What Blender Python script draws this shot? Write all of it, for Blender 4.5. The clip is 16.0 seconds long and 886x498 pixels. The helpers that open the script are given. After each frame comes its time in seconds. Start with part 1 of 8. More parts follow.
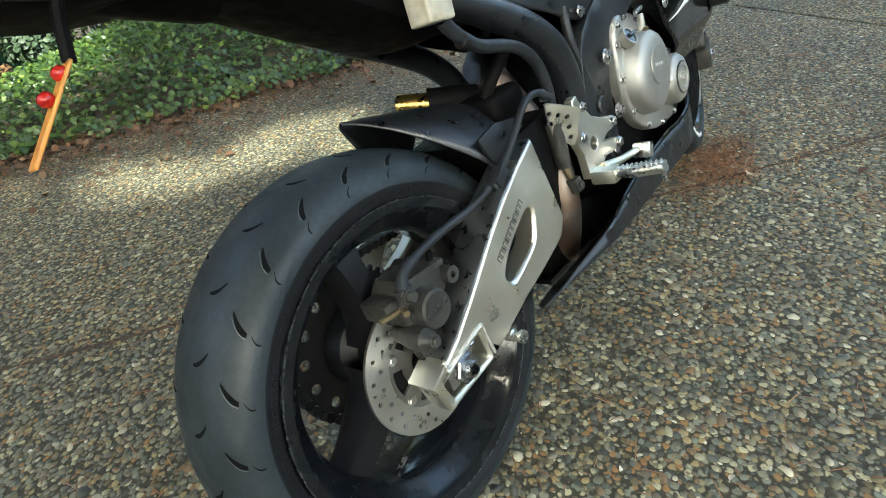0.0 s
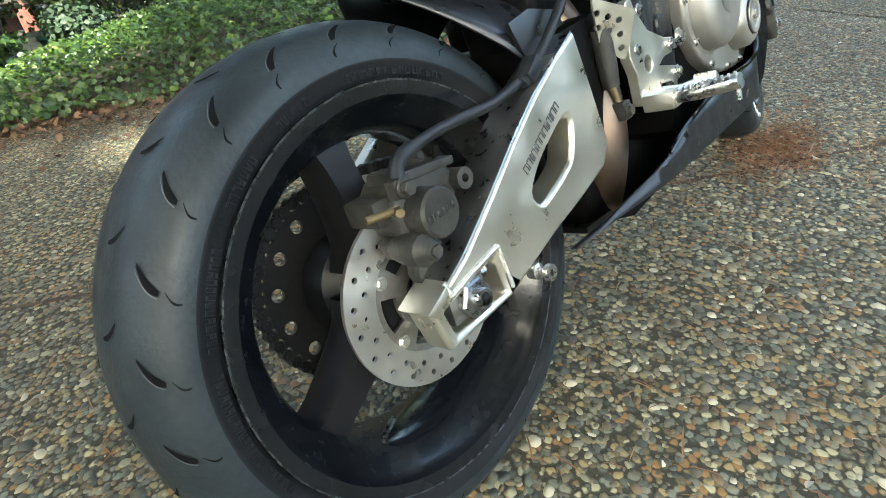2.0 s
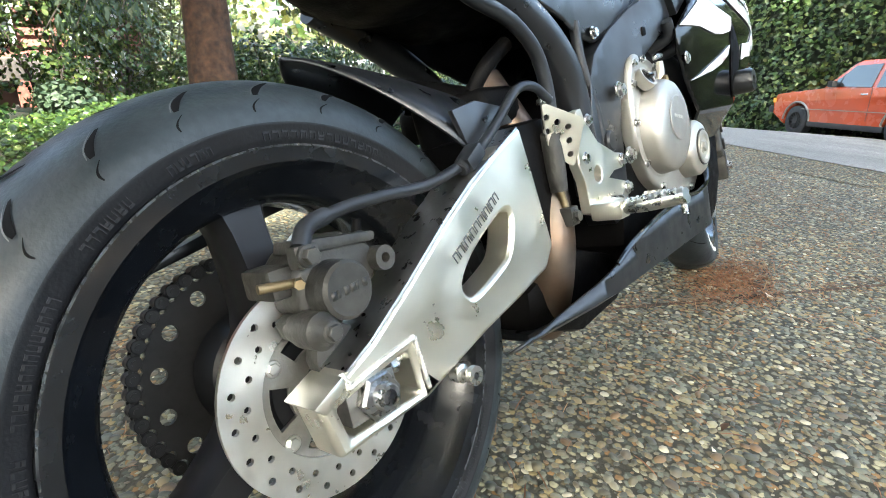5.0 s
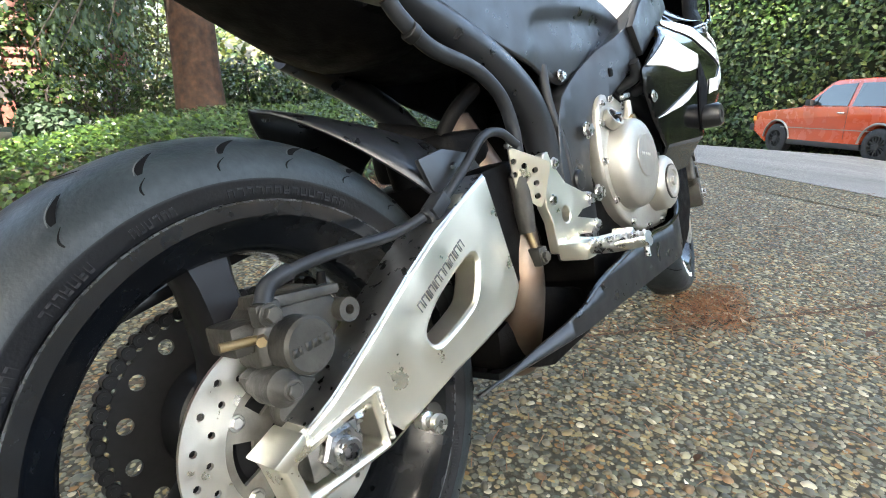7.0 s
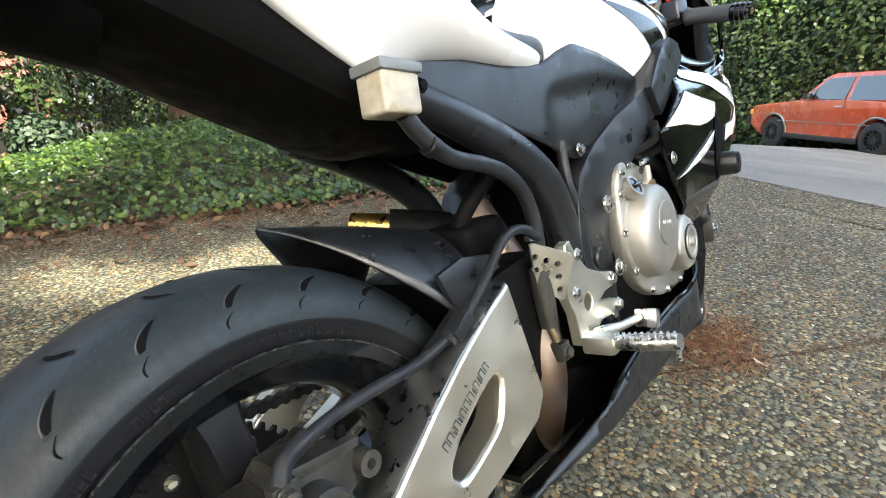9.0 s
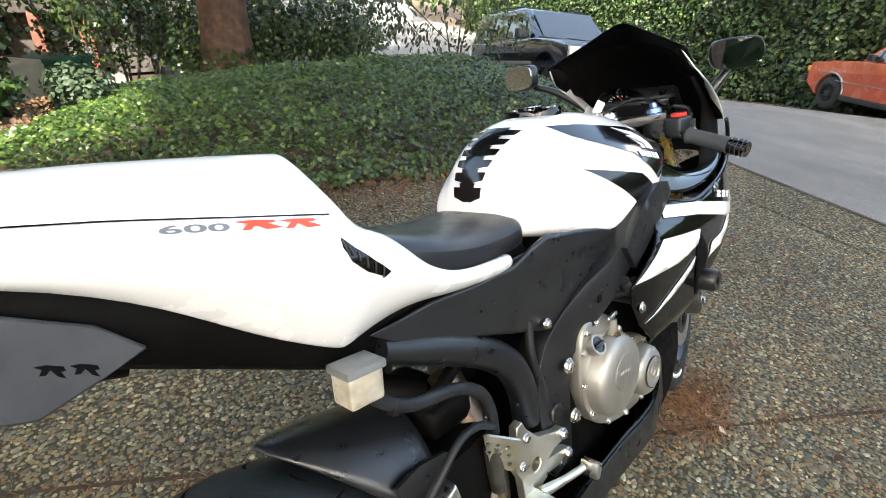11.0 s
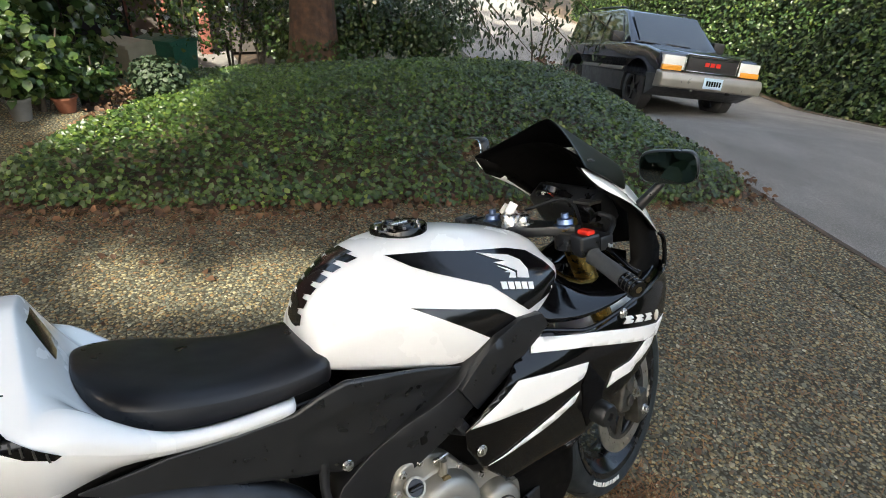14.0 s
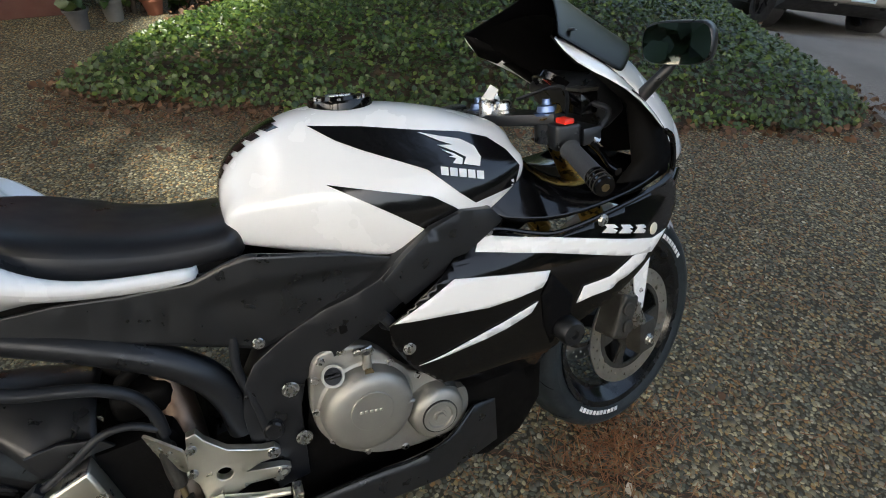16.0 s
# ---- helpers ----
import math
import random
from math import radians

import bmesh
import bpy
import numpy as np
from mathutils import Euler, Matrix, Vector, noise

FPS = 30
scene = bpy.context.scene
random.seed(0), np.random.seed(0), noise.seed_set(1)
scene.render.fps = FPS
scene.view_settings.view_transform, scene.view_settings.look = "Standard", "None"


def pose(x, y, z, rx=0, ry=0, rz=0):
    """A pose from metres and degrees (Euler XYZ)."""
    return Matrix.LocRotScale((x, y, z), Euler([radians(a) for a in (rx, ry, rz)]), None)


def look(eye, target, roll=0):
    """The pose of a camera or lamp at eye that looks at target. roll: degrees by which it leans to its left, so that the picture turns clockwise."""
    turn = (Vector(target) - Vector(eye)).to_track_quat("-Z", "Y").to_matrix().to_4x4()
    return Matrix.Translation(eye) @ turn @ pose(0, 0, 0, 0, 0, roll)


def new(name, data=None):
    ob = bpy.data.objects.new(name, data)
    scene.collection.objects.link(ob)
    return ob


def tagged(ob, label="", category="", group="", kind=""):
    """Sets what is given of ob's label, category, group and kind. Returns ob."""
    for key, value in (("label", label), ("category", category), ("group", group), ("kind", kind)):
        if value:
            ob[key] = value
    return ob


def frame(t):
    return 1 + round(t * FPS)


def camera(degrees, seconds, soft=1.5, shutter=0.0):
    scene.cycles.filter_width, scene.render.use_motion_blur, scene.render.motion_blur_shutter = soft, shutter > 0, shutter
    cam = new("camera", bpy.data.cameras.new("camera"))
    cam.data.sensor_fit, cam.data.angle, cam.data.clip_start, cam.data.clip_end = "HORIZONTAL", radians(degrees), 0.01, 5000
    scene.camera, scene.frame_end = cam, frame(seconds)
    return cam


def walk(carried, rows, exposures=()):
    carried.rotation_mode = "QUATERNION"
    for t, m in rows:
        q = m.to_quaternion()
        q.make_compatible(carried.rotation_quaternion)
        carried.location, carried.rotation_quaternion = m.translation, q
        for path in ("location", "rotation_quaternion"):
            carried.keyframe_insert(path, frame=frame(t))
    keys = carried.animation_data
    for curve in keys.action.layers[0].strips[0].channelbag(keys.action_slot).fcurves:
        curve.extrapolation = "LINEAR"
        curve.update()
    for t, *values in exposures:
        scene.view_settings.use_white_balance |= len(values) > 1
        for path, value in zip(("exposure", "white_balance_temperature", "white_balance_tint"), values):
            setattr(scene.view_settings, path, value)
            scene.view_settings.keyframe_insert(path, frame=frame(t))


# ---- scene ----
cam = camera(80.0, 16.0, 1.0)
# seconds, place in metres, turn in degrees
PATH = [
    (0.0, -0.3609, -0.3716, 0.8878, 53.92, 6.72, -52.84),
    (0.5, -0.3607, -0.3479, 0.8261, 55.76, 6.51, -50.88),
    (1.0, -0.3696, -0.3363, 0.7877, 55.85, 5.82, -49.10),
    (1.5, -0.3559, -0.3339, 0.7288, 56.01, 5.90, -48.43),
    (2.0, -0.3207, -0.3408, 0.6865, 56.70, 5.46, -48.45),
    (2.5, -0.2905, -0.3352, 0.6472, 58.45, 4.25, -47.63),
    (3.0, -0.2730, -0.3178, 0.6273, 61.25, 1.53, -45.95),
    (3.5, -0.2659, -0.3157, 0.6197, 63.47, 0.27, -45.42),
    (4.0, -0.2537, -0.3182, 0.6213, 65.11, 0.49, -46.72),
    (4.5, -0.2501, -0.3321, 0.6317, 67.06, -0.23, -47.57),
    (4.7, -0.2575, -0.3417, 0.6275, 68.60, -0.51, -48.15),
    (6.8, -0.2404, -0.3683, 0.6675, 69.90, -1.34, -49.82),
    (7.0, -0.2398, -0.3695, 0.6674, 70.76, -1.00, -49.86),
    (7.5, -0.2435, -0.3699, 0.6789, 71.96, -1.30, -50.05),
    (8.0, -0.2270, -0.3511, 0.6953, 72.00, -1.39, -50.14),
    (8.5, -0.2138, -0.3253, 0.7291, 71.93, -0.90, -50.65),
    (9.0, -0.1942, -0.2926, 0.7872, 69.78, -0.48, -50.50),
    (9.5, -0.1750, -0.2698, 0.8854, 66.87, -0.16, -49.74),
    (9.7, -0.1711, -0.2718, 0.9303, 65.66, -0.26, -49.03),
    (11.8, -0.0048, -0.3045, 1.2945, 60.43, -4.08, -44.76),
    (12.0, 0.0301, -0.2980, 1.3154, 60.40, -4.00, -44.49),
    (12.5, 0.1027, -0.3023, 1.3524, 59.82, -2.35, -44.71),
    (13.0, 0.1562, -0.3194, 1.3745, 59.50, -2.66, -42.75),
    (13.5, 0.2427, -0.3858, 1.3916, 59.57, -3.56, -38.03),
    (14.0, 0.3218, -0.4570, 1.4116, 58.94, -4.41, -34.42),
    (14.5, 0.3995, -0.4938, 1.4062, 57.66, -4.51, -31.15),
    (15.0, 0.4718, -0.5001, 1.3717, 55.48, -4.83, -27.82),
    (15.5, 0.5540, -0.5290, 1.3342, 52.45, -4.32, -25.48),
    (16.0, 0.5817, -0.5556, 1.3098, 50.62, -2.06, -23.59),
]
EXPOSURES = [(0.0, 3.0, 6350, -6), (2.0, 3.32, 6400, -5), (4.5, 3.7, 6500, -1), (7.0, 3.64, 6600, 2), (9.5, 3.28, 6850, 3), (12.0, 2.86, 7000, 4), (13.0, 2.6, 7050, 4), (14.5, 2.25, 7000, 4), (16.0, 2.02, 6800, 4)]
walk(cam, [(t, pose(x, y, z, rx, ry, rz)) for t, x, y, z, rx, ry, rz in PATH], EXPOSURES)

# ---------------------------------------------------------------- light
SUN_DIR = Vector((-0.52, -0.42, 0.74)).normalized()      # towards the sun, over the viewer's shoulder
world = bpy.data.worlds.new("sky")
scene.world = world
world.use_nodes = True
wn = world.node_tree
sky = wn.nodes.new("ShaderNodeTexSky")
sky.sky_type, sky.sun_disc = "NISHITA", False
sky.sun_elevation = math.asin(SUN_DIR.z)
sky.sun_rotation = math.atan2(SUN_DIR.x, SUN_DIR.y)
sky.air_density, sky.dust_density, sky.ozone_density = 1.0, 6.0, 0.6
wn.links.new(sky.outputs["Color"], wn.nodes["Background"].inputs["Color"])
wn.nodes["Background"].inputs["Strength"].default_value = 0.15
sun = new("sun", bpy.data.lights.new("sun", "SUN"))
sun.data.energy, sun.data.angle, sun.data.color = 2.75, radians(0.6), (1.0, 0.97, 0.92)
sun.matrix_world = look((0, 0, 20), Vector((0, 0, 20)) - SUN_DIR)

# ---------------------------------------------------------------- materials
def mat(name, color, rough=0.5, metal=0.0, vary=0.0, scale=8.0, bump=0.0, bump_scale=80.0, coat=0.0,
        second=None, mix_scale=3.0, island=0.0, spec=0.5, fine=0.0):
    """A principled surface: base colour with stains (vary at scale) and fine relief (bump at bump_scale)."""
    m = bpy.data.materials.new(name)
    m.use_nodes = True
    t = m.node_tree
    b = t.nodes["Principled BSDF"]
    b.inputs["Roughness"].default_value, b.inputs["Metallic"].default_value = rough, metal
    b.inputs["Coat Weight"].default_value = coat
    b.inputs["Coat Roughness"].default_value = 0.04
    b.inputs["Specular IOR Level"].default_value = spec
    co = t.nodes.new("ShaderNodeTexCoord")

    def noise_tex(s, detail=5.0):
        n = t.nodes.new("ShaderNodeTexNoise")
        n.inputs["Scale"].default_value, n.inputs["Detail"].default_value = s, detail
        t.links.new(co.outputs["Object"], n.inputs["Vector"])
        return n

    def mixed(fac, a, c, mode="MIX"):
        x = t.nodes.new("ShaderNodeMix")
        x.data_type, x.blend_type = "RGBA", mode
        for socket, value in ((x.inputs[0], fac), (x.inputs[6], a), (x.inputs[7], c)):
            if isinstance(value, (tuple, float, int)):
                socket.default_value = (*value, 1) if isinstance(value, tuple) else value
            else:
                t.links.new(value, socket)
        return x.outputs[2]

    def ranged(socket, lo, hi):
        r = t.nodes.new("ShaderNodeMapRange")
        r.inputs[1].default_value, r.inputs[2].default_value = 0.3, 0.7
        r.inputs[3].default_value, r.inputs[4].default_value = lo, hi
        t.links.new(socket, r.inputs[0])
        return r.outputs[0]

    col = color
    if second:
        col = mixed(ranged(noise_tex(mix_scale).outputs[0], 0, 1), color, second)
    if vary:
        col = mixed(1.0, col, mixed(ranged(noise_tex(scale).outputs[0], 0, 1), (1 - vary,) * 3, (1 + vary,) * 3), "MULTIPLY")
    if fine:
        col = mixed(1.0, col, mixed(ranged(noise_tex(scale * 14, 2).outputs[0], 0, 1), (1 - fine,) * 3, (1 + fine,) * 3), "MULTIPLY")
    if island:
        g = t.nodes.new("ShaderNodeNewGeometry")
        r = t.nodes.new("ShaderNodeMapRange")
        r.inputs[3].default_value, r.inputs[4].default_value = 1 - island, 1 + island
        t.links.new(g.outputs["Random Per Island"], r.inputs[0])
        col = mixed(1.0, col, r.outputs[0], "MULTIPLY")
    if isinstance(col, tuple):
        b.inputs["Base Color"].default_value = (*col, 1)
    else:
        t.links.new(col, b.inputs["Base Color"])
    if vary:
        t.links.new(ranged(noise_tex(scale * 2.3).outputs[0], max(0.02, rough - 0.12), min(1, rough + 0.12)), b.inputs["Roughness"])
    if bump:
        n = noise_tex(bump_scale, 3)
        u = t.nodes.new("ShaderNodeBump")
        u.inputs["Strength"].default_value, u.inputs["Distance"].default_value = bump, 0.004
        t.links.new(n.outputs[0], u.inputs["Height"])
        t.links.new(u.outputs[0], b.inputs["Normal"])
    return m


M_WHITE = mat("white_paint", (0.86, 0.86, 0.85), 0.22, vary=0.03, scale=5, coat=0.6)
M_BLACKGLOSS = mat("black_gloss_paint", (0.003, 0.003, 0.0035), 0.08, vary=0.2, scale=9, coat=0.2, spec=0.35)
M_BLACKMATT = mat("black_matt_plastic", (0.009, 0.010, 0.0115), 0.36, vary=0.10, scale=14, bump=0.02, bump_scale=500, spec=0.6)
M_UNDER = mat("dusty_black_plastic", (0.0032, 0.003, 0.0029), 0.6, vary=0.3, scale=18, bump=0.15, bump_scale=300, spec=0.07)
M_SEAT = mat("black_vinyl", (0.010, 0.010, 0.0115), 0.36, vary=0.06, scale=6, bump=0.05, bump_scale=900)
M_RUBBER = mat("tyre_rubber", (0.016, 0.0215, 0.025), 0.48, vary=0.35, scale=9, bump=0.12, bump_scale=240, fine=0.15, spec=0.30)
# black for cuts and openings, with their inner shade put into the colour
M_RECESS = mat("recess_shade_black", (0.003, 0.003, 0.0034), 0.8, spec=0.08)
# paler rubber that paints the light caught on the groove edges
M_LITLIP = mat("lit_rubber_edge", (0.075, 0.078, 0.078), 0.8, vary=0.4, scale=60)
M_SIDEWALL = mat("tyre_sidewall", (0.009, 0.0095, 0.011), 0.52, vary=0.25, scale=14, bump=0.1, bump_scale=300, spec=0.20)
M_RIM = mat("black_rim_paint", (0.006, 0.0072, 0.009), 0.22, vary=0.25, scale=16, coat=0.15, spec=0.4)
M_SPOKE = mat("dusty_black_rim", (0.007, 0.0075, 0.009), 0.42, vary=0.3, scale=14, spec=0.25)
M_ALU = mat("brushed_aluminium", (0.72, 0.695, 0.60), 0.36, 0.95, vary=0.08, scale=10, bump=0.012, bump_scale=300)
# darker aluminium that carries the dark reflection on the arm's top face
M_ALUTOP = mat("dark_reflection_aluminium", (0.36, 0.36, 0.35), 0.34, 1.0, vary=0.12, scale=30)
M_ALUWELD = mat("weld_aluminium", (0.60, 0.58, 0.52), 0.55, 0.9, vary=0.2, scale=60)
M_ALUBRIGHT = mat("bright_aluminium", (0.66, 0.66, 0.65), 0.30, 1.0, vary=0.08, scale=30)
M_STEEL = mat("steel", (0.52, 0.52, 0.51), 0.3, 1.0, vary=0.15, scale=60)
M_NUT = mat("worn_dark_steel", (0.27, 0.275, 0.28), 0.30, 1.0, vary=0.2, scale=70)
M_DISC = mat("disc_steel", (0.66, 0.65, 0.61), 0.36, 1.0, vary=0.12, scale=22, bump=0.05, bump_scale=700)
M_CALIPER = mat("grimy_grey_casting", (0.036, 0.035, 0.031), 0.50, 0.15, vary=0.45, scale=34, bump=0.2, bump_scale=200, spec=0.35)
M_ENGINE = mat("silver_grey_casting", (0.36, 0.35, 0.315), 0.46, 0.75, vary=0.12, scale=12, bump=0.12, bump_scale=700)
M_CHAIN = mat("black_steel", (0.006, 0.006, 0.006), 0.5, 0.3, vary=0.3, scale=60)
M_PIPE = mat("heat_tinted_steel", (0.17, 0.115, 0.082), 0.46, 0.9, vary=0.3, scale=14, second=(0.13, 0.115, 0.10), mix_scale=16)
M_GOLD = mat("gold_anodised", (0.55, 0.36, 0.10), 0.3, 1.0, vary=0.15, scale=30)
M_BRASS = mat("dull_brass", (0.17, 0.13, 0.07), 0.5, 0.7, vary=0.3, scale=60)
M_HOSE = mat("black_rubber_hose", (0.015, 0.0165, 0.019), 0.42, vary=0.25, scale=30, spec=0.30)
M_FRAME = mat("satin_black_frame", (0.009, 0.010, 0.012), 0.36, vary=0.2, scale=12, spec=0.48)
M_RED = mat("red_plastic", (0.75, 0.03, 0.015), 0.35)
M_DECALRED = mat("orange_red_vinyl", (0.80, 0.075, 0.015), 0.35)
M_DECALGREY = mat("grey_vinyl", (0.20, 0.20, 0.21), 0.4)
M_DECALBLACK = mat("black_vinyl_decal", (0.005, 0.005, 0.0055), 0.16, coat=0.3)
M_DECALWHITE = mat("white_vinyl_decal", (0.80, 0.80, 0.79), 0.35)
M_MIRROR = mat("mirror_glass", (0.85, 0.87, 0.88), 0.02, 1.0)
M_BLUE = mat("blue_anodised", (0.14, 0.20, 0.34), 0.3, 0.9)

# ---------------------------------------------------------------- modelling helpers
def thing(name, label, category, place=None, group=""):
    e = new(name)
    e.empty_display_size = 0.1
    if place is not None:
        e.matrix_world = place
    return tagged(e, label, category, group)


def mesh_of(name, bm, material, smooth=40):
    bmesh.ops.recalc_face_normals(bm, faces=bm.faces[:])
    me = bpy.data.meshes.new(name)
    bm.to_mesh(me)
    bm.free()
    for m in material if isinstance(material, (list, tuple)) else [material]:
        me.materials.append(m)
    if smooth:
        me.shade_smooth()
        me.set_sharp_from_angle(angle=radians(smooth))
    return me


def part(name, bm, material, parent, label="", smooth=40, subdiv=0, bevel=0.0, solid=0.0):
    """Links a bmesh as one mesh object under a thing or a part."""
    ob = new(name, mesh_of(name, bm, material, smooth))
    ob.parent = parent
    if label:
        ob["label"] = label
    if solid:
        s = ob.modifiers.new("solid", "SOLIDIFY")
        s.thickness, s.offset = solid, -1
    if bevel:
        v = ob.modifiers.new("bevel", "BEVEL")
        v.width, v.segments, v.limit_method, v.angle_limit = bevel, 2, "ANGLE", radians(35)
        v.harden_normals = False
    if subdiv:
        s = ob.modifiers.new("subdiv", "SUBSURF")
        s.levels = s.render_levels = subdiv
    return ob


def joined(*bms):
    out = bmesh.new()
    for b in bms:
        me = bpy.data.meshes.new("tmp")
        b.to_mesh(me)
        b.free()
        out.from_mesh(me)
        bpy.data.meshes.remove(me)
    return out


def moved(bm, m):
    bmesh.ops.transform(bm, matrix=m, verts=bm.verts[:])
    return bm


def lathe(profile, segs=64, centre=(0, 0, 0), axis="Y", arc=None):
    """Turns a closed or open profile of (radius, along) about an axis."""
    bm = bmesh.new()
    rings = []
    n = segs
    for k in range(n):
        a = 2 * math.pi * k / n
        ring = []
        for r, h in profile:
            c, s = r * math.cos(a), r * math.sin(a)
            ring.append(bm.verts.new((c, h, s) if axis == "Y" else (h, c, s) if axis == "X" else (c, s, h)))
        rings.append(ring)
    for k in range(n):
        a, b = rings[k], rings[(k + 1) % n]
        for j in range(len(profile) - 1):
            bm.faces.new((a[j], a[j + 1], b[j + 1], b[j]))
    bmesh.ops.remove_doubles(bm, verts=bm.verts[:], dist=1e-6)
    bmesh.ops.translate(bm, vec=centre, verts=bm.verts[:])
    return bm


def disc(r, h0, h1, segs=32, centre=(0, 0, 0), axis="Y", bevel=0.0):
    b = min(bevel, abs(h1 - h0) / 2)
    s = 1 if h1 > h0 else -1
    prof = [(0, h0), (r - b, h0), (r, h0 + s * b), (r, h1 - s * b), (r - b, h1), (0, h1)] if b else [(0, h0), (r, h0), (r, h1), (0, h1)]
    return lathe(prof, segs, centre, axis)


def ring(r0, r1, h0, h1, segs=48, centre=(0, 0, 0), axis="Y"):
    return lathe([(r0, h0), (r1, h0), (r1, h1), (r0, h1), (r0, h0)], segs, centre, axis)


def smooth_path(points, steps=8):
    """A Catmull-Rom curve through the points."""
    p = [Vector(q) for q in points]
    p = [2 * p[0] - p[1]] + p + [2 * p[-1] - p[-2]]
    out = []
    for i in range(1, len(p) - 2):
        for k in range(steps):
            t = k / steps
            out.append(0.5 * (2 * p[i] + (p[i + 1] - p[i - 1]) * t + (2 * p[i - 1] - 5 * p[i] + 4 * p[i + 1] - p[i + 2]) * t * t
                              + (3 * p[i] - p[i - 1] - 3 * p[i + 1] + p[i + 2]) * t ** 3))
    out.append(p[-2].copy())
    return out


def tube(points, radius, segs=12, steps=8, caps=True):
    """A swept round bar; radius is a number or one for each point."""
    path = smooth_path(points, steps) if steps > 1 else [Vector(q) for q in points]
    n = len(path)
    if isinstance(radius, (list, tuple)):
        radii = [float(np.interp(i * (len(radius) - 1) / (n - 1), range(len(radius)), radius)) for i in range(n)]
    else:
        radii = [radius] * n
    bm = bmesh.new()
    up = None
    rings = []
    for i, c in enumerate(path):
        t = (path[min(i + 1, n - 1)] - path[max(i - 1, 0)]).normalized()
        if up is None:
            up = t.orthogonal().normalized()
        up = (up - t * up.dot(t)).normalized()
        side = t.cross(up)
        rings.append([bm.verts.new(c + radii[i] * (up * math.cos(a) + side * math.sin(a))) for a in (2 * math.pi * k / segs for k in range(segs))])
    for a, b in zip(rings, rings[1:]):
        for k in range(segs):
            bm.faces.new((a[k], a[(k + 1) % segs], b[(k + 1) % segs], b[k]))
    if caps:
        bm.faces.new(rings[0])
        bm.faces.new(rings[-1])
    return bm


def prism(outline, y0, y1, axis="Y"):
    """A flat outline (x, z) drawn out from y0 to y1."""
    bm = bmesh.new()
    put = {"Y": lambda a, b, h: (a, h, b), "Z": lambda a, b, h: (a, b, h), "X": lambda a, b, h: (h, a, b)}[axis]
    lo = [bm.verts.new(put(a, b, y0)) for a, b in outline]
    hi = [bm.verts.new(put(a, b, y1)) for a, b in outline]
    n = len(outline)
    bm.faces.new(lo)
    bm.faces.new(hi)
    for k in range(n):
        bm.faces.new((lo[k], lo[(k + 1) % n], hi[(k + 1) % n], hi[k]))
    bmesh.ops.recalc_face_normals(bm, faces=bm.faces[:])
    return bm


def box(x0, x1, y0, y1, z0, z1):
    return prism([(x0, z0), (x1, z0), (x1, z1), (x0, z1)], y0, y1)


def rounded(bm, width, segments=2, angle=30):
    edges = [e for e in bm.edges if len(e.link_faces) == 2 and e.calc_face_angle(0) > radians(angle)]
    bmesh.ops.bevel(bm, geom=edges, offset=width, segments=segments, affect="EDGES", profile=0.6, clamp_overlap=True)
    return bm


def loft(sections, caps=True, closed=True):
    """A skin over rings of equally many points."""
    bm = bmesh.new()
    rings = [[bm.verts.new(p) for p in s] for s in sections]
    n = len(rings[0])
    for a, b in zip(rings, rings[1:]):
        for k in range(n if closed else n - 1):
            bm.faces.new((a[k], a[(k + 1) % n], b[(k + 1) % n], b[k]))
    if caps and closed:
        bm.faces.new(rings[0])
        bm.faces.new(rings[-1])
    return bm


def cut_sheet(outline, step=0.02):
    """A flat outline (x, z) at y = 0, cut into small squares so that it can be bent."""
    bm = bmesh.new()
    bm.faces.new([bm.verts.new((x, 0, z)) for x, z in outline])
    for axis in (0, 2):
        lo, hi = min(v.co[axis] for v in bm.verts), max(v.co[axis] for v in bm.verts)
        k = math.floor(lo / step) + 1
        while k * step < hi:
            co, no = [0, 0, 0], [0, 0, 0]
            co[axis], no[axis] = k * step, 1
            bmesh.ops.bisect_plane(bm, geom=bm.verts[:] + bm.edges[:] + bm.faces[:], plane_co=co, plane_no=no, dist=1e-5)
            k += 1
    bmesh.ops.triangulate(bm, faces=[f for f in bm.faces if len(f.verts) > 4])
    return bm


def bent(outline, depth, step=0.02, lift=0.0):
    """A sheet whose y is depth(x, z), minus lift (towards the bike's right)."""
    bm = cut_sheet(outline, step)
    for v in bm.verts:
        v.co.y = depth(v.co.x, v.co.z) - lift
    return bm


def mirrored(bm):
    bmesh.ops.scale(bm, vec=(1, -1, 1), verts=bm.verts[:])
    bmesh.ops.reverse_faces(bm, faces=bm.faces[:])
    return bm


def curve2(points, steps=6, closed=True):
    """Rounds a closed outline of (x, z) by a curve through its points."""
    p = [Vector((a, b, 0)) for a, b in points]
    n = len(p)
    out = []
    for i in range(n):
        a, b, c, d = p[i - 1], p[i], p[(i + 1) % n], p[(i + 2) % n]
        for k in range(steps):
            t = k / steps
            q = 0.5 * (2 * b + (c - a) * t + (2 * a - 5 * b + 4 * c - d) * t * t + (3 * b - a - 3 * c + d) * t ** 3)
            out.append((q.x, q.y))
    return out


def bolt_head(centre, r=0.007, h=0.006, axis="Y", sign=-1):
    """A flanged hexagon head that points along sign * axis."""
    x, y, z = centre
    a = disc(r * 1.35, 0, sign * h * 0.35, 20, (0, 0, 0), axis, 0.001)
    b = disc(r, sign * h * 0.3, sign * h, 6, (0, 0, 0), axis, 0.0008)
    return moved(joined(a, b), Matrix.Translation(centre))


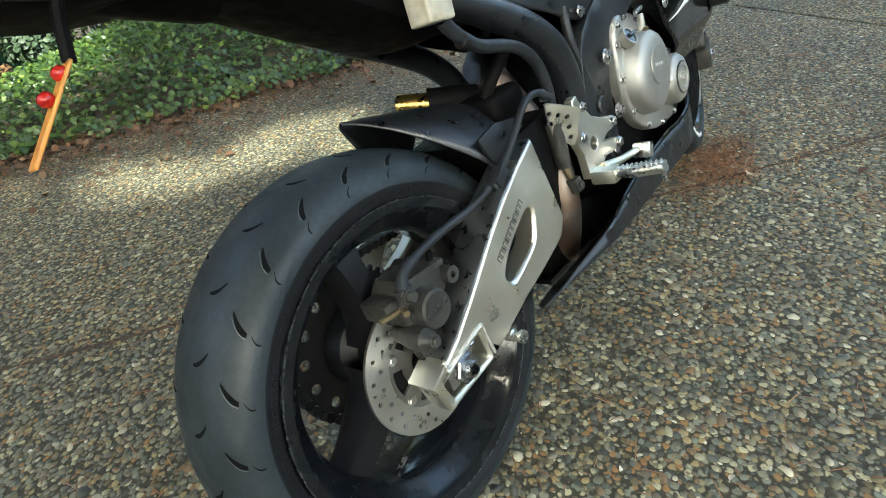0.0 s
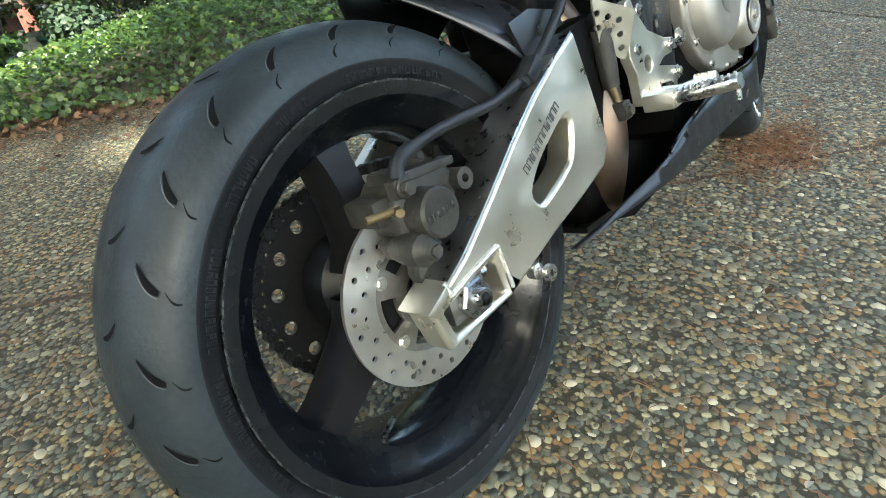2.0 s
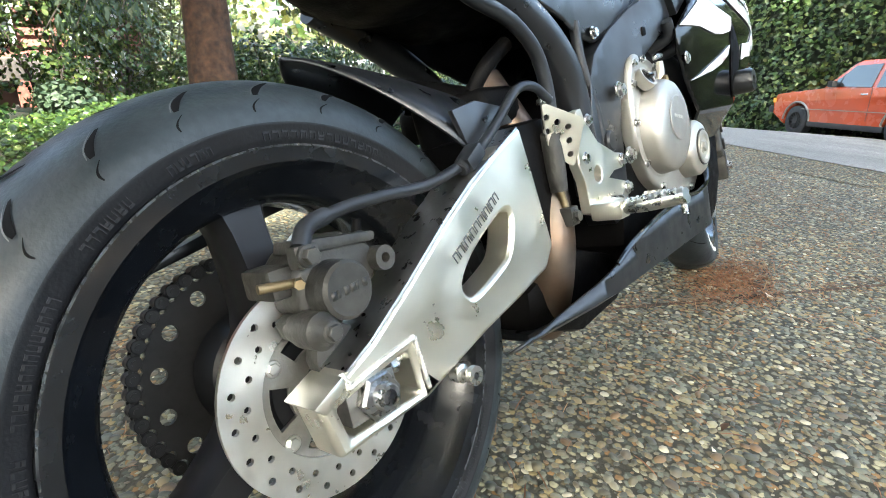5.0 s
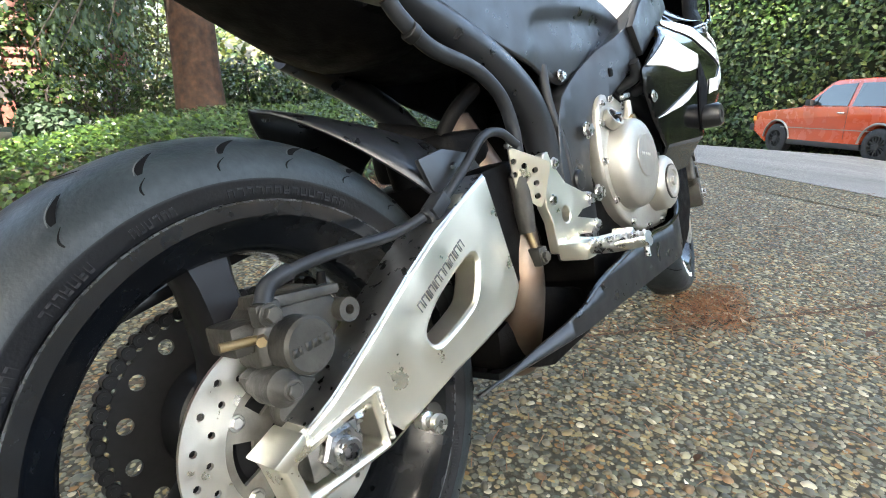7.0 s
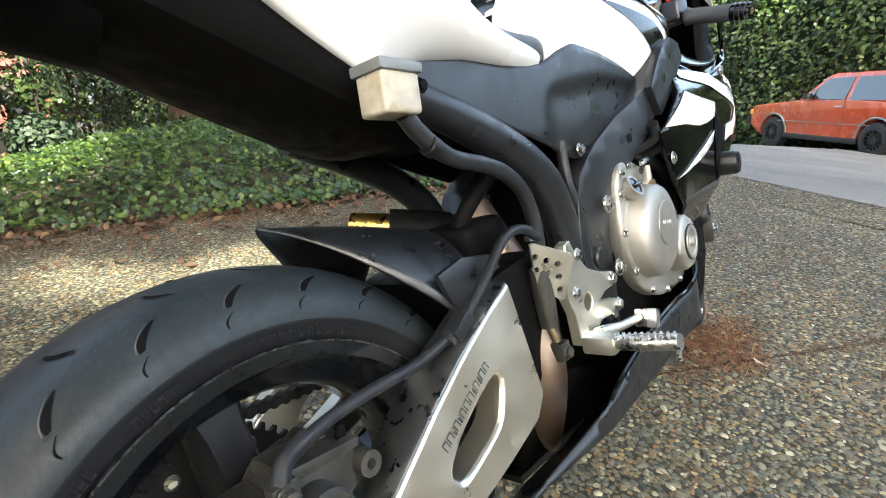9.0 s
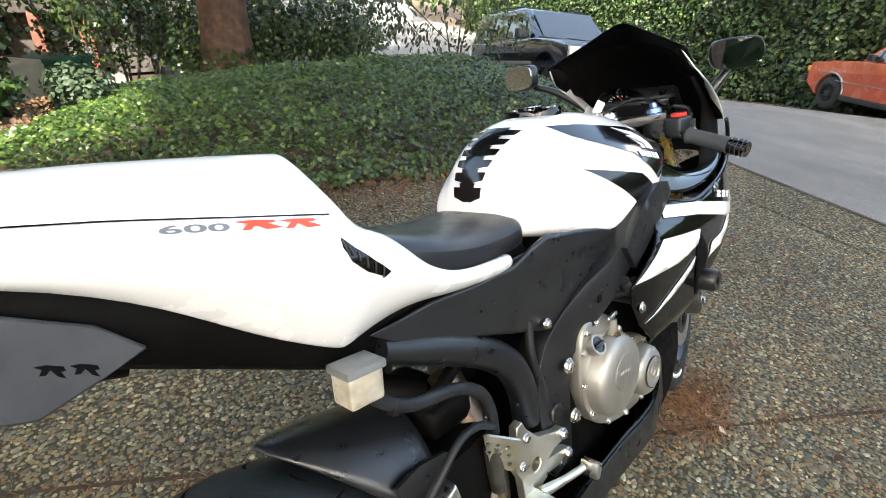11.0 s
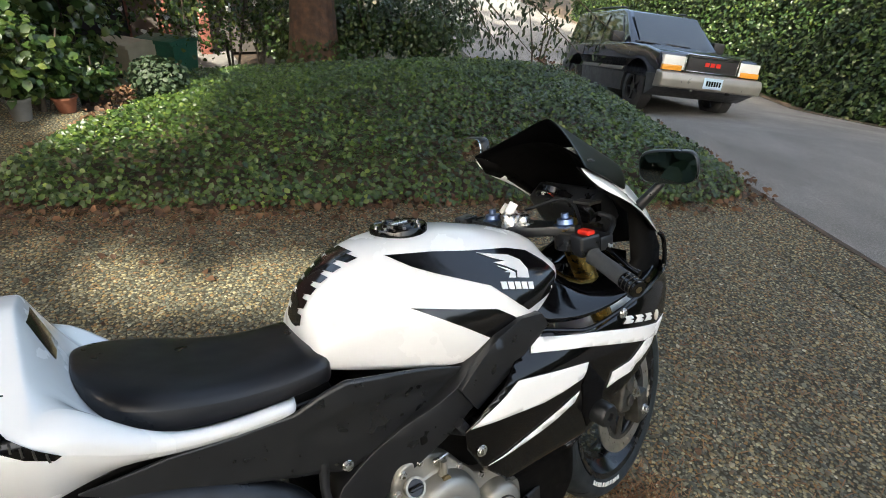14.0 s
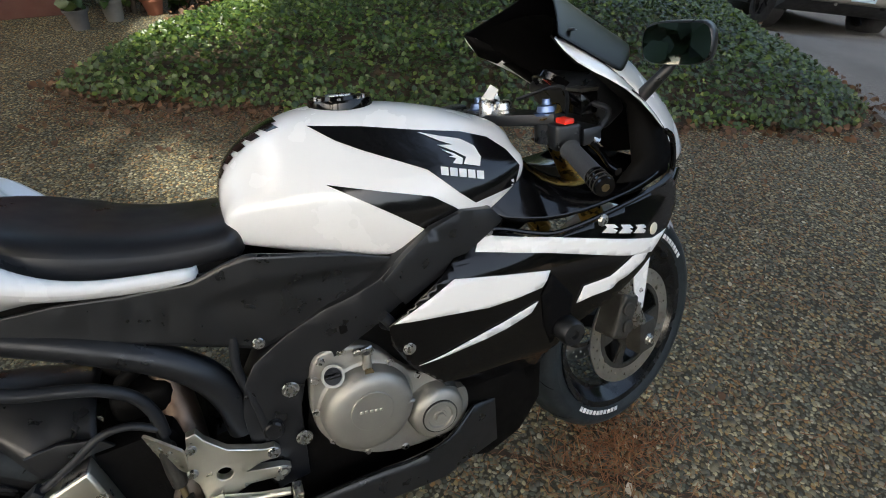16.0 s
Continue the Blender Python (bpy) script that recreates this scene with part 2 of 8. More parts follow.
def ground_mesh(name, verts, faces, material, label="", kind="structure", smooth=True, parent=None):
    me = bpy.data.meshes.new(name)
    me.from_pydata(verts, [], faces)
    me.materials.append(material)
    if smooth:
        me.shade_smooth()
    ob = new(name, me)
    if parent:
        ob.parent = parent
    return tagged(ob, label, "", "", kind)

# ---------------------------------------------------------------- motorcycle
# Modelled upright: x ahead, y to its left, z up from the rear tyre's contact; the whole leans to its left on the stand.
LEAN = 17.0
bike = thing("motorcycle", "white and black sport motorcycle leaning on its side stand", "motorcycle", pose(0, 0, 0, -LEAN, 0, 0))


def circle2(cx, cz, r, n=14, start=0.0):
    return [(cx + r * math.cos(start + 2 * math.pi * k / n), cz + r * math.sin(start + 2 * math.pi * k / n)) for k in range(n)]


def holed(outer, holes, y0, y1):
    """A flat plate with holes right through it, from y0 to y1."""
    bm = bmesh.new()
    edges = []
    for loop in (outer, *holes):
        vs = [bm.verts.new((x, y0, z)) for x, z in loop]
        edges += [bm.edges.new((vs[k], vs[(k + 1) % len(vs)])) for k in range(len(vs))]
    bmesh.ops.triangle_fill(bm, use_beauty=True, use_dissolve=False, edges=edges)
    got = bmesh.ops.extrude_face_region(bm, geom=bm.faces[:])
    bmesh.ops.translate(bm, vec=(0, y1 - y0, 0), verts=[v for v in got["geom"] if isinstance(v, bmesh.types.BMVert)])
    bmesh.ops.recalc_face_normals(bm, faces=bm.faces[:])
    return bm


def slot_hole(cx, cz, r, a0, a1, half, n=8):
    """A curved slot between two angles at radius r."""
    out = [(cx + (r + half) * math.cos(a), cz + (r + half) * math.sin(a)) for a in np.linspace(a0, a1, n)]
    return out + [(cx + (r - half) * math.cos(a), cz + (r - half) * math.sin(a)) for a in np.linspace(a1, a0, n)]


RW = Vector((0, 0, 0.312))           # rear wheel's centre


def tyre_profile(rb, rs, rc, wb, ws, n=14):
    """Half widths and radii: bead, sidewall, crown; from right to left."""
    side = [(rb, wb * 0.94), (rb + 0.004, wb), (rb + 0.5 * (rs - rb), ws * 0.985), (rs - 0.004, ws * 0.992), (rs - 0.003, ws)]
    crown = []
    for k in range(n + 1):
        a = k / n * math.pi / 2
        crown.append((rs + (rc - rs) * math.sin(a) ** 0.95, ws * math.cos(a) ** 0.82))
    half = side + crown
    return [(r, -w) for r, w in half] + [(r, w) for r, w in reversed(half[:-1])]


def on_tyre(rs, rc, ws, s):
    """Radius and half width at s, 0 at the shoulder and 1 at the crown."""
    a = s * math.pi / 2
    return rs + (rc - rs) * math.sin(a) ** 0.95, ws * math.cos(a) ** 0.82


def groove(rs, rc, ws, a0, sweep, s0, s1, side, width, centre):
    """A short curved sliver laid on a tyre's tread; its colour gives a cut's shade and its lit lip."""
    bm = bmesh.new()
    rows = []
    n = 9
    for k in range(n):
        t = k / (n - 1)
        s = s0 + (s1 - s0) * t
        a = a0 + sweep * t + 0.014 * math.sin(t * math.pi)
        r, w = on_tyre(rs, rc, ws, s)
        half = width * (0.25 + 0.75 * math.sin(math.pi * (0.12 + 0.8 * t))) / r / 2
        rows.append([bm.verts.new(((r + 0.0011) * math.cos(b), side * w * 1.004, (r + 0.0011) * math.sin(b))) for b in (a - half, a + half)])
    for p, q in zip(rows, rows[1:]):
        bm.faces.new((p[0], p[1], q[1], q[0]))
    return moved(bm, Matrix.Translation(centre))


def raised_marks(centre, r0, r1, y, spans, parent, material, label):
    """Rows of small raised letter-like strokes round a sidewall."""
    rg = random.Random(3)
    for a0, a1, n in spans:
        bm = bmesh.new()
        for k in range(n):
            a = math.radians(a0 + (a1 - a0) * (k + 0.5) / n)
            w = math.radians((a1 - a0) / n * 0.34)
            t = w * 0.28
            strokes = [(r0, r1, a - w, a - w + t)]
            kind = rg.randrange(4)
            if kind != 3:
                strokes.append((r0, r1, a + w - t, a + w))
            strokes.append((r1 - 0.002, r1, a - w, a + w) if kind % 2 else (r0, r0 + 0.002, a - w, a + w))
            if kind == 2:
                strokes.append(((r0 + r1) / 2 - 0.001, (r0 + r1) / 2 + 0.001, a - w, a + w))
            for q0, q1, b0, b1 in strokes:
                lo = [bm.verts.new((centre[0] + r * math.cos(b), y, centre[2] + r * math.sin(b))) for r, b in ((q0, b0), (q1, b0), (q1, b1), (q0, b1))]
                hi = [bm.verts.new((v.co.x, y - 0.0007, v.co.z)) for v in lo]
                bm.faces.new(hi)
                for m in range(4):
                    bm.faces.new((lo[m], lo[(m + 1) % 4], hi[(m + 1) % 4], hi[m]))
        part("sidewall_lettering", bm, material, parent, label)


def rim_mesh(r, w, centre):
    """A cast rim: flanges, bead seats and a drop centre, with a smooth inner barrel."""
    p = [(r, -w), (r + 0.004, -w - 0.003), (r + 0.002, -w - 0.007), (r - 0.012, -w - 0.004), (r - 0.020, -w + 0.012),
         (r - 0.038, -w + 0.030), (r - 0.046, -w * 0.4), (r - 0.046, w * 0.4), (r - 0.038, w - 0.030), (r - 0.020, w - 0.012),
         (r - 0.012, w + 0.004), (r + 0.002, w + 0.007), (r + 0.004, w + 0.003), (r, w), (r - 0.008, w - 0.014), (r - 0.03, w * 0.4),
         (r - 0.03, -w * 0.4), (r - 0.008, -w + 0.014), (r, -w)]
    return lathe(p, 96, centre)


def spoke(centre, angle, r0, r1, w0, w1, t0, t1, rake=0.0):
    """A tapered, U-section wheel spoke that flares at hub and rim."""
    secs = []
    for k in range(9):
        t = k / 8
        r = r0 + (r1 - r0) * t
        flare = 1 + 0.75 * (abs(2 * t - 1) ** 4)
        w = (w0 + (w1 - w0) * t) * flare / 2
        d = (t0 + (t1 - t0) * t) / 2
        secs.append([(r, y, x) for x, y in ((-w, -d * 0.6), (-w * 0.7, -d), (w * 0.7, -d), (w, -d * 0.6), (w, d * 0.6), (w * 0.7, d), (-w * 0.7, d), (-w, d * 0.6))])
    bm = loft(secs)
    return moved(bm, Matrix.Translation(centre) @ Matrix.Rotation(-angle, 4, "Y"))


# rear wheel
rear_wheel = part("rear_wheel", rim_mesh(0.2285, 0.079, RW), M_RIM, bike, "black painted cast rim with dust on it")
rear_tyre = part("tyre", lathe(tyre_profile(0.2265, 0.252, 0.3045, 0.079, 0.0865), 128, RW), [M_RUBBER, M_SIDEWALL], rear_wheel, "worn slick-looking black rubber tyre with few grooves")
for f in rear_tyre.data.polygons:
    if math.hypot(f.center.x, f.center.z - RW.z) < 0.2505:
        f.material_index = 1
for k in range(24):
    a = 2 * math.pi * k / 24
    for side in (-1, 1):
        o = a + (0.13 if side > 0 else 0)
        # black slivers paint the grooves' shade, a thin pale one the lit lip
        part("tread_groove", groove(0.252, 0.3045, 0.0865, o, -0.075, 0.30, 0.52, side, 0.0085, RW), M_RECESS, rear_tyre)
        part("groove_lit_lip", groove(0.252, 0.3045, 0.0865, o + 0.015, -0.075, 0.31, 0.53, side, 0.0015, RW), M_LITLIP, rear_tyre, "lit groove edge, drawn as a paler line")
        part("tread_groove", groove(0.252, 0.3045, 0.0865, o + 0.03, -0.035, 0.10, 0.25, side, 0.0022, RW), M_RECESS, rear_tyre)
        part("tread_groove", groove(0.252, 0.3045, 0.0865, o + 0.09, 0.05, 0.70, 0.88, side, 0.0060, RW), M_RECESS, rear_tyre)
raised_marks(RW, 0.2365, 0.2445, -0.0855, [(60, 92, 14), (103, 113, 6), (121, 133, 7), (141, 162, 14), (166, 200, 22), (300, 335, 20)], rear_tyre, M_SIDEWALL, "raised black moulded lettering")
# thin brighter ring: scuffs on the lip, and its highlight put into the colour
part("rim_lip", lathe([(0.2300, -0.0860), (0.2318, -0.0864), (0.2314, -0.0838), (0.2296, -0.0838), (0.2300, -0.0860)], 96, RW), mat("scuffed_highlight_rim_edge", (0.10, 0.105, 0.11), 0.30, 0.8, vary=0.6, scale=60), rear_wheel, "scuffed edge of the rim with its highlight")
part("hub", lathe([(0.02, -0.070), (0.055, -0.068), (0.062, -0.05), (0.045, -0.035), (0.04, 0.03), (0.062, 0.045), (0.07, 0.075), (0.02, 0.08), (0.02, -0.07)], 48, RW), M_SPOKE, rear_wheel)
for deg in (95, 215, 335):
    part("spoke", spoke(RW, radians(deg), 0.045, 0.202, 0.052, 0.046, 0.085, 0.05), M_SPOKE, rear_wheel, "dusty black cast spoke")
part("valve", tube([RW + Vector((-0.185 * 0.5, -0.02, -0.185 * 0.86)), RW + Vector((-0.16 * 0.5, -0.035, -0.16 * 0.86))], 0.004, 8, 1), M_STEEL, rear_wheel)
brake_holes = []
for k in range(20):
    a = 2 * math.pi * k / 20
    brake_holes.append(circle2(0.098 * math.cos(a), RW.z + 0.098 * math.sin(a), 0.0036, 8))
    b = a + math.pi / 20
    brake_holes.append(circle2(0.084 * math.cos(b), RW.z + 0.084 * math.sin(b), 0.0034, 8))
rear_disc = part("brake_disc", holed(circle2(0, RW.z, 0.110, 96), brake_holes + [circle2(0, RW.z, 0.070, 64)], -0.0785, -0.0735), M_DISC, rear_wheel, "drilled steel brake disc with polished swept ring")
part("disc_carrier", holed(circle2(0, RW.z, 0.0698, 64), [slot_hole(0, RW.z, 0.052, a + 0.30, a + 1.00, 0.010) for a in np.arange(0, 6.2, 2 * math.pi / 5)] + [circle2(0, RW.z, 0.026, 32)], -0.076, -0.071), mat("dull_carrier_steel", (0.30, 0.29, 0.265), 0.5, 0.9, vary=0.2, scale=40, bump=0.1, bump_scale=300), rear_disc, "dull silver disc carrier with dark oval windows")
for k in range(5):
    a = 2 * math.pi * k / 5
    part("disc_bolt", bolt_head((0.063 * math.cos(a), -0.0765, RW.z + 0.063 * math.sin(a)), 0.006, 0.004), M_DISC, rear_disc)
# sprocket and chain on the left
teeth = []
for k in range(46):
    for da, r in ((-0.5, 0.1175), (-0.25, 0.1195), (-0.09, 0.1270), (0.09, 0.1270), (0.25, 0.1195)):
        a = 2 * math.pi * (k + da) / 46
        teeth.append((r * math.cos(a), RW.z + r * math.sin(a)))
sprocket = part("sprocket", holed(teeth, [circle2(0.102 * math.cos(2 * math.pi * (k + 0.35) / 14), RW.z + 0.102 * math.sin(2 * math.pi * (k + 0.35) / 14), 0.0088, 14) for k in range(14)] + [circle2(0, RW.z, 0.058, 40)], 0.082, 0.088), M_CHAIN, rear_wheel, "black steel rear sprocket with round holes")
part("sprocket_carrier", ring(0.02, 0.060, 0.070, 0.092, 40, RW), M_SPOKE, rear_wheel)
chain_links = []
for k in range(24):
    a = math.radians(90 + k * 7.3)
    chain_links.append((0.128 * math.cos(a), RW.z + 0.128 * math.sin(a), a + math.pi / 2))
for k in range(28):
    chain_links.append((0.012 + k * 0.0158, RW.z + 0.130 - k * 0.0018, 0.0))
    chain_links.append((0.012 + k * 0.0158, RW.z - 0.128 + k * 0.0042, 0.0))
link = joined(disc(0.0076, -0.0085, 0.0085, 14, bevel=0.001), box(-0.0095, 0.0095, -0.007, -0.005, -0.0042, 0.0042), box(-0.0095, 0.0095, 0.005, 0.007, -0.0042, 0.0042), disc(0.0034, -0.0105, 0.0105, 10))
link_mesh = mesh_of("chain_link", link, M_CHAIN, 30)
chain = part("drive_chain", tube([(0.02, 0.085, RW.z + 0.130), (0.45, 0.085, RW.z + 0.08)], 0.003, 6, 1), M_CHAIN, bike, "black greasy drive chain")
for x, z, a in chain_links:
    ob = new("chain_link", link_mesh)
    ob.parent = chain
    ob.matrix_local = pose(x, 0.085, z, 0, -math.degrees(a), 0)
# axle
axle = part("rear_axle", lathe([(0.0, 0.15), (0.0125, 0.15), (0.0125, -0.168), (0.011, -0.170), (0.0075, -0.170), (0.0075, -0.152), (0, -0.152)], 32, RW), M_NUT, bike, "hollow steel axle end")
part("axle_nut", lathe([(0.012, -0.148), (0.021, -0.148), (0.0225, -0.150), (0.0225, -0.158), (0.020, -0.161), (0.012, -0.161), (0.012, -0.148)], 6, RW), M_NUT, axle, "worn hexagon nut", smooth=25)
part("axle_block", rounded(box(-0.030, 0.026, -0.149, -0.120, RW.z - 0.019, RW.z + 0.016), 0.003), mat("dull_axle_block", (0.20, 0.195, 0.18), 0.5, 0.9, vary=0.25, scale=60), axle, "dull sliding axle block")

# front wheel, fork and fender, turned left about the steering axis
HEAD = Vector((1.098, 0.012, 0.900))
RAKE = radians(27)
STEER = Matrix.Translation(HEAD) @ Matrix.Rotation(radians(3.5), 4, "X") @ Matrix.Rotation(radians(14), 4, Vector((-math.sin(RAKE), 0, math.cos(RAKE)))) @ Matrix.Translation(-HEAD)
FW = Vector((1.415, 0.02, 0.320))
ty = 0.02


def steered(name, bm, material, parent, label="", **kw):
    return part(name, moved(bm, STEER), material, parent, label, **kw)


front_wheel = steered("front_wheel", rim_mesh(0.232, 0.050, FW), M_RIM, bike, "black painted cast front rim")
front_tyre = steered("tyre", lathe(tyre_profile(0.229, 0.262, 0.2995, 0.050, 0.060), 112, FW), [M_RUBBER, M_SIDEWALL], front_wheel, "black rubber front tyre")
for k in range(13):
    a = 2 * math.pi * k / 13
    for side in (-1, 1):
        steered("tread_groove", moved(groove(0.262, 0.2995, 0.060, a, -0.16, 0.25, 0.85, side, 0.004, (0, 0, 0)), Matrix.Translation(FW)), M_RECESS, front_tyre)
for spans, in (([(28, 62, 9)],), ([(222, 262, 11)],)):
    for a0, a1, n in spans:
        bm = bmesh.new()
        for k in range(n):
            a = math.radians(a0 + (a1 - a0) * (k + 0.5) / n)
            w = math.radians((a1 - a0) / n * 0.36)
            vs = [bm.verts.new((FW.x + r * math.cos(b), FW.y - 0.0606, FW.z + r * math.sin(b))) for r, b in ((0.242, a - w), (0.254, a - w), (0.254, a + w), (0.242, a + w))]
            bm.faces.new(vs)
        steered("sidewall_lettering", bm, M_DECALWHITE, front_tyre, "white painted sidewall lettering", solid=0.001)
steered("hub", lathe([(0.012, -0.06), (0.04, -0.058), (0.045, -0.03), (0.03, -0.015), (0.03, 0.015), (0.045, 0.03), (0.04, 0.058), (0.012, 0.06), (0.012, -0.06)], 36, FW), M_SPOKE, front_wheel)
for deg in (40, 160, 280):
    steered("spoke", spoke(FW, radians(deg), 0.03, 0.205, 0.046, 0.04, 0.05, 0.036), M_SPOKE, front_wheel)
for side in (-1, 1):
    holes = []
    for k in range(26):
        a = 2 * math.pi * k / 26
        for r, o in ((0.145, 0), (0.132, 0.12)):
            holes.append(circle2(FW.x + r * math.cos(a + o), FW.z + r * math.sin(a + o), 0.0034, 6))
    y = FW.y + side * 0.070
    fd = steered("brake_disc", holed(circle2(FW.x, FW.z, 0.155, 80), holes + [circle2(FW.x, FW.z, 0.118, 64)], y - 0.0022, y + 0.0022), M_DISC, front_wheel, "drilled steel front brake disc")
    steered("disc_carrier", holed(circle2(FW.x, FW.z, 0.1175, 48), [slot_hole(FW.x, FW.z, 0.08, a + 0.16, a + 0.9, 0.026) for a in np.arange(0, 6.2, 2 * math.pi / 6)] + [circle2(FW.x, FW.z, 0.03, 24)], y - 0.003, y + 0.003), M_CALIPER, fd, "dark grey disc carrier")
AX = Vector((math.sin(RAKE), 0, -math.cos(RAKE)))      # down along the fork
for side in (-1, 1):
    top = HEAD + Vector((0.012, side * 0.098, 0.012))
    foot = top + AX * 0.655
    fork = steered("fork_leg", tube([top, top + AX * 0.36], 0.0255, 24, 1), M_GOLD, bike, "gold anodised fork tube")
    steered("fork_bottom", tube([top + AX * 0.33, foot + AX * 0.02], [0.0205, 0.0205, 0.021], 20, 1), M_STEEL, fork)
    steered("axle_clamp", rounded(moved(box(-0.03, 0.03, -0.022, 0.022, -0.055, 0.03), Matrix.Translation(foot)), 0.008), M_CALIPER, fork, "dark cast axle clamp")
    steered("fork_cap", lathe([(0, 0.022), (0.008, 0.022), (0.009, 0.012), (0.017, 0.010), (0.019, 0.0), (0.025, -0.002), (0.025, -0.006), (0, -0.006)], 24, top, "Z"), M_BLUE, fork, "blue anodised fork cap")
    cal = foot + Vector((-0.085, side * -0.012, 0.075))
    fc = steered("front_caliper", rounded(moved(box(-0.03, 0.03, -0.035, 0.035, -0.055, 0.055), Matrix.Translation(cal) @ pose(0, 0, 0, 0, 24, 0)), 0.012, 3), M_CALIPER, fork, "dark grey front brake caliper")
    for dz in (-0.024, 0.024):
        steered("piston_cap", moved(disc(0.017, 0, side * 0.007, 20, (0, 0, 0), "Y", 0.002), Matrix.Translation(cal + Vector((0, side * 0.034, dz)))), M_CALIPER, fc)
    steered("axle_bolt", moved(bolt_head((0, 0, 0), 0.011, 0.012, "Y", side), Matrix.Translation(foot + Vector((0.0, side * 0.022, -0.02)))), M_STEEL, fork)
# white fender with drooping side blades
fsec = []
for k in range(15):
    a = math.radians(128 - k * 6.2)
    t = k / 14
    hw = 0.066 if 0.1 < t < 0.9 else 0.05
    sec = []
    for j in range(9):
        u = j / 8 * 2 - 1
        r = 0.318 - 0.045 * abs(u) ** 3
        sec.append((FW.x + r * math.cos(a), FW.y + u * hw, FW.z + r * math.sin(a)))
    fsec.append(sec)
fender = steered("front_fender", loft(fsec, caps=False, closed=False), M_WHITE, bike, "white front fender", solid=0.003)
for side in (-1, 1):
    blade = prism([(FW.x - 0.06, FW.z + 0.285), (FW.x + 0.075, FW.z + 0.295), (FW.x + 0.05, FW.z + 0.16), (FW.x + 0.03, FW.z + 0.045), (FW.x - 0.005, FW.z + 0.05), (FW.x - 0.01, FW.z + 0.15)],
                  FW.y + side * 0.082, FW.y + side * 0.086)
    fb = steered("fender_blade", rounded(blade, 0.0015, 1), M_WHITE, fender, "white fender side blade")
    for dx, dz in ((0.012, 0.062), (0.018, 0.10)):
        steered("fender_bolt", moved(bolt_head((0, 0, 0), 0.005, 0.004, "Y", side), Matrix.Translation((FW.x + dx, FW.y + side * 0.086, FW.z + dz))), M_STEEL, fb)

# swingarm: a cast and pressed aluminium arm on each side
arm_outline = [(-0.062, 0.330), (-0.032, 0.344), (0.003, 0.359), (0.060, 0.395), (0.128, 0.441), (0.176, 0.470), (0.230, 0.498), (0.284, 0.520),
               (0.294, 0.470), (0.313, 0.368), (0.291, 0.342), (0.225, 0.325), (0.157, 0.311), (0.090, 0.293), (0.056, 0.283), (0.0, 0.281), (-0.052, 0.279), (-0.056, 0.300)]
slot = curve2([(0.133, 0.372), (0.155, 0.395), (0.190, 0.416), (0.226, 0.431), (0.236, 0.420), (0.224, 0.388), (0.208, 0.373), (0.155, 0.354), (0.139, 0.356)], 3)
box_hole = [(-0.044, 0.321), (0.044, 0.337), (0.047, 0.291), (-0.038, 0.290)]
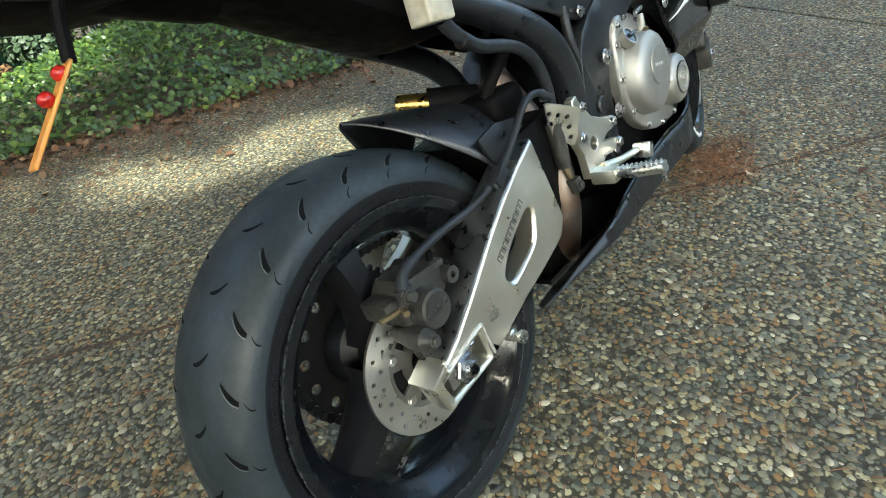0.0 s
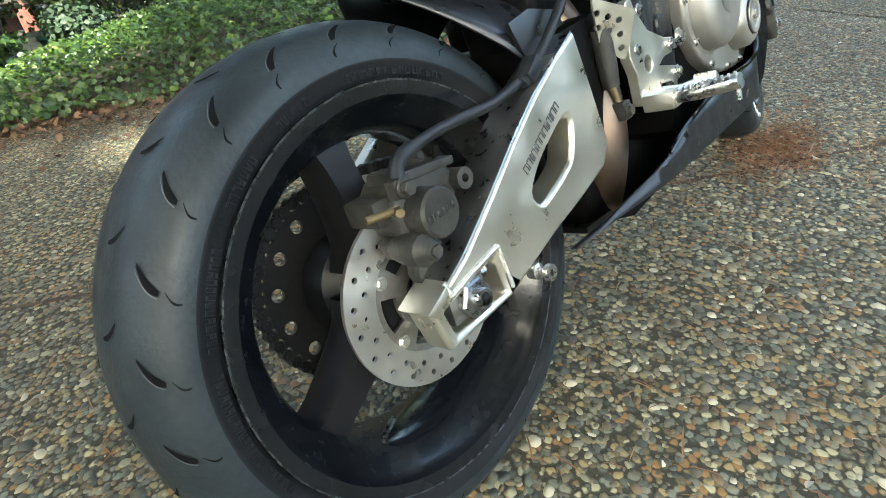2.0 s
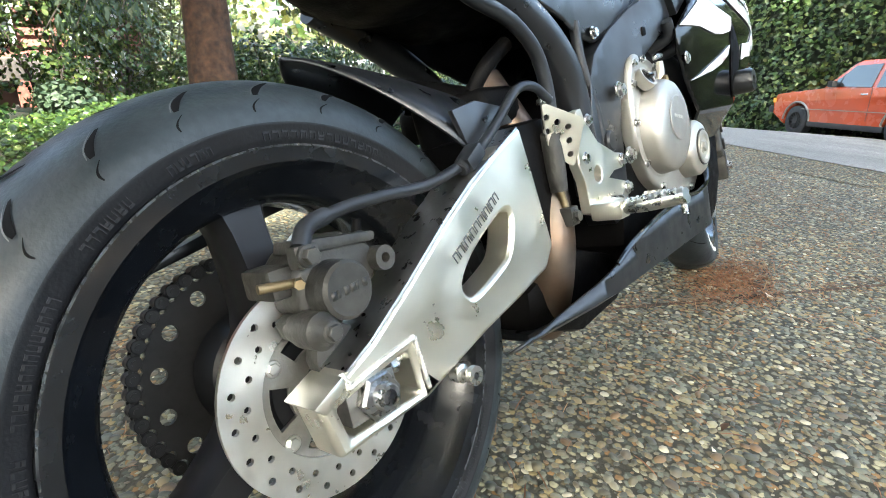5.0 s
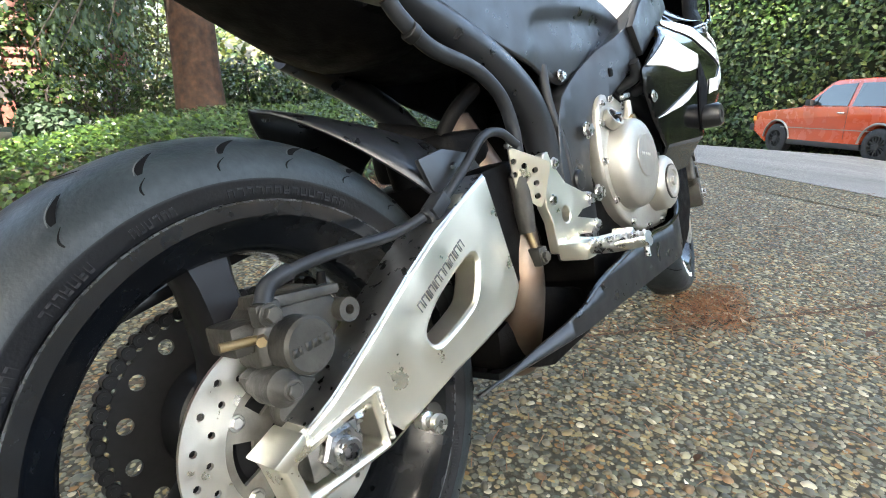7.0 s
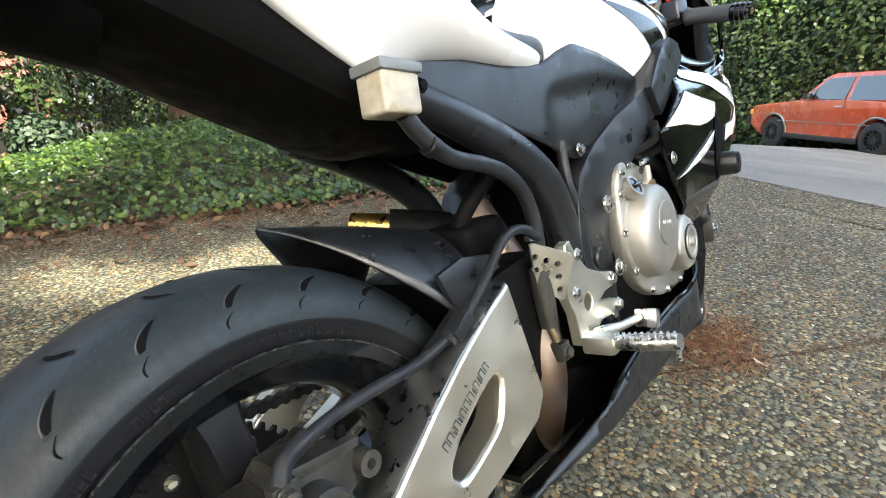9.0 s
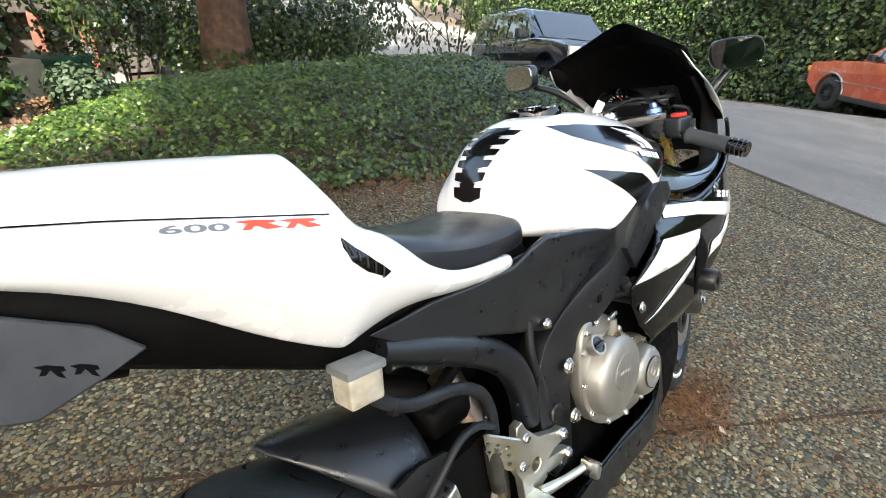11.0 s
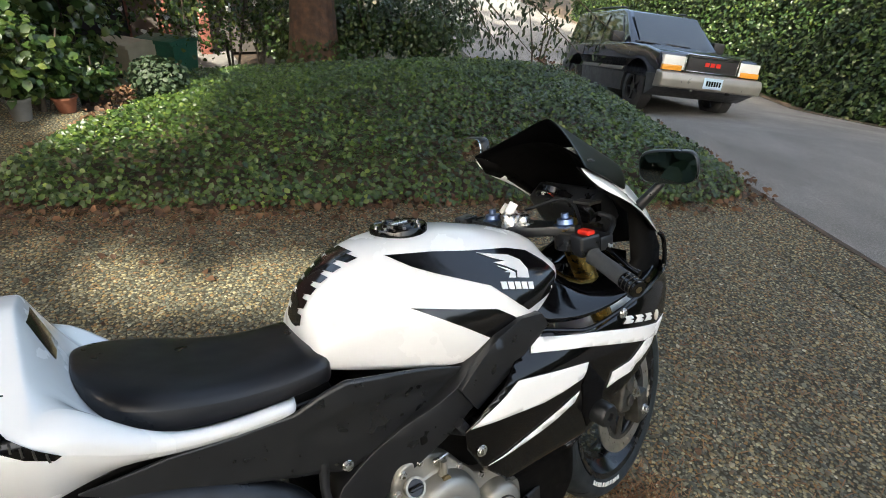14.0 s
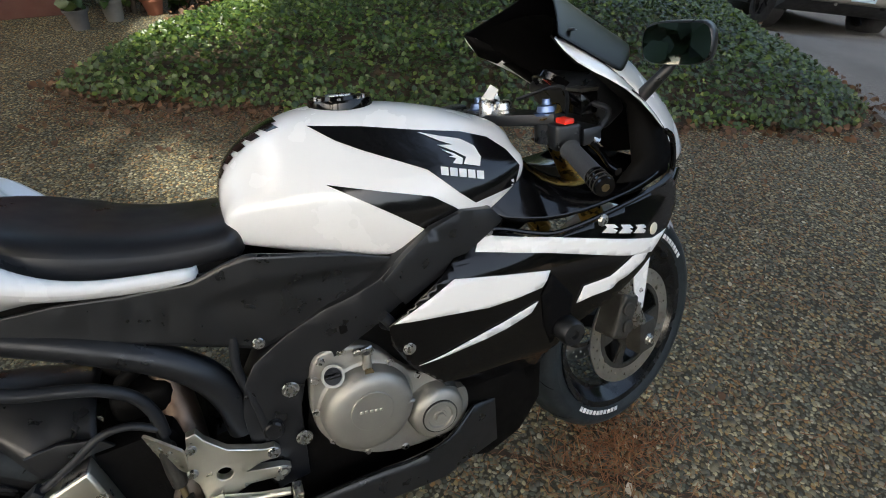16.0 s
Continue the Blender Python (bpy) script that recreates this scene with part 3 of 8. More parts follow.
for side in (-1, 1):
    y0, y1 = (-0.157, -0.118) if side < 0 else (0.118, 0.150)
    arm = part("swingarm", holed(arm_outline, [slot, box_hole], y0, y1), M_ALU, bike, "brushed aluminium swingarm with a long window", bevel=0.006)
    if side < 0:
        # upper face of the arm, its dark reflection put into the metal's colour
        part("dark_top_strip", rounded(prism([(-0.028, 0.346), (0.003, 0.361), (0.060, 0.397), (0.128, 0.443), (0.176, 0.472), (0.282, 0.5215), (0.280, 0.508), (0.182, 0.459), (0.135, 0.430), (0.068, 0.384), (-0.02, 0.338)], -0.1555, -0.098), 0.0025, 2), M_ALUTOP, arm, "top edge of the arm, darkened as its reflection")
        for pts in ([(0.051, -0.157, 0.346), (0.004, -0.157, 0.339), (-0.030, -0.157, 0.332)], [(0.051, -0.157, 0.346), (0.054, -0.157, 0.320), (0.056, -0.157, 0.292)],
                    [(-0.030, -0.150, 0.344), (-0.030, -0.157, 0.338), (-0.030, -0.157, 0.332)]):
            path = smooth_path(pts, 14)
            beads = tube(path, [0.0034 if k % 2 else 0.0028 for k in range(len(path))], 8, 2)
            part("weld_bead", beads, M_ALUWELD, arm, "rippled weld bead")
        part("end_cap", rounded(prism([(-0.066, 0.331), (-0.033, 0.3455), (-0.030, 0.332), (-0.056, 0.321)], -0.1585, -0.110), 0.0025), M_ALU, arm, "machined wedge at the end of the arm")
        part("adjuster_bolt", tube([(0.012, -0.137, 0.318), (0.046, -0.137, 0.326)], 0.0045, 10, 1), M_NUT, arm)
        part("adjuster_nut", moved(disc(0.008, -0.004, 0.004, 6, (0, 0, 0), "X"), Matrix.Translation((0.034, -0.137, 0.323))), M_NUT, arm)
        lug = part("stand_bobbin", lathe([(0.0, 0.0), (0.010, 0.0), (0.010, -0.012), (0.006, -0.014), (0.006, -0.022), (0.010, -0.024), (0.010, -0.03), (0.004, -0.03), (0.004, -0.02), (0, -0.02)], 20, (0.104, -0.146, 0.285)), M_STEEL, arm, "small steel spool lug")
        # moulded lettering along the arm, shown as dark bars
        d = Vector((0.126, 0, 0.072)).normalized() * 0.80
        n = Vector((-d.z, 0, d.x)).normalized()
        o = Vector((0.130, -0.1578, 0.394))
        letters = bmesh.new()
        at = 0.0
        for w in (0.009, 0.010, 0.004, 0.009, 0.004, 0.009, 0.010, 0.010, 0.004, 0.008, 0.004, 0.010, 0.009):
            q = [o + d * at, o + d * (at + w), o + d * (at + w) + n * 0.0115, o + d * at + n * 0.0115]
            inner = [o + d * (at + w * 0.16), o + d * (at + w * 0.84), o + d * (at + w * 0.84) + n * 0.0098, o + d * (at + w * 0.16) + n * 0.0098]
            if w > 0.005:
                vs = [letters.verts.new(v) for v in q]
                iv = [letters.verts.new(v) for v in inner]
                for j in (1, 2, 3):
                    letters.faces.new((vs[j], vs[(j + 1) % 4], iv[(j + 1) % 4], iv[j]))
            else:
                letters.faces.new([letters.verts.new(v) for v in q])
            at += w + 0.0022
        part("lettering", letters, mat("dark_grey_etching", (0.07, 0.07, 0.065), 0.5), arm, "row of black block lettering bars", solid=0.0006)
part("swingarm_bridge", rounded(box(0.30, 0.40, -0.11, 0.11, 0.40, 0.52), 0.02, 3), M_UNDER, bike, "dark swingarm crosspiece")
part("pivot_plate", rounded(prism([(0.284, 0.52), (0.40, 0.53), (0.44, 0.40), (0.40, 0.34), (0.31, 0.37)], -0.125, 0.125), 0.01), M_UNDER, bike)

# rear caliper on its bracket
caliper = part("rear_caliper", rounded(prism([(-0.034, 0.398), (-0.032, 0.430), (-0.012, 0.449), (0.020, 0.453), (0.050, 0.446), (0.060, 0.426), (0.052, 0.405), (0.028, 0.388), (-0.010, 0.378)], -0.122, -0.052), 0.009, 3), M_CALIPER, bike, "grimy grey cast rear brake caliper")
part("piston_housing", lathe([(0, -0.150), (0.023, -0.150), (0.026, -0.147), (0.027, -0.115), (0, -0.115)], 36, (0.000, 0, 0.409)), M_CALIPER, caliper, "round cap with worn lettering")
worn = bmesh.new()
for k, w in enumerate((0.0055, 0.003, 0.005, 0.0055, 0.003, 0.005)):
    x = -0.020 + k * 0.0068
    worn.faces.new([worn.verts.new((x + a, -0.1505, 0.4045 + b + k * 0.0006)) for a, b in ((0, 0), (w, 0), (w, 0.0075), (0, 0.0075))])
part("lettering", worn, M_CALIPER, caliper, "worn moulded lettering bars", solid=0.0005)
part("pad_lug", rounded(box(-0.050, -0.022, -0.112, -0.060, 0.412, 0.440), 0.005), M_CALIPER, caliper)
part("pin_arm", rounded(prism([(-0.040, 0.372), (-0.044, 0.392), (-0.020, 0.400), (0.004, 0.392), (0.0, 0.376)], -0.120, -0.085), 0.005), M_CALIPER, caliper)
part("upper_rib", rounded(prism([(-0.020, 0.446), (0.056, 0.440), (0.058, 0.449), (-0.016, 0.458)], -0.128, -0.070), 0.003), M_CALIPER, caliper)
part("slide_pin", lathe([(0, -0.158), (0.009, -0.158), (0.011, -0.152), (0.014, -0.147), (0.0165, -0.145), (0.0165, -0.118), (0.012, -0.10), (0, -0.10)], 24, (-0.032, 0, 0.383)), M_CALIPER, caliper)
part("slide_pin_bolt", bolt_head((-0.032, -0.158, 0.383), 0.007, 0.006), M_CALIPER, caliper)
part("mount_ear", lathe([(0.005, -0.135), (0.012, -0.135), (0.012, -0.112), (0.005, -0.112), (0.005, -0.135)], 20, (0.058, 0, 0.422)), M_CALIPER, caliper)
part("banjo_bolt", bolt_head((-0.026, -0.138, 0.446), 0.0075, 0.012), M_CALIPER, caliper)
part("banjo", rounded(box(-0.036, -0.012, -0.138, -0.122, 0.436, 0.456), 0.004), M_CALIPER, caliper)
part("bleed_screw", tube([(0.047, -0.112, 0.444), (0.050, -0.115, 0.463)], [0.006, 0.0065, 0.004], 10, 1), M_UNDER, caliper, "bleed screw with rubber cap")
part("pad_pin", tube([(-0.062, -0.112, 0.428), (-0.028, -0.118, 0.424)], 0.0042, 10, 1), M_BRASS, caliper, "rusty brass-coloured pad pin")
part("pad_pin_head", disc(0.0048, -0.014, 0.0, 6, (0, 0, 0), "X"), M_BRASS, caliper).matrix_local = pose(-0.028, -0.12, 0.424, 0, 0, 60)
part("cooling_fin", rounded(box(-0.03, 0.05, -0.122, -0.117, 0.443, 0.452), 0.002, 1), M_CALIPER, caliper)
part("body_step", rounded(prism([(-0.03, 0.43), (0.04, 0.455), (0.058, 0.44), (0.01, 0.42)], -0.10, -0.05), 0.005), M_CALIPER, caliper)
part("caliper_bracket", rounded(prism([(-0.02, 0.39), (0.03, 0.36), (0.045, 0.30), (0.02, 0.285), (-0.02, 0.30), (-0.03, 0.35)], -0.118, -0.098), 0.004), M_CALIPER, bike, "grimy cast caliper bracket")
part("brake_hose", tube([(-0.026, -0.133, 0.455), (-0.014, -0.128, 0.468), (0.030, -0.125, 0.476), (0.080, -0.125, 0.478), (0.140, -0.128, 0.478), (0.190, -0.136, 0.490), (0.222, -0.140, 0.504), (0.265, -0.142, 0.532), (0.312, -0.143, 0.565), (0.352, -0.143, 0.567), (0.385, -0.143, 0.548)], 0.0062, 12, 8), M_HOSE, bike, "black rubber brake hose")
part("hose_clip", rounded(moved(box(-0.016, 0.016, -0.011, 0.011, -0.009, 0.009), Matrix.Translation((0.203, -0.140, 0.496)) @ pose(0, 0, 0, 0, -33, 0)), 0.004), M_HOSE, bike, "black hose clip")
part("hose_collar", moved(disc(0.0095, -0.006, 0.006, 16, (0, 0, 0), "X", 0.002), Matrix.Translation((0.190, -0.138, 0.488)) @ pose(0, 0, 0, 0, -33, 0)), M_HOSE, bike)
part("hose_sleeve", tube([(-0.027, -0.133, 0.453), (-0.014, -0.128, 0.468), (0.010, -0.126, 0.474)], 0.0082, 12, 6), M_HOSE, bike)

# hugger over the rear tyre: a pointed tip behind, wide and nearly flat ahead, its sides drawn down
secs = []
for k in range(20):
    t = k / 19
    zc = 0.645 - 0.045 * t - 0.010 * t * t
    hw = 0.004 + 0.121 * min(1, t / 0.62) ** 0.75
    ze = zc - 0.004 - 0.100 * min(1, t / 0.65) ** 1.3 + 0.03 * max(0, t - 0.65)
    sec = []
    for m in range(15):
        u = m / 14 * 2 - 1
        sec.append((0.086 + 0.215 * t - 0.012 * abs(u) ** 2 * t, u * hw, zc + (ze - zc) * abs(u) ** 2.6))
    secs.append(sec)
hugger = part("rear_hugger", loft(secs, caps=False, closed=False), M_BLACKMATT, bike, "matt black mudguard over the rear tyre", solid=0.003)
part("hugger_side", rounded(prism([(0.205, 0.552), (0.25, 0.560), (0.30, 0.550), (0.32, 0.528), (0.285, 0.525), (0.232, 0.497), (0.219, 0.515)], -0.126, -0.118), 0.003), M_BLACKMATT, hugger, "flat side flap of the mudguard")
part("chain_guard", rounded(prism([(-0.09, 0.455), (0.02, 0.485), (0.16, 0.51), (0.32, 0.50), (0.32, 0.485), (0.15, 0.492), (0.02, 0.468), (-0.085, 0.445)], 0.075, 0.11), 0.003), M_BLACKMATT, bike, "black chain guard")

# rear shock with gold reservoir
shock = part("shock_absorber", tube([(0.33, 0.0, 0.45), (0.315, 0.0, 0.53), (0.31, 0.0, 0.575)], 0.03, 20, 4), M_UNDER, bike, "dark rear shock absorber")
part("shock_reservoir", tube([(0.277, 0.084, 0.611), (0.307, 0.034, 0.596)], 0.0185, 28, 1), M_GOLD, shock, "gold anodised reservoir cylinder")
part("reservoir_sleeve", tube([(0.303, 0.040, 0.598), (0.335, 0.012, 0.586), (0.37, -0.01, 0.575)], [0.025, 0.026, 0.024], 28, 3), M_UNDER, shock)
part("linkage_block", rounded(box(0.315, 0.41, -0.085, 0.085, 0.53, 0.585), 0.02, 3), M_UNDER, bike, "dark linkage castings under the seat")
part("wiring_loom", tube([(0.33, -0.06, 0.58), (0.35, -0.075, 0.61), (0.40, -0.08, 0.64)], 0.011, 10, 4), M_UNDER, bike)

# under-tail tray, exhaust can and its cover
def hoop(x, zb, zt, wb, wt, n=5, lean=0.0):
    """A rounded box-like ring at x from zb to zt, wb wide below and wt above."""
    pts = []
    for (y, z) in ((-0.55 * wb, zb), (-wb, zb + 0.12 * (zt - zb)), (-(wb + wt) / 2 * 1.02, (zb + zt) / 2), (-wt, zt - 0.14 * (zt - zb)), (-0.55 * wt, zt)):
        pts.append((x + lean * (z - zb), y, z))
    return pts + [(p[0], -p[1], p[2]) for p in reversed(pts)]


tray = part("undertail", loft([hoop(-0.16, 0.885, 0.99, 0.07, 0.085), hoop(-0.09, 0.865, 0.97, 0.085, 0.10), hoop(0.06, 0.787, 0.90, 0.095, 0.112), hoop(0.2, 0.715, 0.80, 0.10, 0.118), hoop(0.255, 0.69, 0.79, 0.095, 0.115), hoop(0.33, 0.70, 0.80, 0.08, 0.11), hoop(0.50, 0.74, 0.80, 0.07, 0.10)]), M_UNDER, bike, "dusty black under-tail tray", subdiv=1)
can = part("exhaust_can", loft([[(x, w * math.cos(a), z + h * math.sin(a)) for a in np.linspace(0, 2 * math.pi, 20, endpoint=False)] for x, z, w, h in ((-0.36, 0.972, 0.062, 0.045), (-0.35, 0.968, 0.07, 0.052), (-0.20, 0.925, 0.075, 0.056), (-0.02, 0.86, 0.07, 0.05))]), M_UNDER, bike, "dark exhaust can under the tail")
part("perforated_cover", loft([[(x, w * math.cos(a), z + h * math.sin(a)) for a in np.linspace(math.pi, 2 * math.pi, 14)] for x, z, w, h in ((-0.355, 0.968, 0.073, 0.055), (-0.25, 0.940, 0.076, 0.058), (-0.20, 0.925, 0.078, 0.06))], caps=False, closed=False), M_BLACKMATT, can, "black perforated heat cover", solid=0.002)
TAIL_COVER = [(-0.22, 0.970), (-0.10, 0.935), (-0.04, 0.900), (-0.008, 0.864), (-0.048, 0.852), (-0.10, 0.840), (-0.20, 0.880)]
TAIL_MARKS = [(-0.088, 0.877), (-0.066, 0.867)]
cover = part("tail_cover", rounded(prism(TAIL_COVER, -0.110, -0.102), 0.002, 1), mat("grey_tail_metal", (0.045, 0.048, 0.055), 0.5, 0.2, vary=0.2, scale=20), bike, "grey metal side cover of the exhaust")
# no holes are cut: black pieces carry the shade of the cut-outs
for ox, oz in TAIL_MARKS:
    glyph = prism([(ox + a, oz + b) for a, b in ((0.0, 0.0), (0.004, -0.0015), (0.008, 0.0015), (0.011, -0.006), (0.016, -0.0105), (0.014, -0.003), (0.0175, -0.004), (0.017, 0.0), (0.007, 0.0065), (-0.001, 0.0085), (0.003, 0.004))], -0.1115, -0.109)
    part("cut_out_mark", glyph, M_RECESS, cover, "dark cut-out mark")
# tail light side, plate holder and number plate with reflectors
holder = part("plate_holder", rounded(prism([(-0.19, 0.90), (-0.14, 0.90), (-0.10, 0.845), (-0.17, 0.85), (-0.215, 0.86)], -0.06, 0.06), 0.006), M_UNDER, bike, "black plate holder under the tail")
plate = part("number_plate", rounded(prism([(-0.192, 0.806), (-0.264, 0.735), (-0.2665, 0.7375), (-0.1945, 0.8085)], -0.066, -0.040), 0.0008, 1), mat("amber_plate_edge", (0.55, 0.22, 0.03), 0.4), bike, "narrow orange plate seen on its edge")
part("plate_stem", tube([(-0.170, -0.055, 0.862), (-0.182, -0.056, 0.838), (-0.193, -0.056, 0.806)], 0.006, 8, 3), M_UNDER, plate)
for x, z in ((-0.205, 0.800), (-0.226, 0.784)):
    part("reflector", lathe([(0, -0.006), (0.004, -0.005), (0.0065, -0.002), (0.0065, 0.006), (0, 0.006)], 20, (x, -0.058, z)), mat("red_reflector", (0.40, 0.012, 0.008), 0.25), plate, "round red reflector")

# brake fluid reservoir
fluid = mat("translucent_fluid_pot", (0.36, 0.31, 0.20), 0.35, vary=0.25, scale=40, second=(0.48, 0.46, 0.40), mix_scale=30)
pot = part("fluid_reservoir", rounded(prism([(0.146, 0.722), (0.193, 0.717), (0.198, 0.755), (0.150, 0.761)], -0.168, -0.130), 0.005, 3), fluid, bike, "yellowed translucent brake fluid reservoir")
part("reservoir_lid", rounded(prism([(0.147, 0.760), (0.201, 0.754), (0.203, 0.764), (0.148, 0.771)], -0.171, -0.127), 0.003), mat("pale_plastic", (0.16, 0.17, 0.175), 0.4, vary=0.1, scale=30), pot, "pale grey ribbed lid")
part("reservoir_bolt", bolt_head((0.207, -0.158, 0.745), 0.006, 0.006), M_UNDER, pot)
part("fluid_hose", tube([(0.184, -0.150, 0.720), (0.200, -0.150, 0.700), (0.240, -0.148, 0.672), (0.300, -0.146, 0.655), (0.338, -0.144, 0.640), (0.372, -0.142, 0.612), (0.388, -0.140, 0.572), (0.390, -0.138, 0.530)], 0.0095, 14, 8), M_HOSE, bike, "thick black rubber fluid hose")
part("hose_clamp", moved(disc(0.0115, -0.006, 0.006, 16, (0, 0, 0), "X", 0.001), Matrix.Translation((0.212, -0.150, 0.686)) @ pose(0, 0, 0, 0, 30, 0)), M_CHAIN, bike)
# subframe rail and frame tubes
part("subframe_tube", tube([(0.23, -0.115, 0.745), (0.32, -0.118, 0.705), (0.41, -0.12, 0.655), (0.465, -0.12, 0.605), (0.492, -0.118, 0.545), (0.498, -0.115, 0.48)], [0.02, 0.024, 0.026, 0.027, 0.026, 0.024], 16, 8), M_FRAME, bike, "black curved subframe tube")
part("subframe_tube", tube([(0.23, 0.115, 0.745), (0.32, 0.118, 0.705), (0.41, 0.12, 0.655), (0.465, 0.12, 0.605), (0.492, 0.118, 0.545)], 0.024, 16, 8), M_FRAME, bike, "black curved subframe tube")
part("drain_tube", tube([(0.522, -0.125, 0.66), (0.515, -0.13, 0.60), (0.530, -0.135, 0.52), (0.535, -0.135, 0.44)], 0.008, 10, 6), M_HOSE, bike, "thin black drain tube")

# mid pipe of the exhaust
part("exhaust_pipe", tube([(0.47, -0.02, 0.20), (0.405, -0.06, 0.235), (0.385, -0.095, 0.30), (0.388, -0.11, 0.37), (0.41, -0.09, 0.46), (0.40, -0.03, 0.60)], [0.035, 0.038, 0.035, 0.032, 0.03, 0.028], 20, 8), M_PIPE, bike, "heat-tinted coppery exhaust pipe")
part("master_cylinder", lathe([(0, -0.05), (0.012, -0.05), (0.014, -0.02), (0.014, 0.03), (0.009, 0.034), (0.007, 0.06), (0, 0.06)], 18, (0.385, -0.135, 0.475), "Z"), M_CALIPER, bike, "rear brake master cylinder")
part("master_banjo", bolt_head((0.385, -0.135, 0.545), 0.008, 0.02, "Z", 1), M_STEEL, bike)
part("pushrod", tube([(0.385, -0.135, 0.43), (0.388, -0.14, 0.395)], 0.0055, 10, 1), M_BRASS, bike)
part("clevis", rounded(box(0.378, 0.400, -0.152, -0.130, 0.375, 0.402), 0.004), M_CALIPER, bike)
part("clevis_bolt", bolt_head((0.388, -0.152, 0.388), 0.008, 0.007), M_CALIPER, bike)

# heel plate and footrest bracket
PLATE = Matrix(((0.786, 0.50, 0.30, 0.361), (-0.447, 0.77, -0.44, -0.142), (-0.431, 0.31, 0.85, 0.541), (0, 0, 0, 1)))
plate_holes = [circle2(0.013 + 0.0175 * a + 0.0095 * b, -0.0105 - 0.0165 * b - 0.0012 * a, 0.0044, 14) for b in range(3) for a in range(3) if not (a == 0 and b == 2)]
rest = part("heel_plate", moved(holed([(0.0, 0.003), (0.005, 0.006), (0.062, 0.004), (0.067, 0.0), (0.081, -0.054), (0.078, -0.060), (0.072, -0.060), (0.037, -0.049), (0.031, -0.044)], plate_holes, -0.002, 0.0025), PLATE), M_ALU, bike, "bright aluminium heel plate with round holes", bevel=0.0008)
for p in ((0.424, -0.172, 0.512), (0.414, -0.166, 0.462)):
    part("plate_bolt", bolt_head(p, 0.0065, 0.006), M_STEEL, rest)
bracket = part("footrest_bracket", holed([(0.419, 0.527), (0.434, 0.530), (0.442, 0.512), (0.470, 0.480), (0.520, 0.458), (0.540, 0.455), (0.548, 0.443), (0.538, 0.432), (0.510, 0.432), (0.490, 0.424), (0.545, 0.410), (0.558, 0.401), (0.550, 0.388), (0.49, 0.396), (0.44, 0.378), (0.418, 0.384), (0.416, 0.43), (0.405, 0.455)],
                                         [circle2(0.456, 0.435, 0.0125, 18), circle2(0.537, 0.444, 0.0055, 10), circle2(0.545, 0.400, 0.0055, 10)], -0.160, -0.144), M_ALU, bike, "cast aluminium footrest bracket", bevel=0.003)
for p in ((0.537, -0.160, 0.444), (0.545, -0.160, 0.400)):
    part("bracket_bolt", bolt_head(p, 0.008, 0.007), M_STEEL, bracket)
part("peg_clevis", rounded(box(0.416, 0.446, -0.205, -0.158, 0.372, 0.398), 0.006), M_ALU, bracket)
peg = part("footpeg", tube([(0.432, -0.190, 0.386), (0.428, -0.235, 0.390), (0.424, -0.288, 0.396)], [0.009, 0.0115, 0.0105], 14, 4), M_ALUBRIGHT, bike, "knurled aluminium footpeg")
for k in range(10):
    part("knurl_ridge", rounded(moved(box(-0.009, 0.009, -0.002, 0.002, 0.006, 0.0122), Matrix.Translation((0.430 - k * 0.0007, -0.206 - k * 0.0085, 0.3865 + k * 0.0009)) @ pose(0, 0, 0, 0, 0, 18)), 0.001, 1), M_ALUBRIGHT, peg)
part("feeler_pin", tube([(0.424, -0.283, 0.388), (0.423, -0.284, 0.372)], 0.004, 8, 1), M_STEEL, peg)
lever = part("brake_pedal", tube([(0.445, -0.172, 0.392), (0.500, -0.180, 0.382), (0.548, -0.188, 0.378)], [0.010, 0.007, 0.0065], 12, 6), M_ALU, bike, "cast aluminium rear brake pedal")
part("pedal_tip", rounded(moved(box(-0.008, 0.008, -0.022, 0.012, -0.014, 0.014), Matrix.Translation((0.557, -0.192, 0.374)) @ pose(0, 0, 0, 0, 15, 0)), 0.003), M_ALUBRIGHT, lever, "bright pedal tip")
# side stand on the far side
part("side_stand", tube([(0.50, 0.13, 0.28), (0.48, 0.19, 0.16), (0.46, 0.245, 0.075)], [0.014, 0.012, 0.011], 14, 4), M_FRAME, bike, "black side stand put down")

# fuel tank
from mathutils.bvhtree import BVHTree


def bvh_of(bm, level=2):
    """A search tree over a smoothed copy of a shape."""
    ob = new("tmp", mesh_of("tmp", bm, M_WHITE))
    s = ob.modifiers.new("s", "SUBSURF")
    s.levels = level
    dg = bpy.context.evaluated_depsgraph_get()
    dg.update()
    ev = ob.evaluated_get(dg)
    b = bmesh.new()
    b.from_mesh(ev.data)
    tree = BVHTree.FromBMesh(b)
    b.free()
    bpy.data.objects.remove(ob)
    return tree


def laid_on(tree, outline, plane_y, origin, step=0.012, lift=0.0009):
    """An outline drawn on the plane y = plane_y, carried from a point beside the bike onto a shape."""
    bm = cut_sheet(outline, step)
    o = Vector(origin)
    lost = []
    for v in bm.verts:
        way = (Vector((v.co.x, plane_y, v.co.z)) - o).normalized()
        place, normal, _, _ = tree.ray_cast(o, way)
        if place is None:
            lost.append(v)
        else:
            v.co = place - way * lift * 2
    bmesh.ops.delete(bm, geom=lost, context="VERTS")
    return bm


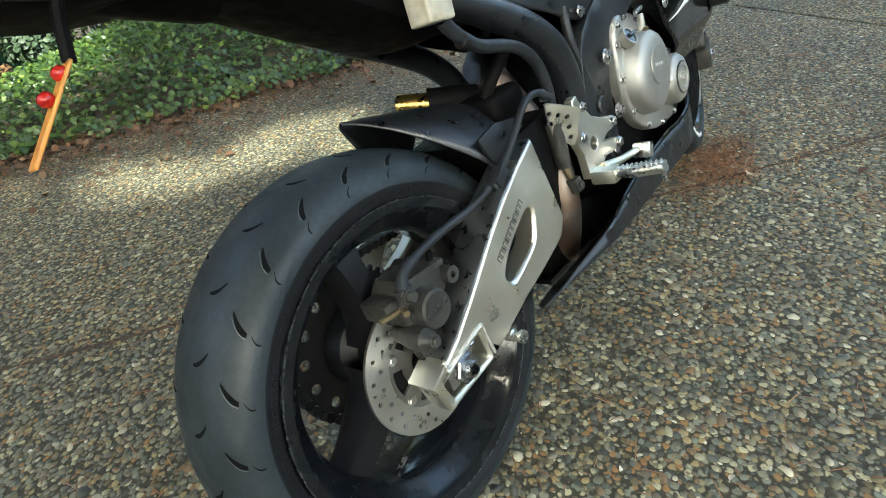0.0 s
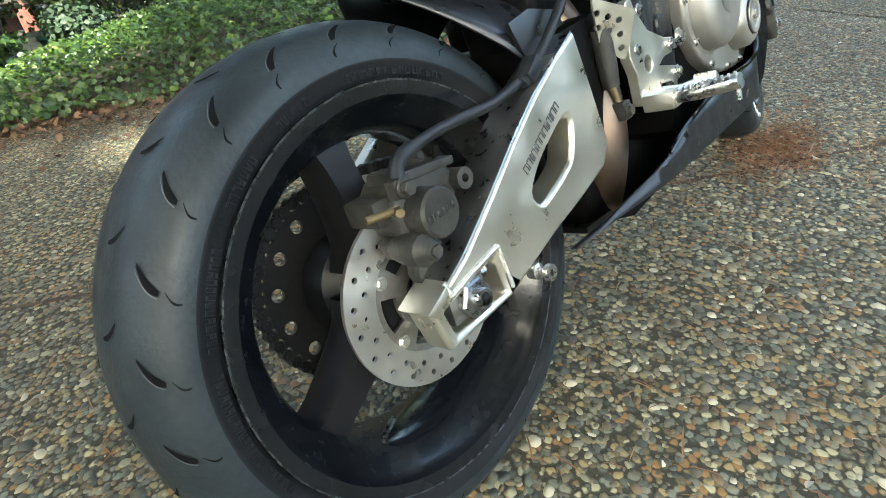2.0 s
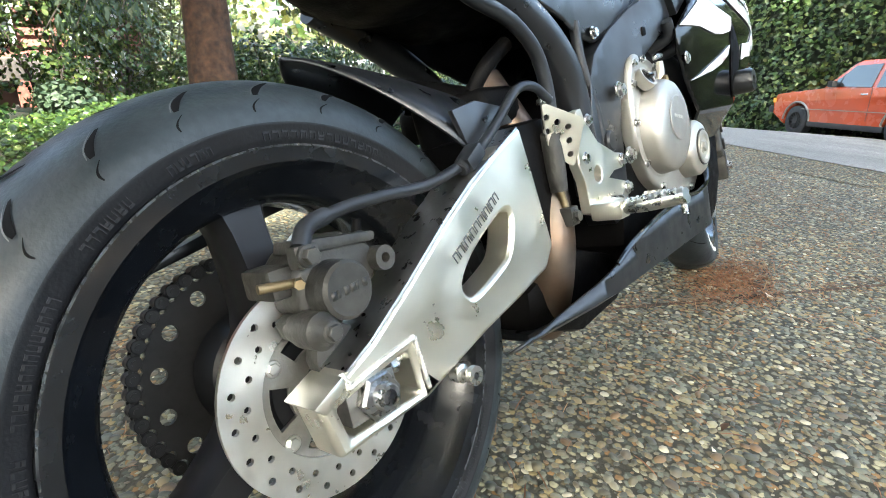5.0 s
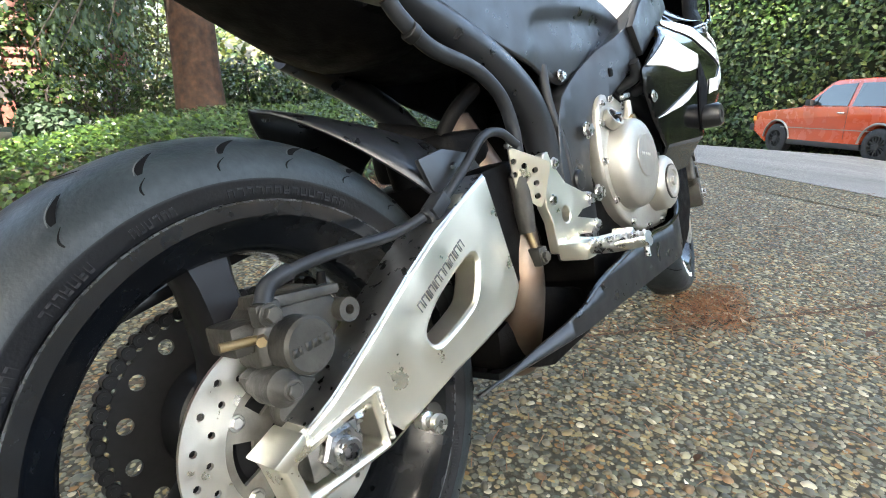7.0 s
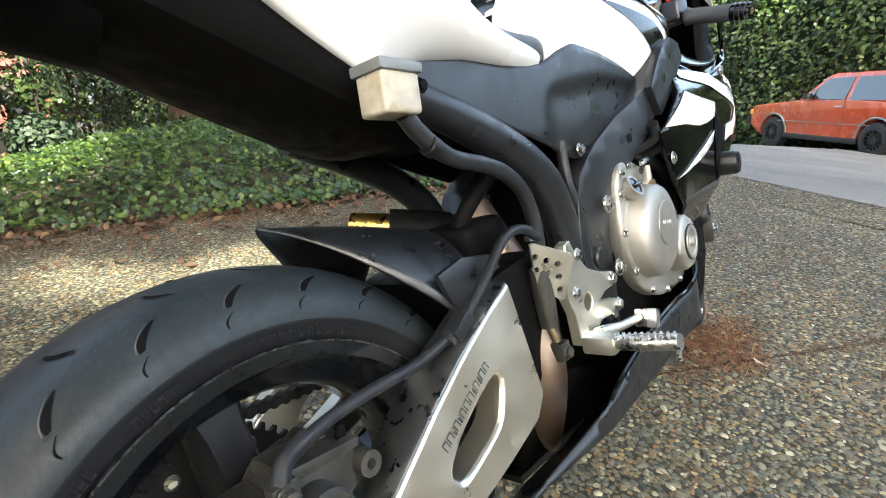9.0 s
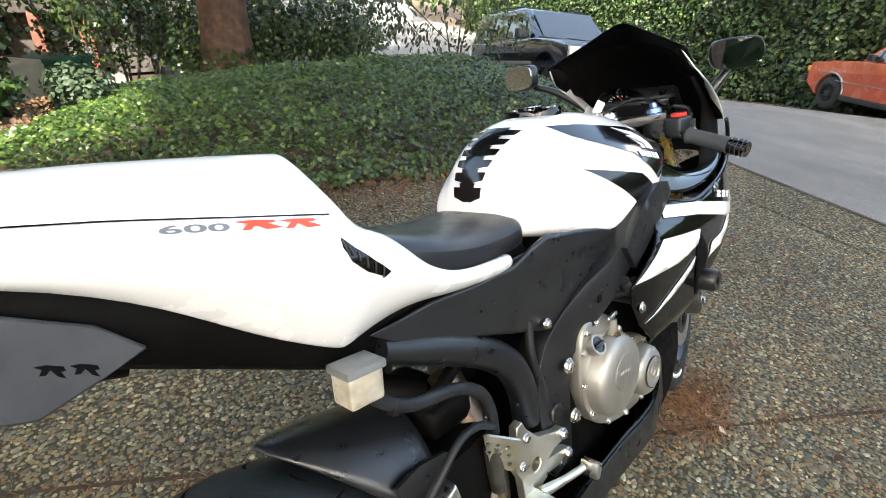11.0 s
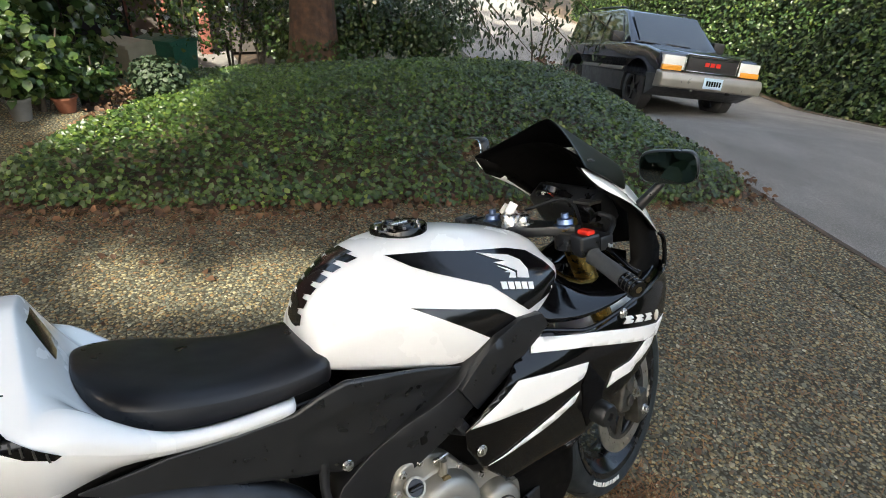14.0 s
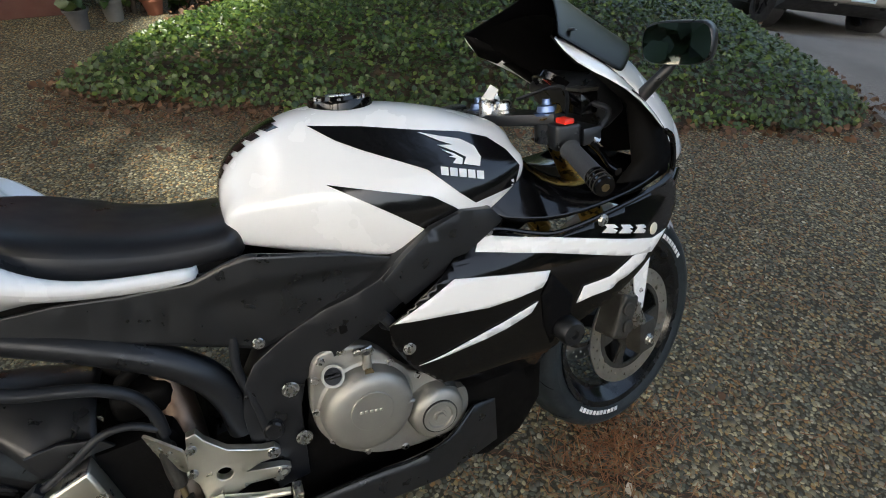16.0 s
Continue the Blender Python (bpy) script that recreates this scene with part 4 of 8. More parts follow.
def tank_ring(x, zb, zt, w, wt, wb, shear=0.0):
    half = [(-0.35 * wt, zt), (-0.8 * wt, zt - 0.012), (-wt, zt - 0.034), (-w * 0.97, zt - 0.42 * (zt - zb)), (-w, zb + 0.35 * (zt - zb)), (-wb, zb + 0.015), (-wb * 0.86, zb)]
    return [(x + shear * (z - zt), y, z) for y, z in half] + [(x + shear * (z - zt), -y, z) for y, z in reversed(half)]


def tank_shape():
    return loft([tank_ring(0.548, 0.790, 0.845, 0.075, 0.055, 0.070), tank_ring(0.555, 0.785, 0.885, 0.092, 0.062, 0.082), tank_ring(0.585, 0.777, 0.925, 0.110, 0.070, 0.097),
                 tank_ring(0.640, 0.762, 0.957, 0.132, 0.080, 0.116), tank_ring(0.70, 0.746, 0.973, 0.150, 0.088, 0.134), tank_ring(0.78, 0.728, 0.974, 0.170, 0.096, 0.155),
                 tank_ring(0.88, 0.722, 0.960, 0.180, 0.102, 0.162), tank_ring(0.97, 0.745, 0.936, 0.170, 0.102, 0.150), tank_ring(1.04, 0.79, 0.910, 0.145, 0.096, 0.125), tank_ring(1.062, 0.81, 0.895, 0.125, 0.088, 0.108)])


tank_tree = bvh_of(tank_shape())
BESIDE = (0.672, -0.913, 1.052)
tank = part("fuel_tank", tank_shape(), M_WHITE, bike, "glossy white fuel tank with black graphics", subdiv=2)
part("tank_graphic", laid_on(tank_tree, [(0.700, 0.957), (0.735, 0.930), (0.771, 0.910), (0.875, 0.860), (0.930, 0.808), (0.959, 0.784), (1.045, 0.80), (1.055, 0.835), (1.030, 0.868), (0.995, 0.895), (0.945, 0.912), (0.86, 0.928), (0.78, 0.945)], -0.10, BESIDE), M_DECALBLACK, tank, "black painted panel on the tank's upper side")
part("tank_graphic", laid_on(tank_tree, [(0.705, 0.869), (0.79, 0.842), (0.873, 0.817), (0.912, 0.790), (0.952, 0.757), (0.868, 0.752), (0.80, 0.802)], -0.115, BESIDE), M_DECALBLACK, tank, "black arrow-shaped graphic")
wing = [[(0.866, 0.925), (0.900, 0.914), (0.938, 0.903), (0.962, 0.888), (0.972, 0.868), (0.968, 0.852), (0.938, 0.861), (0.944, 0.872), (0.922, 0.886), (0.895, 0.900), (0.922, 0.896), (0.900, 0.906)],
        [(0.900, 0.893), (0.922, 0.882), (0.938, 0.871), (0.935, 0.861), (0.918, 0.866), (0.926, 0.873), (0.912, 0.878), (0.921, 0.878)]]
for w in wing:
    part("wing_emblem", laid_on(tank_tree, w, -0.115, BESIDE, 0.01, 0.0018), M_DECALWHITE, tank, "white wing-shaped emblem")
for k in range(5):
    x0 = 0.894 + k * 0.0164
    z0 = 0.8505 - k * 0.0046
    part("emblem_bar", laid_on(tank_tree, [(x0, z0), (x0 + 0.0135, z0 - 0.0038), (x0 + 0.0145, z0 + 0.0105), (x0 + 0.001, z0 + 0.0142)], -0.115, BESIDE, 0.01, 0.0018), M_DECALWHITE, tank, "white bar of the emblem")
# the same graphics on the far side
for outline, py in (([(0.700, 0.957), (0.771, 0.910), (0.875, 0.860), (0.959, 0.784), (1.045, 0.80), (1.055, 0.835), (0.995, 0.895), (0.86, 0.928)], 0.10),):
    part("tank_graphic", laid_on(tank_tree, outline, py, (0.672, 0.913, 1.052)), M_DECALBLACK, tank)
# filler cap
cap = part("filler_cap", lathe([(0, 0.006), (0.024, 0.006), (0.026, 0.010), (0.030, 0.010), (0.032, 0.004), (0.046, 0.004), (0.052, 0.006), (0.054, 0.002), (0.054, -0.01), (0, -0.01)], 40, (0, 0, 0), "Z"), M_BLACKGLOSS, tank, "black round filler cap with bolts")
cap.matrix_local = pose(0.773, 0.0, 0.9745, 0, 2, 0)
for k in range(7):
    a = 2 * math.pi * k / 7
    part("cap_bolt", disc(0.0032, 0.004, 0.008, 10, (0.041 * math.cos(a), 0.041 * math.sin(a), 0), "Z"), M_STEEL, cap)
part("key_flap", rounded(box(-0.018, 0.018, -0.008, 0.008, 0.006, 0.011), 0.002), M_STEEL, cap)
# spine-shaped pad stuck on the tank's rear
pad_bits = []
for k in range(6):
    t = k / 5
    c = 0.575 + 0.105 * t
    w = 0.024 + 0.014 * t
    pad_bits.append([(-w, c), (-w * 0.3, c - 0.005), (w * 0.3, c - 0.005), (w, c), (w * 1.08, c + 0.012), (w * 0.55, c + 0.011), (w * 0.62, c + 0.0165), (-w * 0.62, c + 0.0165), (-w * 0.55, c + 0.011), (-w * 1.08, c + 0.012)])
for bits in pad_bits:
    bm = cut_sheet(bits, 0.008)
    gone = []
    for v in bm.verts:
        y, c = v.co.x, v.co.z
        o = Vector((0.25, 0, 1.25))
        t = (c - 0.56) / 0.15
        way = (Vector((0.545 + 0.14 * t, y * 1.3, 0.835 + 0.13 * t)) - o).normalized()
        hit, _, _, _ = tank_tree.ray_cast(o, way)
        if hit is None:
            gone.append(v)
        else:
            v.co = hit - way * 0.002
    bmesh.ops.delete(bm, geom=gone, context="VERTS")
    part("tank_pad", bm, M_DECALBLACK, tank, "black glossy spine-shaped tank pad")

# seat
def seat_ring(x, zt, zb, w, dip=0.0):
    half = [(0, zt - dip), (-0.5 * w, zt - dip * 0.6), (-0.85 * w, zt - 0.006), (-w, zt - 0.022), (-w * 0.98, zb + 0.010), (-w * 0.8, zb)]
    return [(x, y, z) for y, z in half] + [(x, -y, z) for y, z in reversed(half[1:])]


seat = part("seat", loft([seat_ring(0.234, 0.905, 0.875, 0.06), seat_ring(0.246, 0.900, 0.845, 0.095), seat_ring(0.280, 0.888, 0.812, 0.130), seat_ring(0.342, 0.868, 0.795, 0.136, 0.004), seat_ring(0.42, 0.842, 0.776, 0.122, 0.004),
                          seat_ring(0.50, 0.832, 0.772, 0.116), seat_ring(0.555, 0.834, 0.768, 0.112), seat_ring(0.578, 0.832, 0.774, 0.100)]), M_SEAT, bike, "black vinyl rider's seat", subdiv=2)
part("seat_piping", tube([(0.250, -0.098, 0.842), (0.284, -0.124, 0.808), (0.340, -0.132, 0.790), (0.42, -0.124, 0.772), (0.50, -0.118, 0.770), (0.56, -0.112, 0.766)], 0.003, 8, 8), M_SEAT, seat)

# white tail unit: a sharp hump, a shoulder line, wide hips and side rails that run forward beside the seat
def tail_ring(x, zt, wt, line, mark, hip, low):
    up = max(0.0, min(1.0, (0.30 - x) / 0.09))
    zt, line, mark, hip = zt + 0.003 * up, (line[0], line[1] + 0.005 * up), (mark[0], mark[1] + 0.006 * up), (hip[0], hip[1] + 0.006 * up)
    half = [(-0.45 * wt, zt + 0.002), (-wt, zt), (-line[0] + 0.003, line[1] + 0.006), (-line[0], line[1]), (-mark[0], mark[1]), (-(mark[0] + hip[0]) / 2 - 0.004, (mark[1] + hip[1]) / 2 + 0.004), (-hip[0], hip[1]),
            (-(hip[0] * 0.55 + low[0] * 0.45), hip[1] * 0.55 + low[1] * 0.45 - 0.006), (-low[0] - 0.002, low[1] + 0.004), (-low[0] + 0.006, low[1]), (-low[0] * 0.7, low[1] + 0.012)]
    def at(z):
        f, u = max(0.0, min(1.0, (0.48 - x) / 0.2)), max(0.0, min(1.0, (z - 0.79) / 0.11))
        return x + 0.016 * f * u * u * (3 - 2 * u)
    return [(at(z), y, z) for y, z in half] + [(at(z), -y, z) for y, z in reversed(half)]


tail_secs = [tail_ring(-0.345, 1.040, 0.025, (0.035, 1.034), (0.045, 1.028), (0.05, 1.020), (0.04, 1.008)),
             tail_ring(-0.25, 1.044, 0.036, (0.066, 1.030), (0.082, 1.022), (0.092, 1.008), (0.075, 0.990)),
             tail_ring(-0.10, 1.036, 0.045, (0.100, 1.003), (0.120, 0.990), (0.137, 0.970), (0.110, 0.954)),
             tail_ring(0.0, 1.026, 0.048, (0.118, 0.980), (0.145, 0.963), (0.165, 0.937), (0.118, 0.893)),
             tail_ring(0.08, 1.015, 0.050, (0.130, 0.958), (0.160, 0.939), (0.184, 0.908), (0.120, 0.831)),
             tail_ring(0.155, 1.004, 0.050, (0.138, 0.939), (0.166, 0.917), (0.192, 0.884), (0.116, 0.784)),
             tail_ring(0.180, 1.000, 0.050, (0.140, 0.932), (0.168, 0.911), (0.193, 0.874), (0.114, 0.769)),
             tail_ring(0.187, 0.9990, 0.049, (0.140, 0.931), (0.168, 0.909), (0.193, 0.872), (0.114, 0.768)),
             tail_ring(0.190, 0.996, 0.048, (0.139, 0.930), (0.167, 0.908), (0.193, 0.870), (0.114, 0.768)),
             tail_ring(0.1985, 0.965, 0.048, (0.130, 0.922), (0.166, 0.905), (0.193, 0.867), (0.114, 0.769)),
             tail_ring(0.210, 0.918, 0.055, (0.118, 0.902), (0.158, 0.909), (0.192, 0.863), (0.113, 0.771)),
             tail_ring(0.228, 0.880, 0.060, (0.118, 0.872), (0.156, 0.903), (0.190, 0.854), (0.112, 0.774)),
             tail_ring(0.255, 0.842, 0.060, (0.122, 0.845), (0.155, 0.880), (0.184, 0.838), (0.112, 0.777)),
             tail_ring(0.30, 0.80, 0.060, (0.126, 0.814), (0.151, 0.840), (0.172, 0.814), (0.112, 0.780)),
             tail_ring(0.36, 0.775, 0.050, (0.120, 0.788), (0.146, 0.812), (0.162, 0.796), (0.118, 0.770)),
             tail_ring(0.43, 0.768, 0.050, (0.106, 0.780), (0.136, 0.800), (0.152, 0.785), (0.116, 0.761)),
             tail_ring(0.485, 0.764, 0.050, (0.098, 0.776), (0.126, 0.792), (0.143, 0.778), (0.114, 0.758)),
             tail_ring(0.505, 0.762, 0.050, (0.096, 0.772), (0.118, 0.784), (0.132, 0.774), (0.112, 0.763))]
tail = part("tail_unit", loft(tail_secs), M_WHITE, bike, "white tail unit with a single-seat hump", subdiv=2)
tail_tree = bvh_of(loft(tail_secs))
BEHIND = (0.154, -0.705, 1.147)
# air vent with slats, let into the hip
vent = part("air_vent", laid_on(tail_tree, [(x, z + 0.020) for x, z in ((0.1779, 0.8755), (0.1869, 0.8562), (0.2074, 0.8312), (0.2312, 0.8096), (0.2222, 0.8062), (0.196, 0.821), (0.1767, 0.8403), (0.1722, 0.8596))], -0.12, BEHIND, 0.006), M_BLACKGLOSS, tail, "black air vent with slats")
for k, (cx, cz) in enumerate(((0.1755, 0.8830), (0.1800, 0.8730), (0.1875, 0.8620), (0.1965, 0.8515), (0.2070, 0.8420), (0.2180, 0.8330))):
    part("vent_slat", laid_on(tail_tree, [(cx - 0.0005, cz + 0.0075), (cx + 0.0020, cz + 0.0068), (cx + 0.0012, cz - 0.0070), (cx - 0.0013, cz - 0.0062)], -0.12, BEHIND, 0.006, 0.0015), M_CALIPER, vent, solid=0.0006)
part("hump_front", rounded(prism([(0.2090, 0.984), (0.2120, 0.980), (0.2285, 0.922), (0.2215, 0.917)], -0.034, 0.034), 0.002, 2), M_DECALBLACK, tail, "dark pad on the front of the hump")
part("panel_line", laid_on(tail_tree, [(x, z + 0.007) for x, z in ((-0.17, 1.0195), (-0.0118, 0.9785), (0.0838, 0.9510), (0.1876, 0.9230), (0.1876, 0.9208), (0.0838, 0.9488), (-0.0118, 0.9763), (-0.17, 1.0172))], -0.12, BEHIND, 0.02), M_RECESS, tail, "thin dark seam in the tail")


def lettering(text, x, z, size, slope, lean, tree, plane_y, origin, material, parent, label, wide=1.0, far=0.0009):
    """Characters drawn with the built-in font, slanted, laid onto a shape."""
    cu = bpy.data.curves.new("text", "FONT")
    cu.body, cu.size, cu.fill_mode, cu.resolution_u, cu.offset = text, size, "FRONT", 3, size * 0.02
    ob = new("text", cu)
    dg = bpy.context.evaluated_depsgraph_get()
    dg.update()
    bm = bmesh.new()
    bm.from_mesh(ob.evaluated_get(dg).to_mesh())
    bpy.data.objects.remove(ob)
    bmesh.ops.triangulate(bm, faces=bm.faces[:])
    o = Vector(origin)
    lost = []
    for v in bm.verts:
        u, w = v.co.x * wide + lean * v.co.y, v.co.y
        way = (Vector((x + u, plane_y, z + slope * u + w)) - o).normalized()
        place, _, _, _ = tree.ray_cast(o, way)
        if place is None:
            lost.append(v)
        else:
            v.co = place - way * far * 2
    bmesh.ops.delete(bm, geom=lost, context="VERTS")
    return part("lettering", bm, material, parent, label)


lettering("600", 0.012, 0.9580, 0.0155, -0.27, 0.55, tail_tree, -0.12, BEHIND, M_DECALGREY, tail, "slanted grey number on the tail", 2.6)
for x, z, s in ((0.082, 0.9385, 1.0), (0.126, 0.9265, 1.0)):
    glyph = [(x, z), (x + 0.010, z - 0.002), (x + 0.018, z + 0.0025), (x + 0.025, z - 0.0065), (x + 0.044, z - 0.0095), (x + 0.031, z + 0.0005), (x + 0.042, z - 0.0005), (x + 0.040, z + 0.003), (x + 0.018, z + 0.0095), (x + 0.000, z + 0.0125), (x + 0.012, z + 0.0060)]
    part("letter_mark", laid_on(tail_tree, glyph, -0.12, BEHIND, 0.01), M_DECALRED, tail, "orange-red slanted letter-like mark")

part("seat_base", rounded(prism([(0.20, 0.73), (0.22, 0.80), (0.30, 0.805), (0.56, 0.785), (0.58, 0.70), (0.40, 0.69)], -0.108, 0.108), 0.01), M_UNDER, bike, "black tray under the seat")

# matt black side covers between seat and frame
def cover_depth(x, z):
    u = max(0.0, min(1.0, (x - 0.40) / 0.26))
    y = -0.126 - 0.022 * u * u * (3 - 2 * u) + 0.12 * max(0, 0.68 - z)
    # a sunk field below a curved step
    step = 0.750 - 0.55 * (x - 0.62) ** 2 - max(0, 0.50 - x) * 0.6
    s = max(0.0, min(1.0, (step - z) / 0.022)) * max(0.0, min(1.0, (x - 0.47) / 0.05))
    return y - 0.004 + 0.007 * s * s * (3 - 2 * s)


COVER_TOP = ((0.215, 0.32, 0.40, 0.49, 0.535, 0.57, 0.65, 0.72, 0.805), (0.776, 0.778, 0.770, 0.770, 0.788, 0.797, 0.781, 0.763, 0.732))
COVER_LOW = ((0.215, 0.27, 0.36, 0.455, 0.50, 0.545, 0.562, 0.585, 0.68, 0.775, 0.805), (0.776, 0.738, 0.705, 0.668, 0.650, 0.632, 0.628, 0.636, 0.672, 0.712, 0.726))
for side in (-1, 1):
    secs = []
    for x in np.linspace(0.216, 0.804, 70):
        zt, zb = float(np.interp(x, *COVER_TOP)), float(np.interp(x, *COVER_LOW))
        row = [(float(x), cover_depth(x, zb + (zt - zb) * k / 16), zb + (zt - zb) * k / 16) for k in range(17)]
        secs.append(row if side < 0 else [(a, -b, c) for a, b, c in row])
    part("side_cover", loft(secs, caps=False, closed=False), M_BLACKMATT, bike, "matt black side cover under the seat", solid=0.004)
part("cover_bolt", bolt_head((0.556, -0.136, 0.642), 0.0075, 0.008), M_STEEL, bike)

# frame spar and its plastic cover
def spar_depth(x, z):
    u = max(0.0, min(1.0, (x - 0.56) / 0.20))
    return -(0.140 + 0.034 * u * u * (3 - 2 * u) - 0.06 * max(0.0, x - 0.86))


spar = [(0.845, 0.783), (0.90, 0.800), (0.960, 0.795), (0.985, 0.765), (0.942, 0.750), (0.86, 0.706), (0.781, 0.662), (0.69, 0.607), (0.612, 0.555), (0.596, 0.50), (0.590, 0.42), (0.585, 0.355), (0.530, 0.345), (0.508, 0.40), (0.505, 0.515), (0.517, 0.570), (0.541, 0.608), (0.60, 0.647), (0.66, 0.680), (0.71, 0.698), (0.754, 0.716), (0.80, 0.750)]
for side in (-1, 1):
    bm = bent(spar, spar_depth, 0.025)
    fr = part("frame_spar", bm if side < 0 else mirrored(bm), M_FRAME, bike, "satin black frame spar", solid=0.05, bevel=0.006)
    cv = bent([(0.758, 0.716), (0.80, 0.752), (0.848, 0.786), (0.905, 0.803), (0.958, 0.795), (0.975, 0.768), (0.942, 0.748), (0.86, 0.704), (0.790, 0.666)], spar_depth, 0.02, 0.012)
    part("spar_cover", cv if side < 0 else mirrored(cv), M_BLACKMATT, fr, "black rubbery knee cover on the spar", solid=0.016, bevel=0.006)
for x, z in ((0.586, 0.550), (0.590, 0.446), (0.535, 0.39)):
    b = part("frame_bolt", bolt_head((x, -0.150, z), 0.0105, 0.010), M_STEEL, bike, "bright frame bolt")
part("pivot_cap", disc(0.017, -0.138, -0.149, 24, (0.545, 0, 0.475), "Y", 0.003), M_FRAME, bike)

# engine
engine = part("engine_block", rounded(prism([(0.56, 0.30), (0.62, 0.55), (0.70, 0.63), (0.86, 0.60), (0.98, 0.50), (0.95, 0.30), (0.80, 0.24), (0.62, 0.25)], -0.135, 0.135), 0.015, 2), M_UNDER, bike, "dark engine block")
case_outline = curve2([(0.616, 0.545), (0.628, 0.590), (0.655, 0.607), (0.712, 0.596), (0.745, 0.572), (0.790, 0.515), (0.850, 0.492), (0.893, 0.445), (0.898, 0.390), (0.862, 0.346), (0.790, 0.342), (0.715, 0.356), (0.645, 0.400), (0.612, 0.470)], 3)
case = part("clutch_case", rounded(prism(case_outline, -0.158, -0.125), 0.008, 3), M_ENGINE, engine, "silver-grey cast clutch case")
part("clutch_dome", lathe([(0, -0.194), (0.050, -0.194), (0.064, -0.192), (0.074, -0.187), (0.079, -0.180), (0.082, -0.160), (0.090, -0.157), (0.092, -0.150), (0, -0.150)], 64, (0.704, 0, 0.478)), M_ENGINE, case, "round domed clutch cover")
part("dome_face", disc(0.038, -0.193, -0.1965, 40, (0.706, 0, 0.488), "Y", 0.0012), M_ENGINE, case)
mark = bmesh.new()
for k, w in enumerate((0.006, 0.005, 0.006, 0.006, 0.005)):
    x = 0.684 + k * 0.0085
    mark.faces.new([mark.verts.new((x + a, -0.1969, 0.4905 - k * 0.0016 + b)) for a, b in ((0, 0), (w, 0), (w, 0.006), (0, 0.006))])
part("cast_mark", mark, M_ALUWELD, case, "faint cast lettering bars", solid=0.0004)
part("dome_rib", rounded(box(0.735, 0.785, -0.190, -0.165, 0.470, 0.478), 0.003, 1), M_ENGINE, case)
part("pulse_cover", lathe([(0, -0.192), (0.022, -0.192), (0.024, -0.195), (0.031, -0.195), (0.033, -0.191), (0.046, -0.188), (0.052, -0.181), (0.056, -0.150), (0, -0.150)], 48, (0.826, 0, 0.424)), M_ENGINE, case, "round cover with a ring and centre bolt")
part("cover_bolt", bolt_head((0.826, -0.191, 0.424), 0.010, 0.007), M_ENGINE, case)
part("cover_ring", ring(0.031, 0.034, -0.1935, -0.190, 40, (0.826, 0, 0.424)), M_CALIPER, case)
filler = part("oil_filler", lathe([(0, 0), (0.017, 0), (0.019, -0.006), (0.019, -0.018), (0.015, -0.018), (0.015, -0.010), (0, -0.010)], 28, (0, 0, 0)), M_ENGINE, case, "oil filler with a black cap")
filler.matrix_local = pose(0.655, -0.158, 0.556, 0, 0, 0) @ pose(0, 0, 0, -30, 0, 0)
part("filler_cap", joined(disc(0.0145, -0.008, -0.016, 24), rounded(box(-0.013, 0.013, -0.024, -0.014, -0.0035, 0.0035), 0.002, 1)), M_BLACKGLOSS, filler, "black oil cap with a grip bar")
part("sensor_post", tube([(0.712, -0.150, 0.548), (0.714, -0.170, 0.560), (0.716, -0.172, 0.588)], [0.010, 0.008, 0.006], 12, 4), M_ENGINE, case)
part("sensor_nut", moved(disc(0.008, 0, -0.012, 6), Matrix.Translation((0.714, -0.170, 0.556))), M_BRASS, case)
part("cable_arm", rounded(prism([(0.694, 0.590), (0.726, 0.594), (0.728, 0.602), (0.694, 0.600)], -0.176, -0.168), 0.002, 1), M_STEEL, case, "clutch cable arm")
for k in range(len(case_outline)):
    if k % 3 == 1 and case_outline[k][0] < 0.88:
        x, z = case_outline[k]
        part("case_bolt", bolt_head((x + (0.72 - x) * 0.07, -0.158, z + (0.47 - z) * 0.07), 0.0055, 0.006), M_STEEL, case)
for k, (x, z) in enumerate(((0.76, 0.615), (0.80, 0.60))):
    part("hose_joint", tube([(x, -0.14, z), (x + 0.005, -0.175, z + 0.015), (x - 0.01, -0.18, z + 0.04)], 0.010, 12, 4), M_HOSE, engine)
part("bracket_arm", rounded(prism([(0.68, 0.632), (0.80, 0.640), (0.80, 0.652), (0.68, 0.648)], -0.165, -0.150), 0.003), M_UNDER, engine)
part("coolant_hose", tube([(0.76, -0.12, 0.62), (0.84, -0.15, 0.58), (0.93, -0.14, 0.52)], 0.017, 14, 6), M_HOSE, bike)
part("radiator", rounded(prism([(1.03, 0.40), (1.06, 0.40), (1.00, 0.72), (0.97, 0.72)], -0.15, 0.15), 0.004), M_UNDER, bike, "dark radiator behind the front wheel")
part("cylinder_head", rounded(prism([(0.78, 0.58), (0.92, 0.70), (1.0, 0.62), (0.90, 0.50)], -0.13, 0.13), 0.02), M_UNDER, bike)
part("air_box", rounded(prism([(0.56, 0.66), (0.60, 0.77), (1.0, 0.80), (1.04, 0.72), (0.86, 0.66)], -0.10, 0.10), 0.03, 3), M_UNDER, bike, "dark air box under the tank")

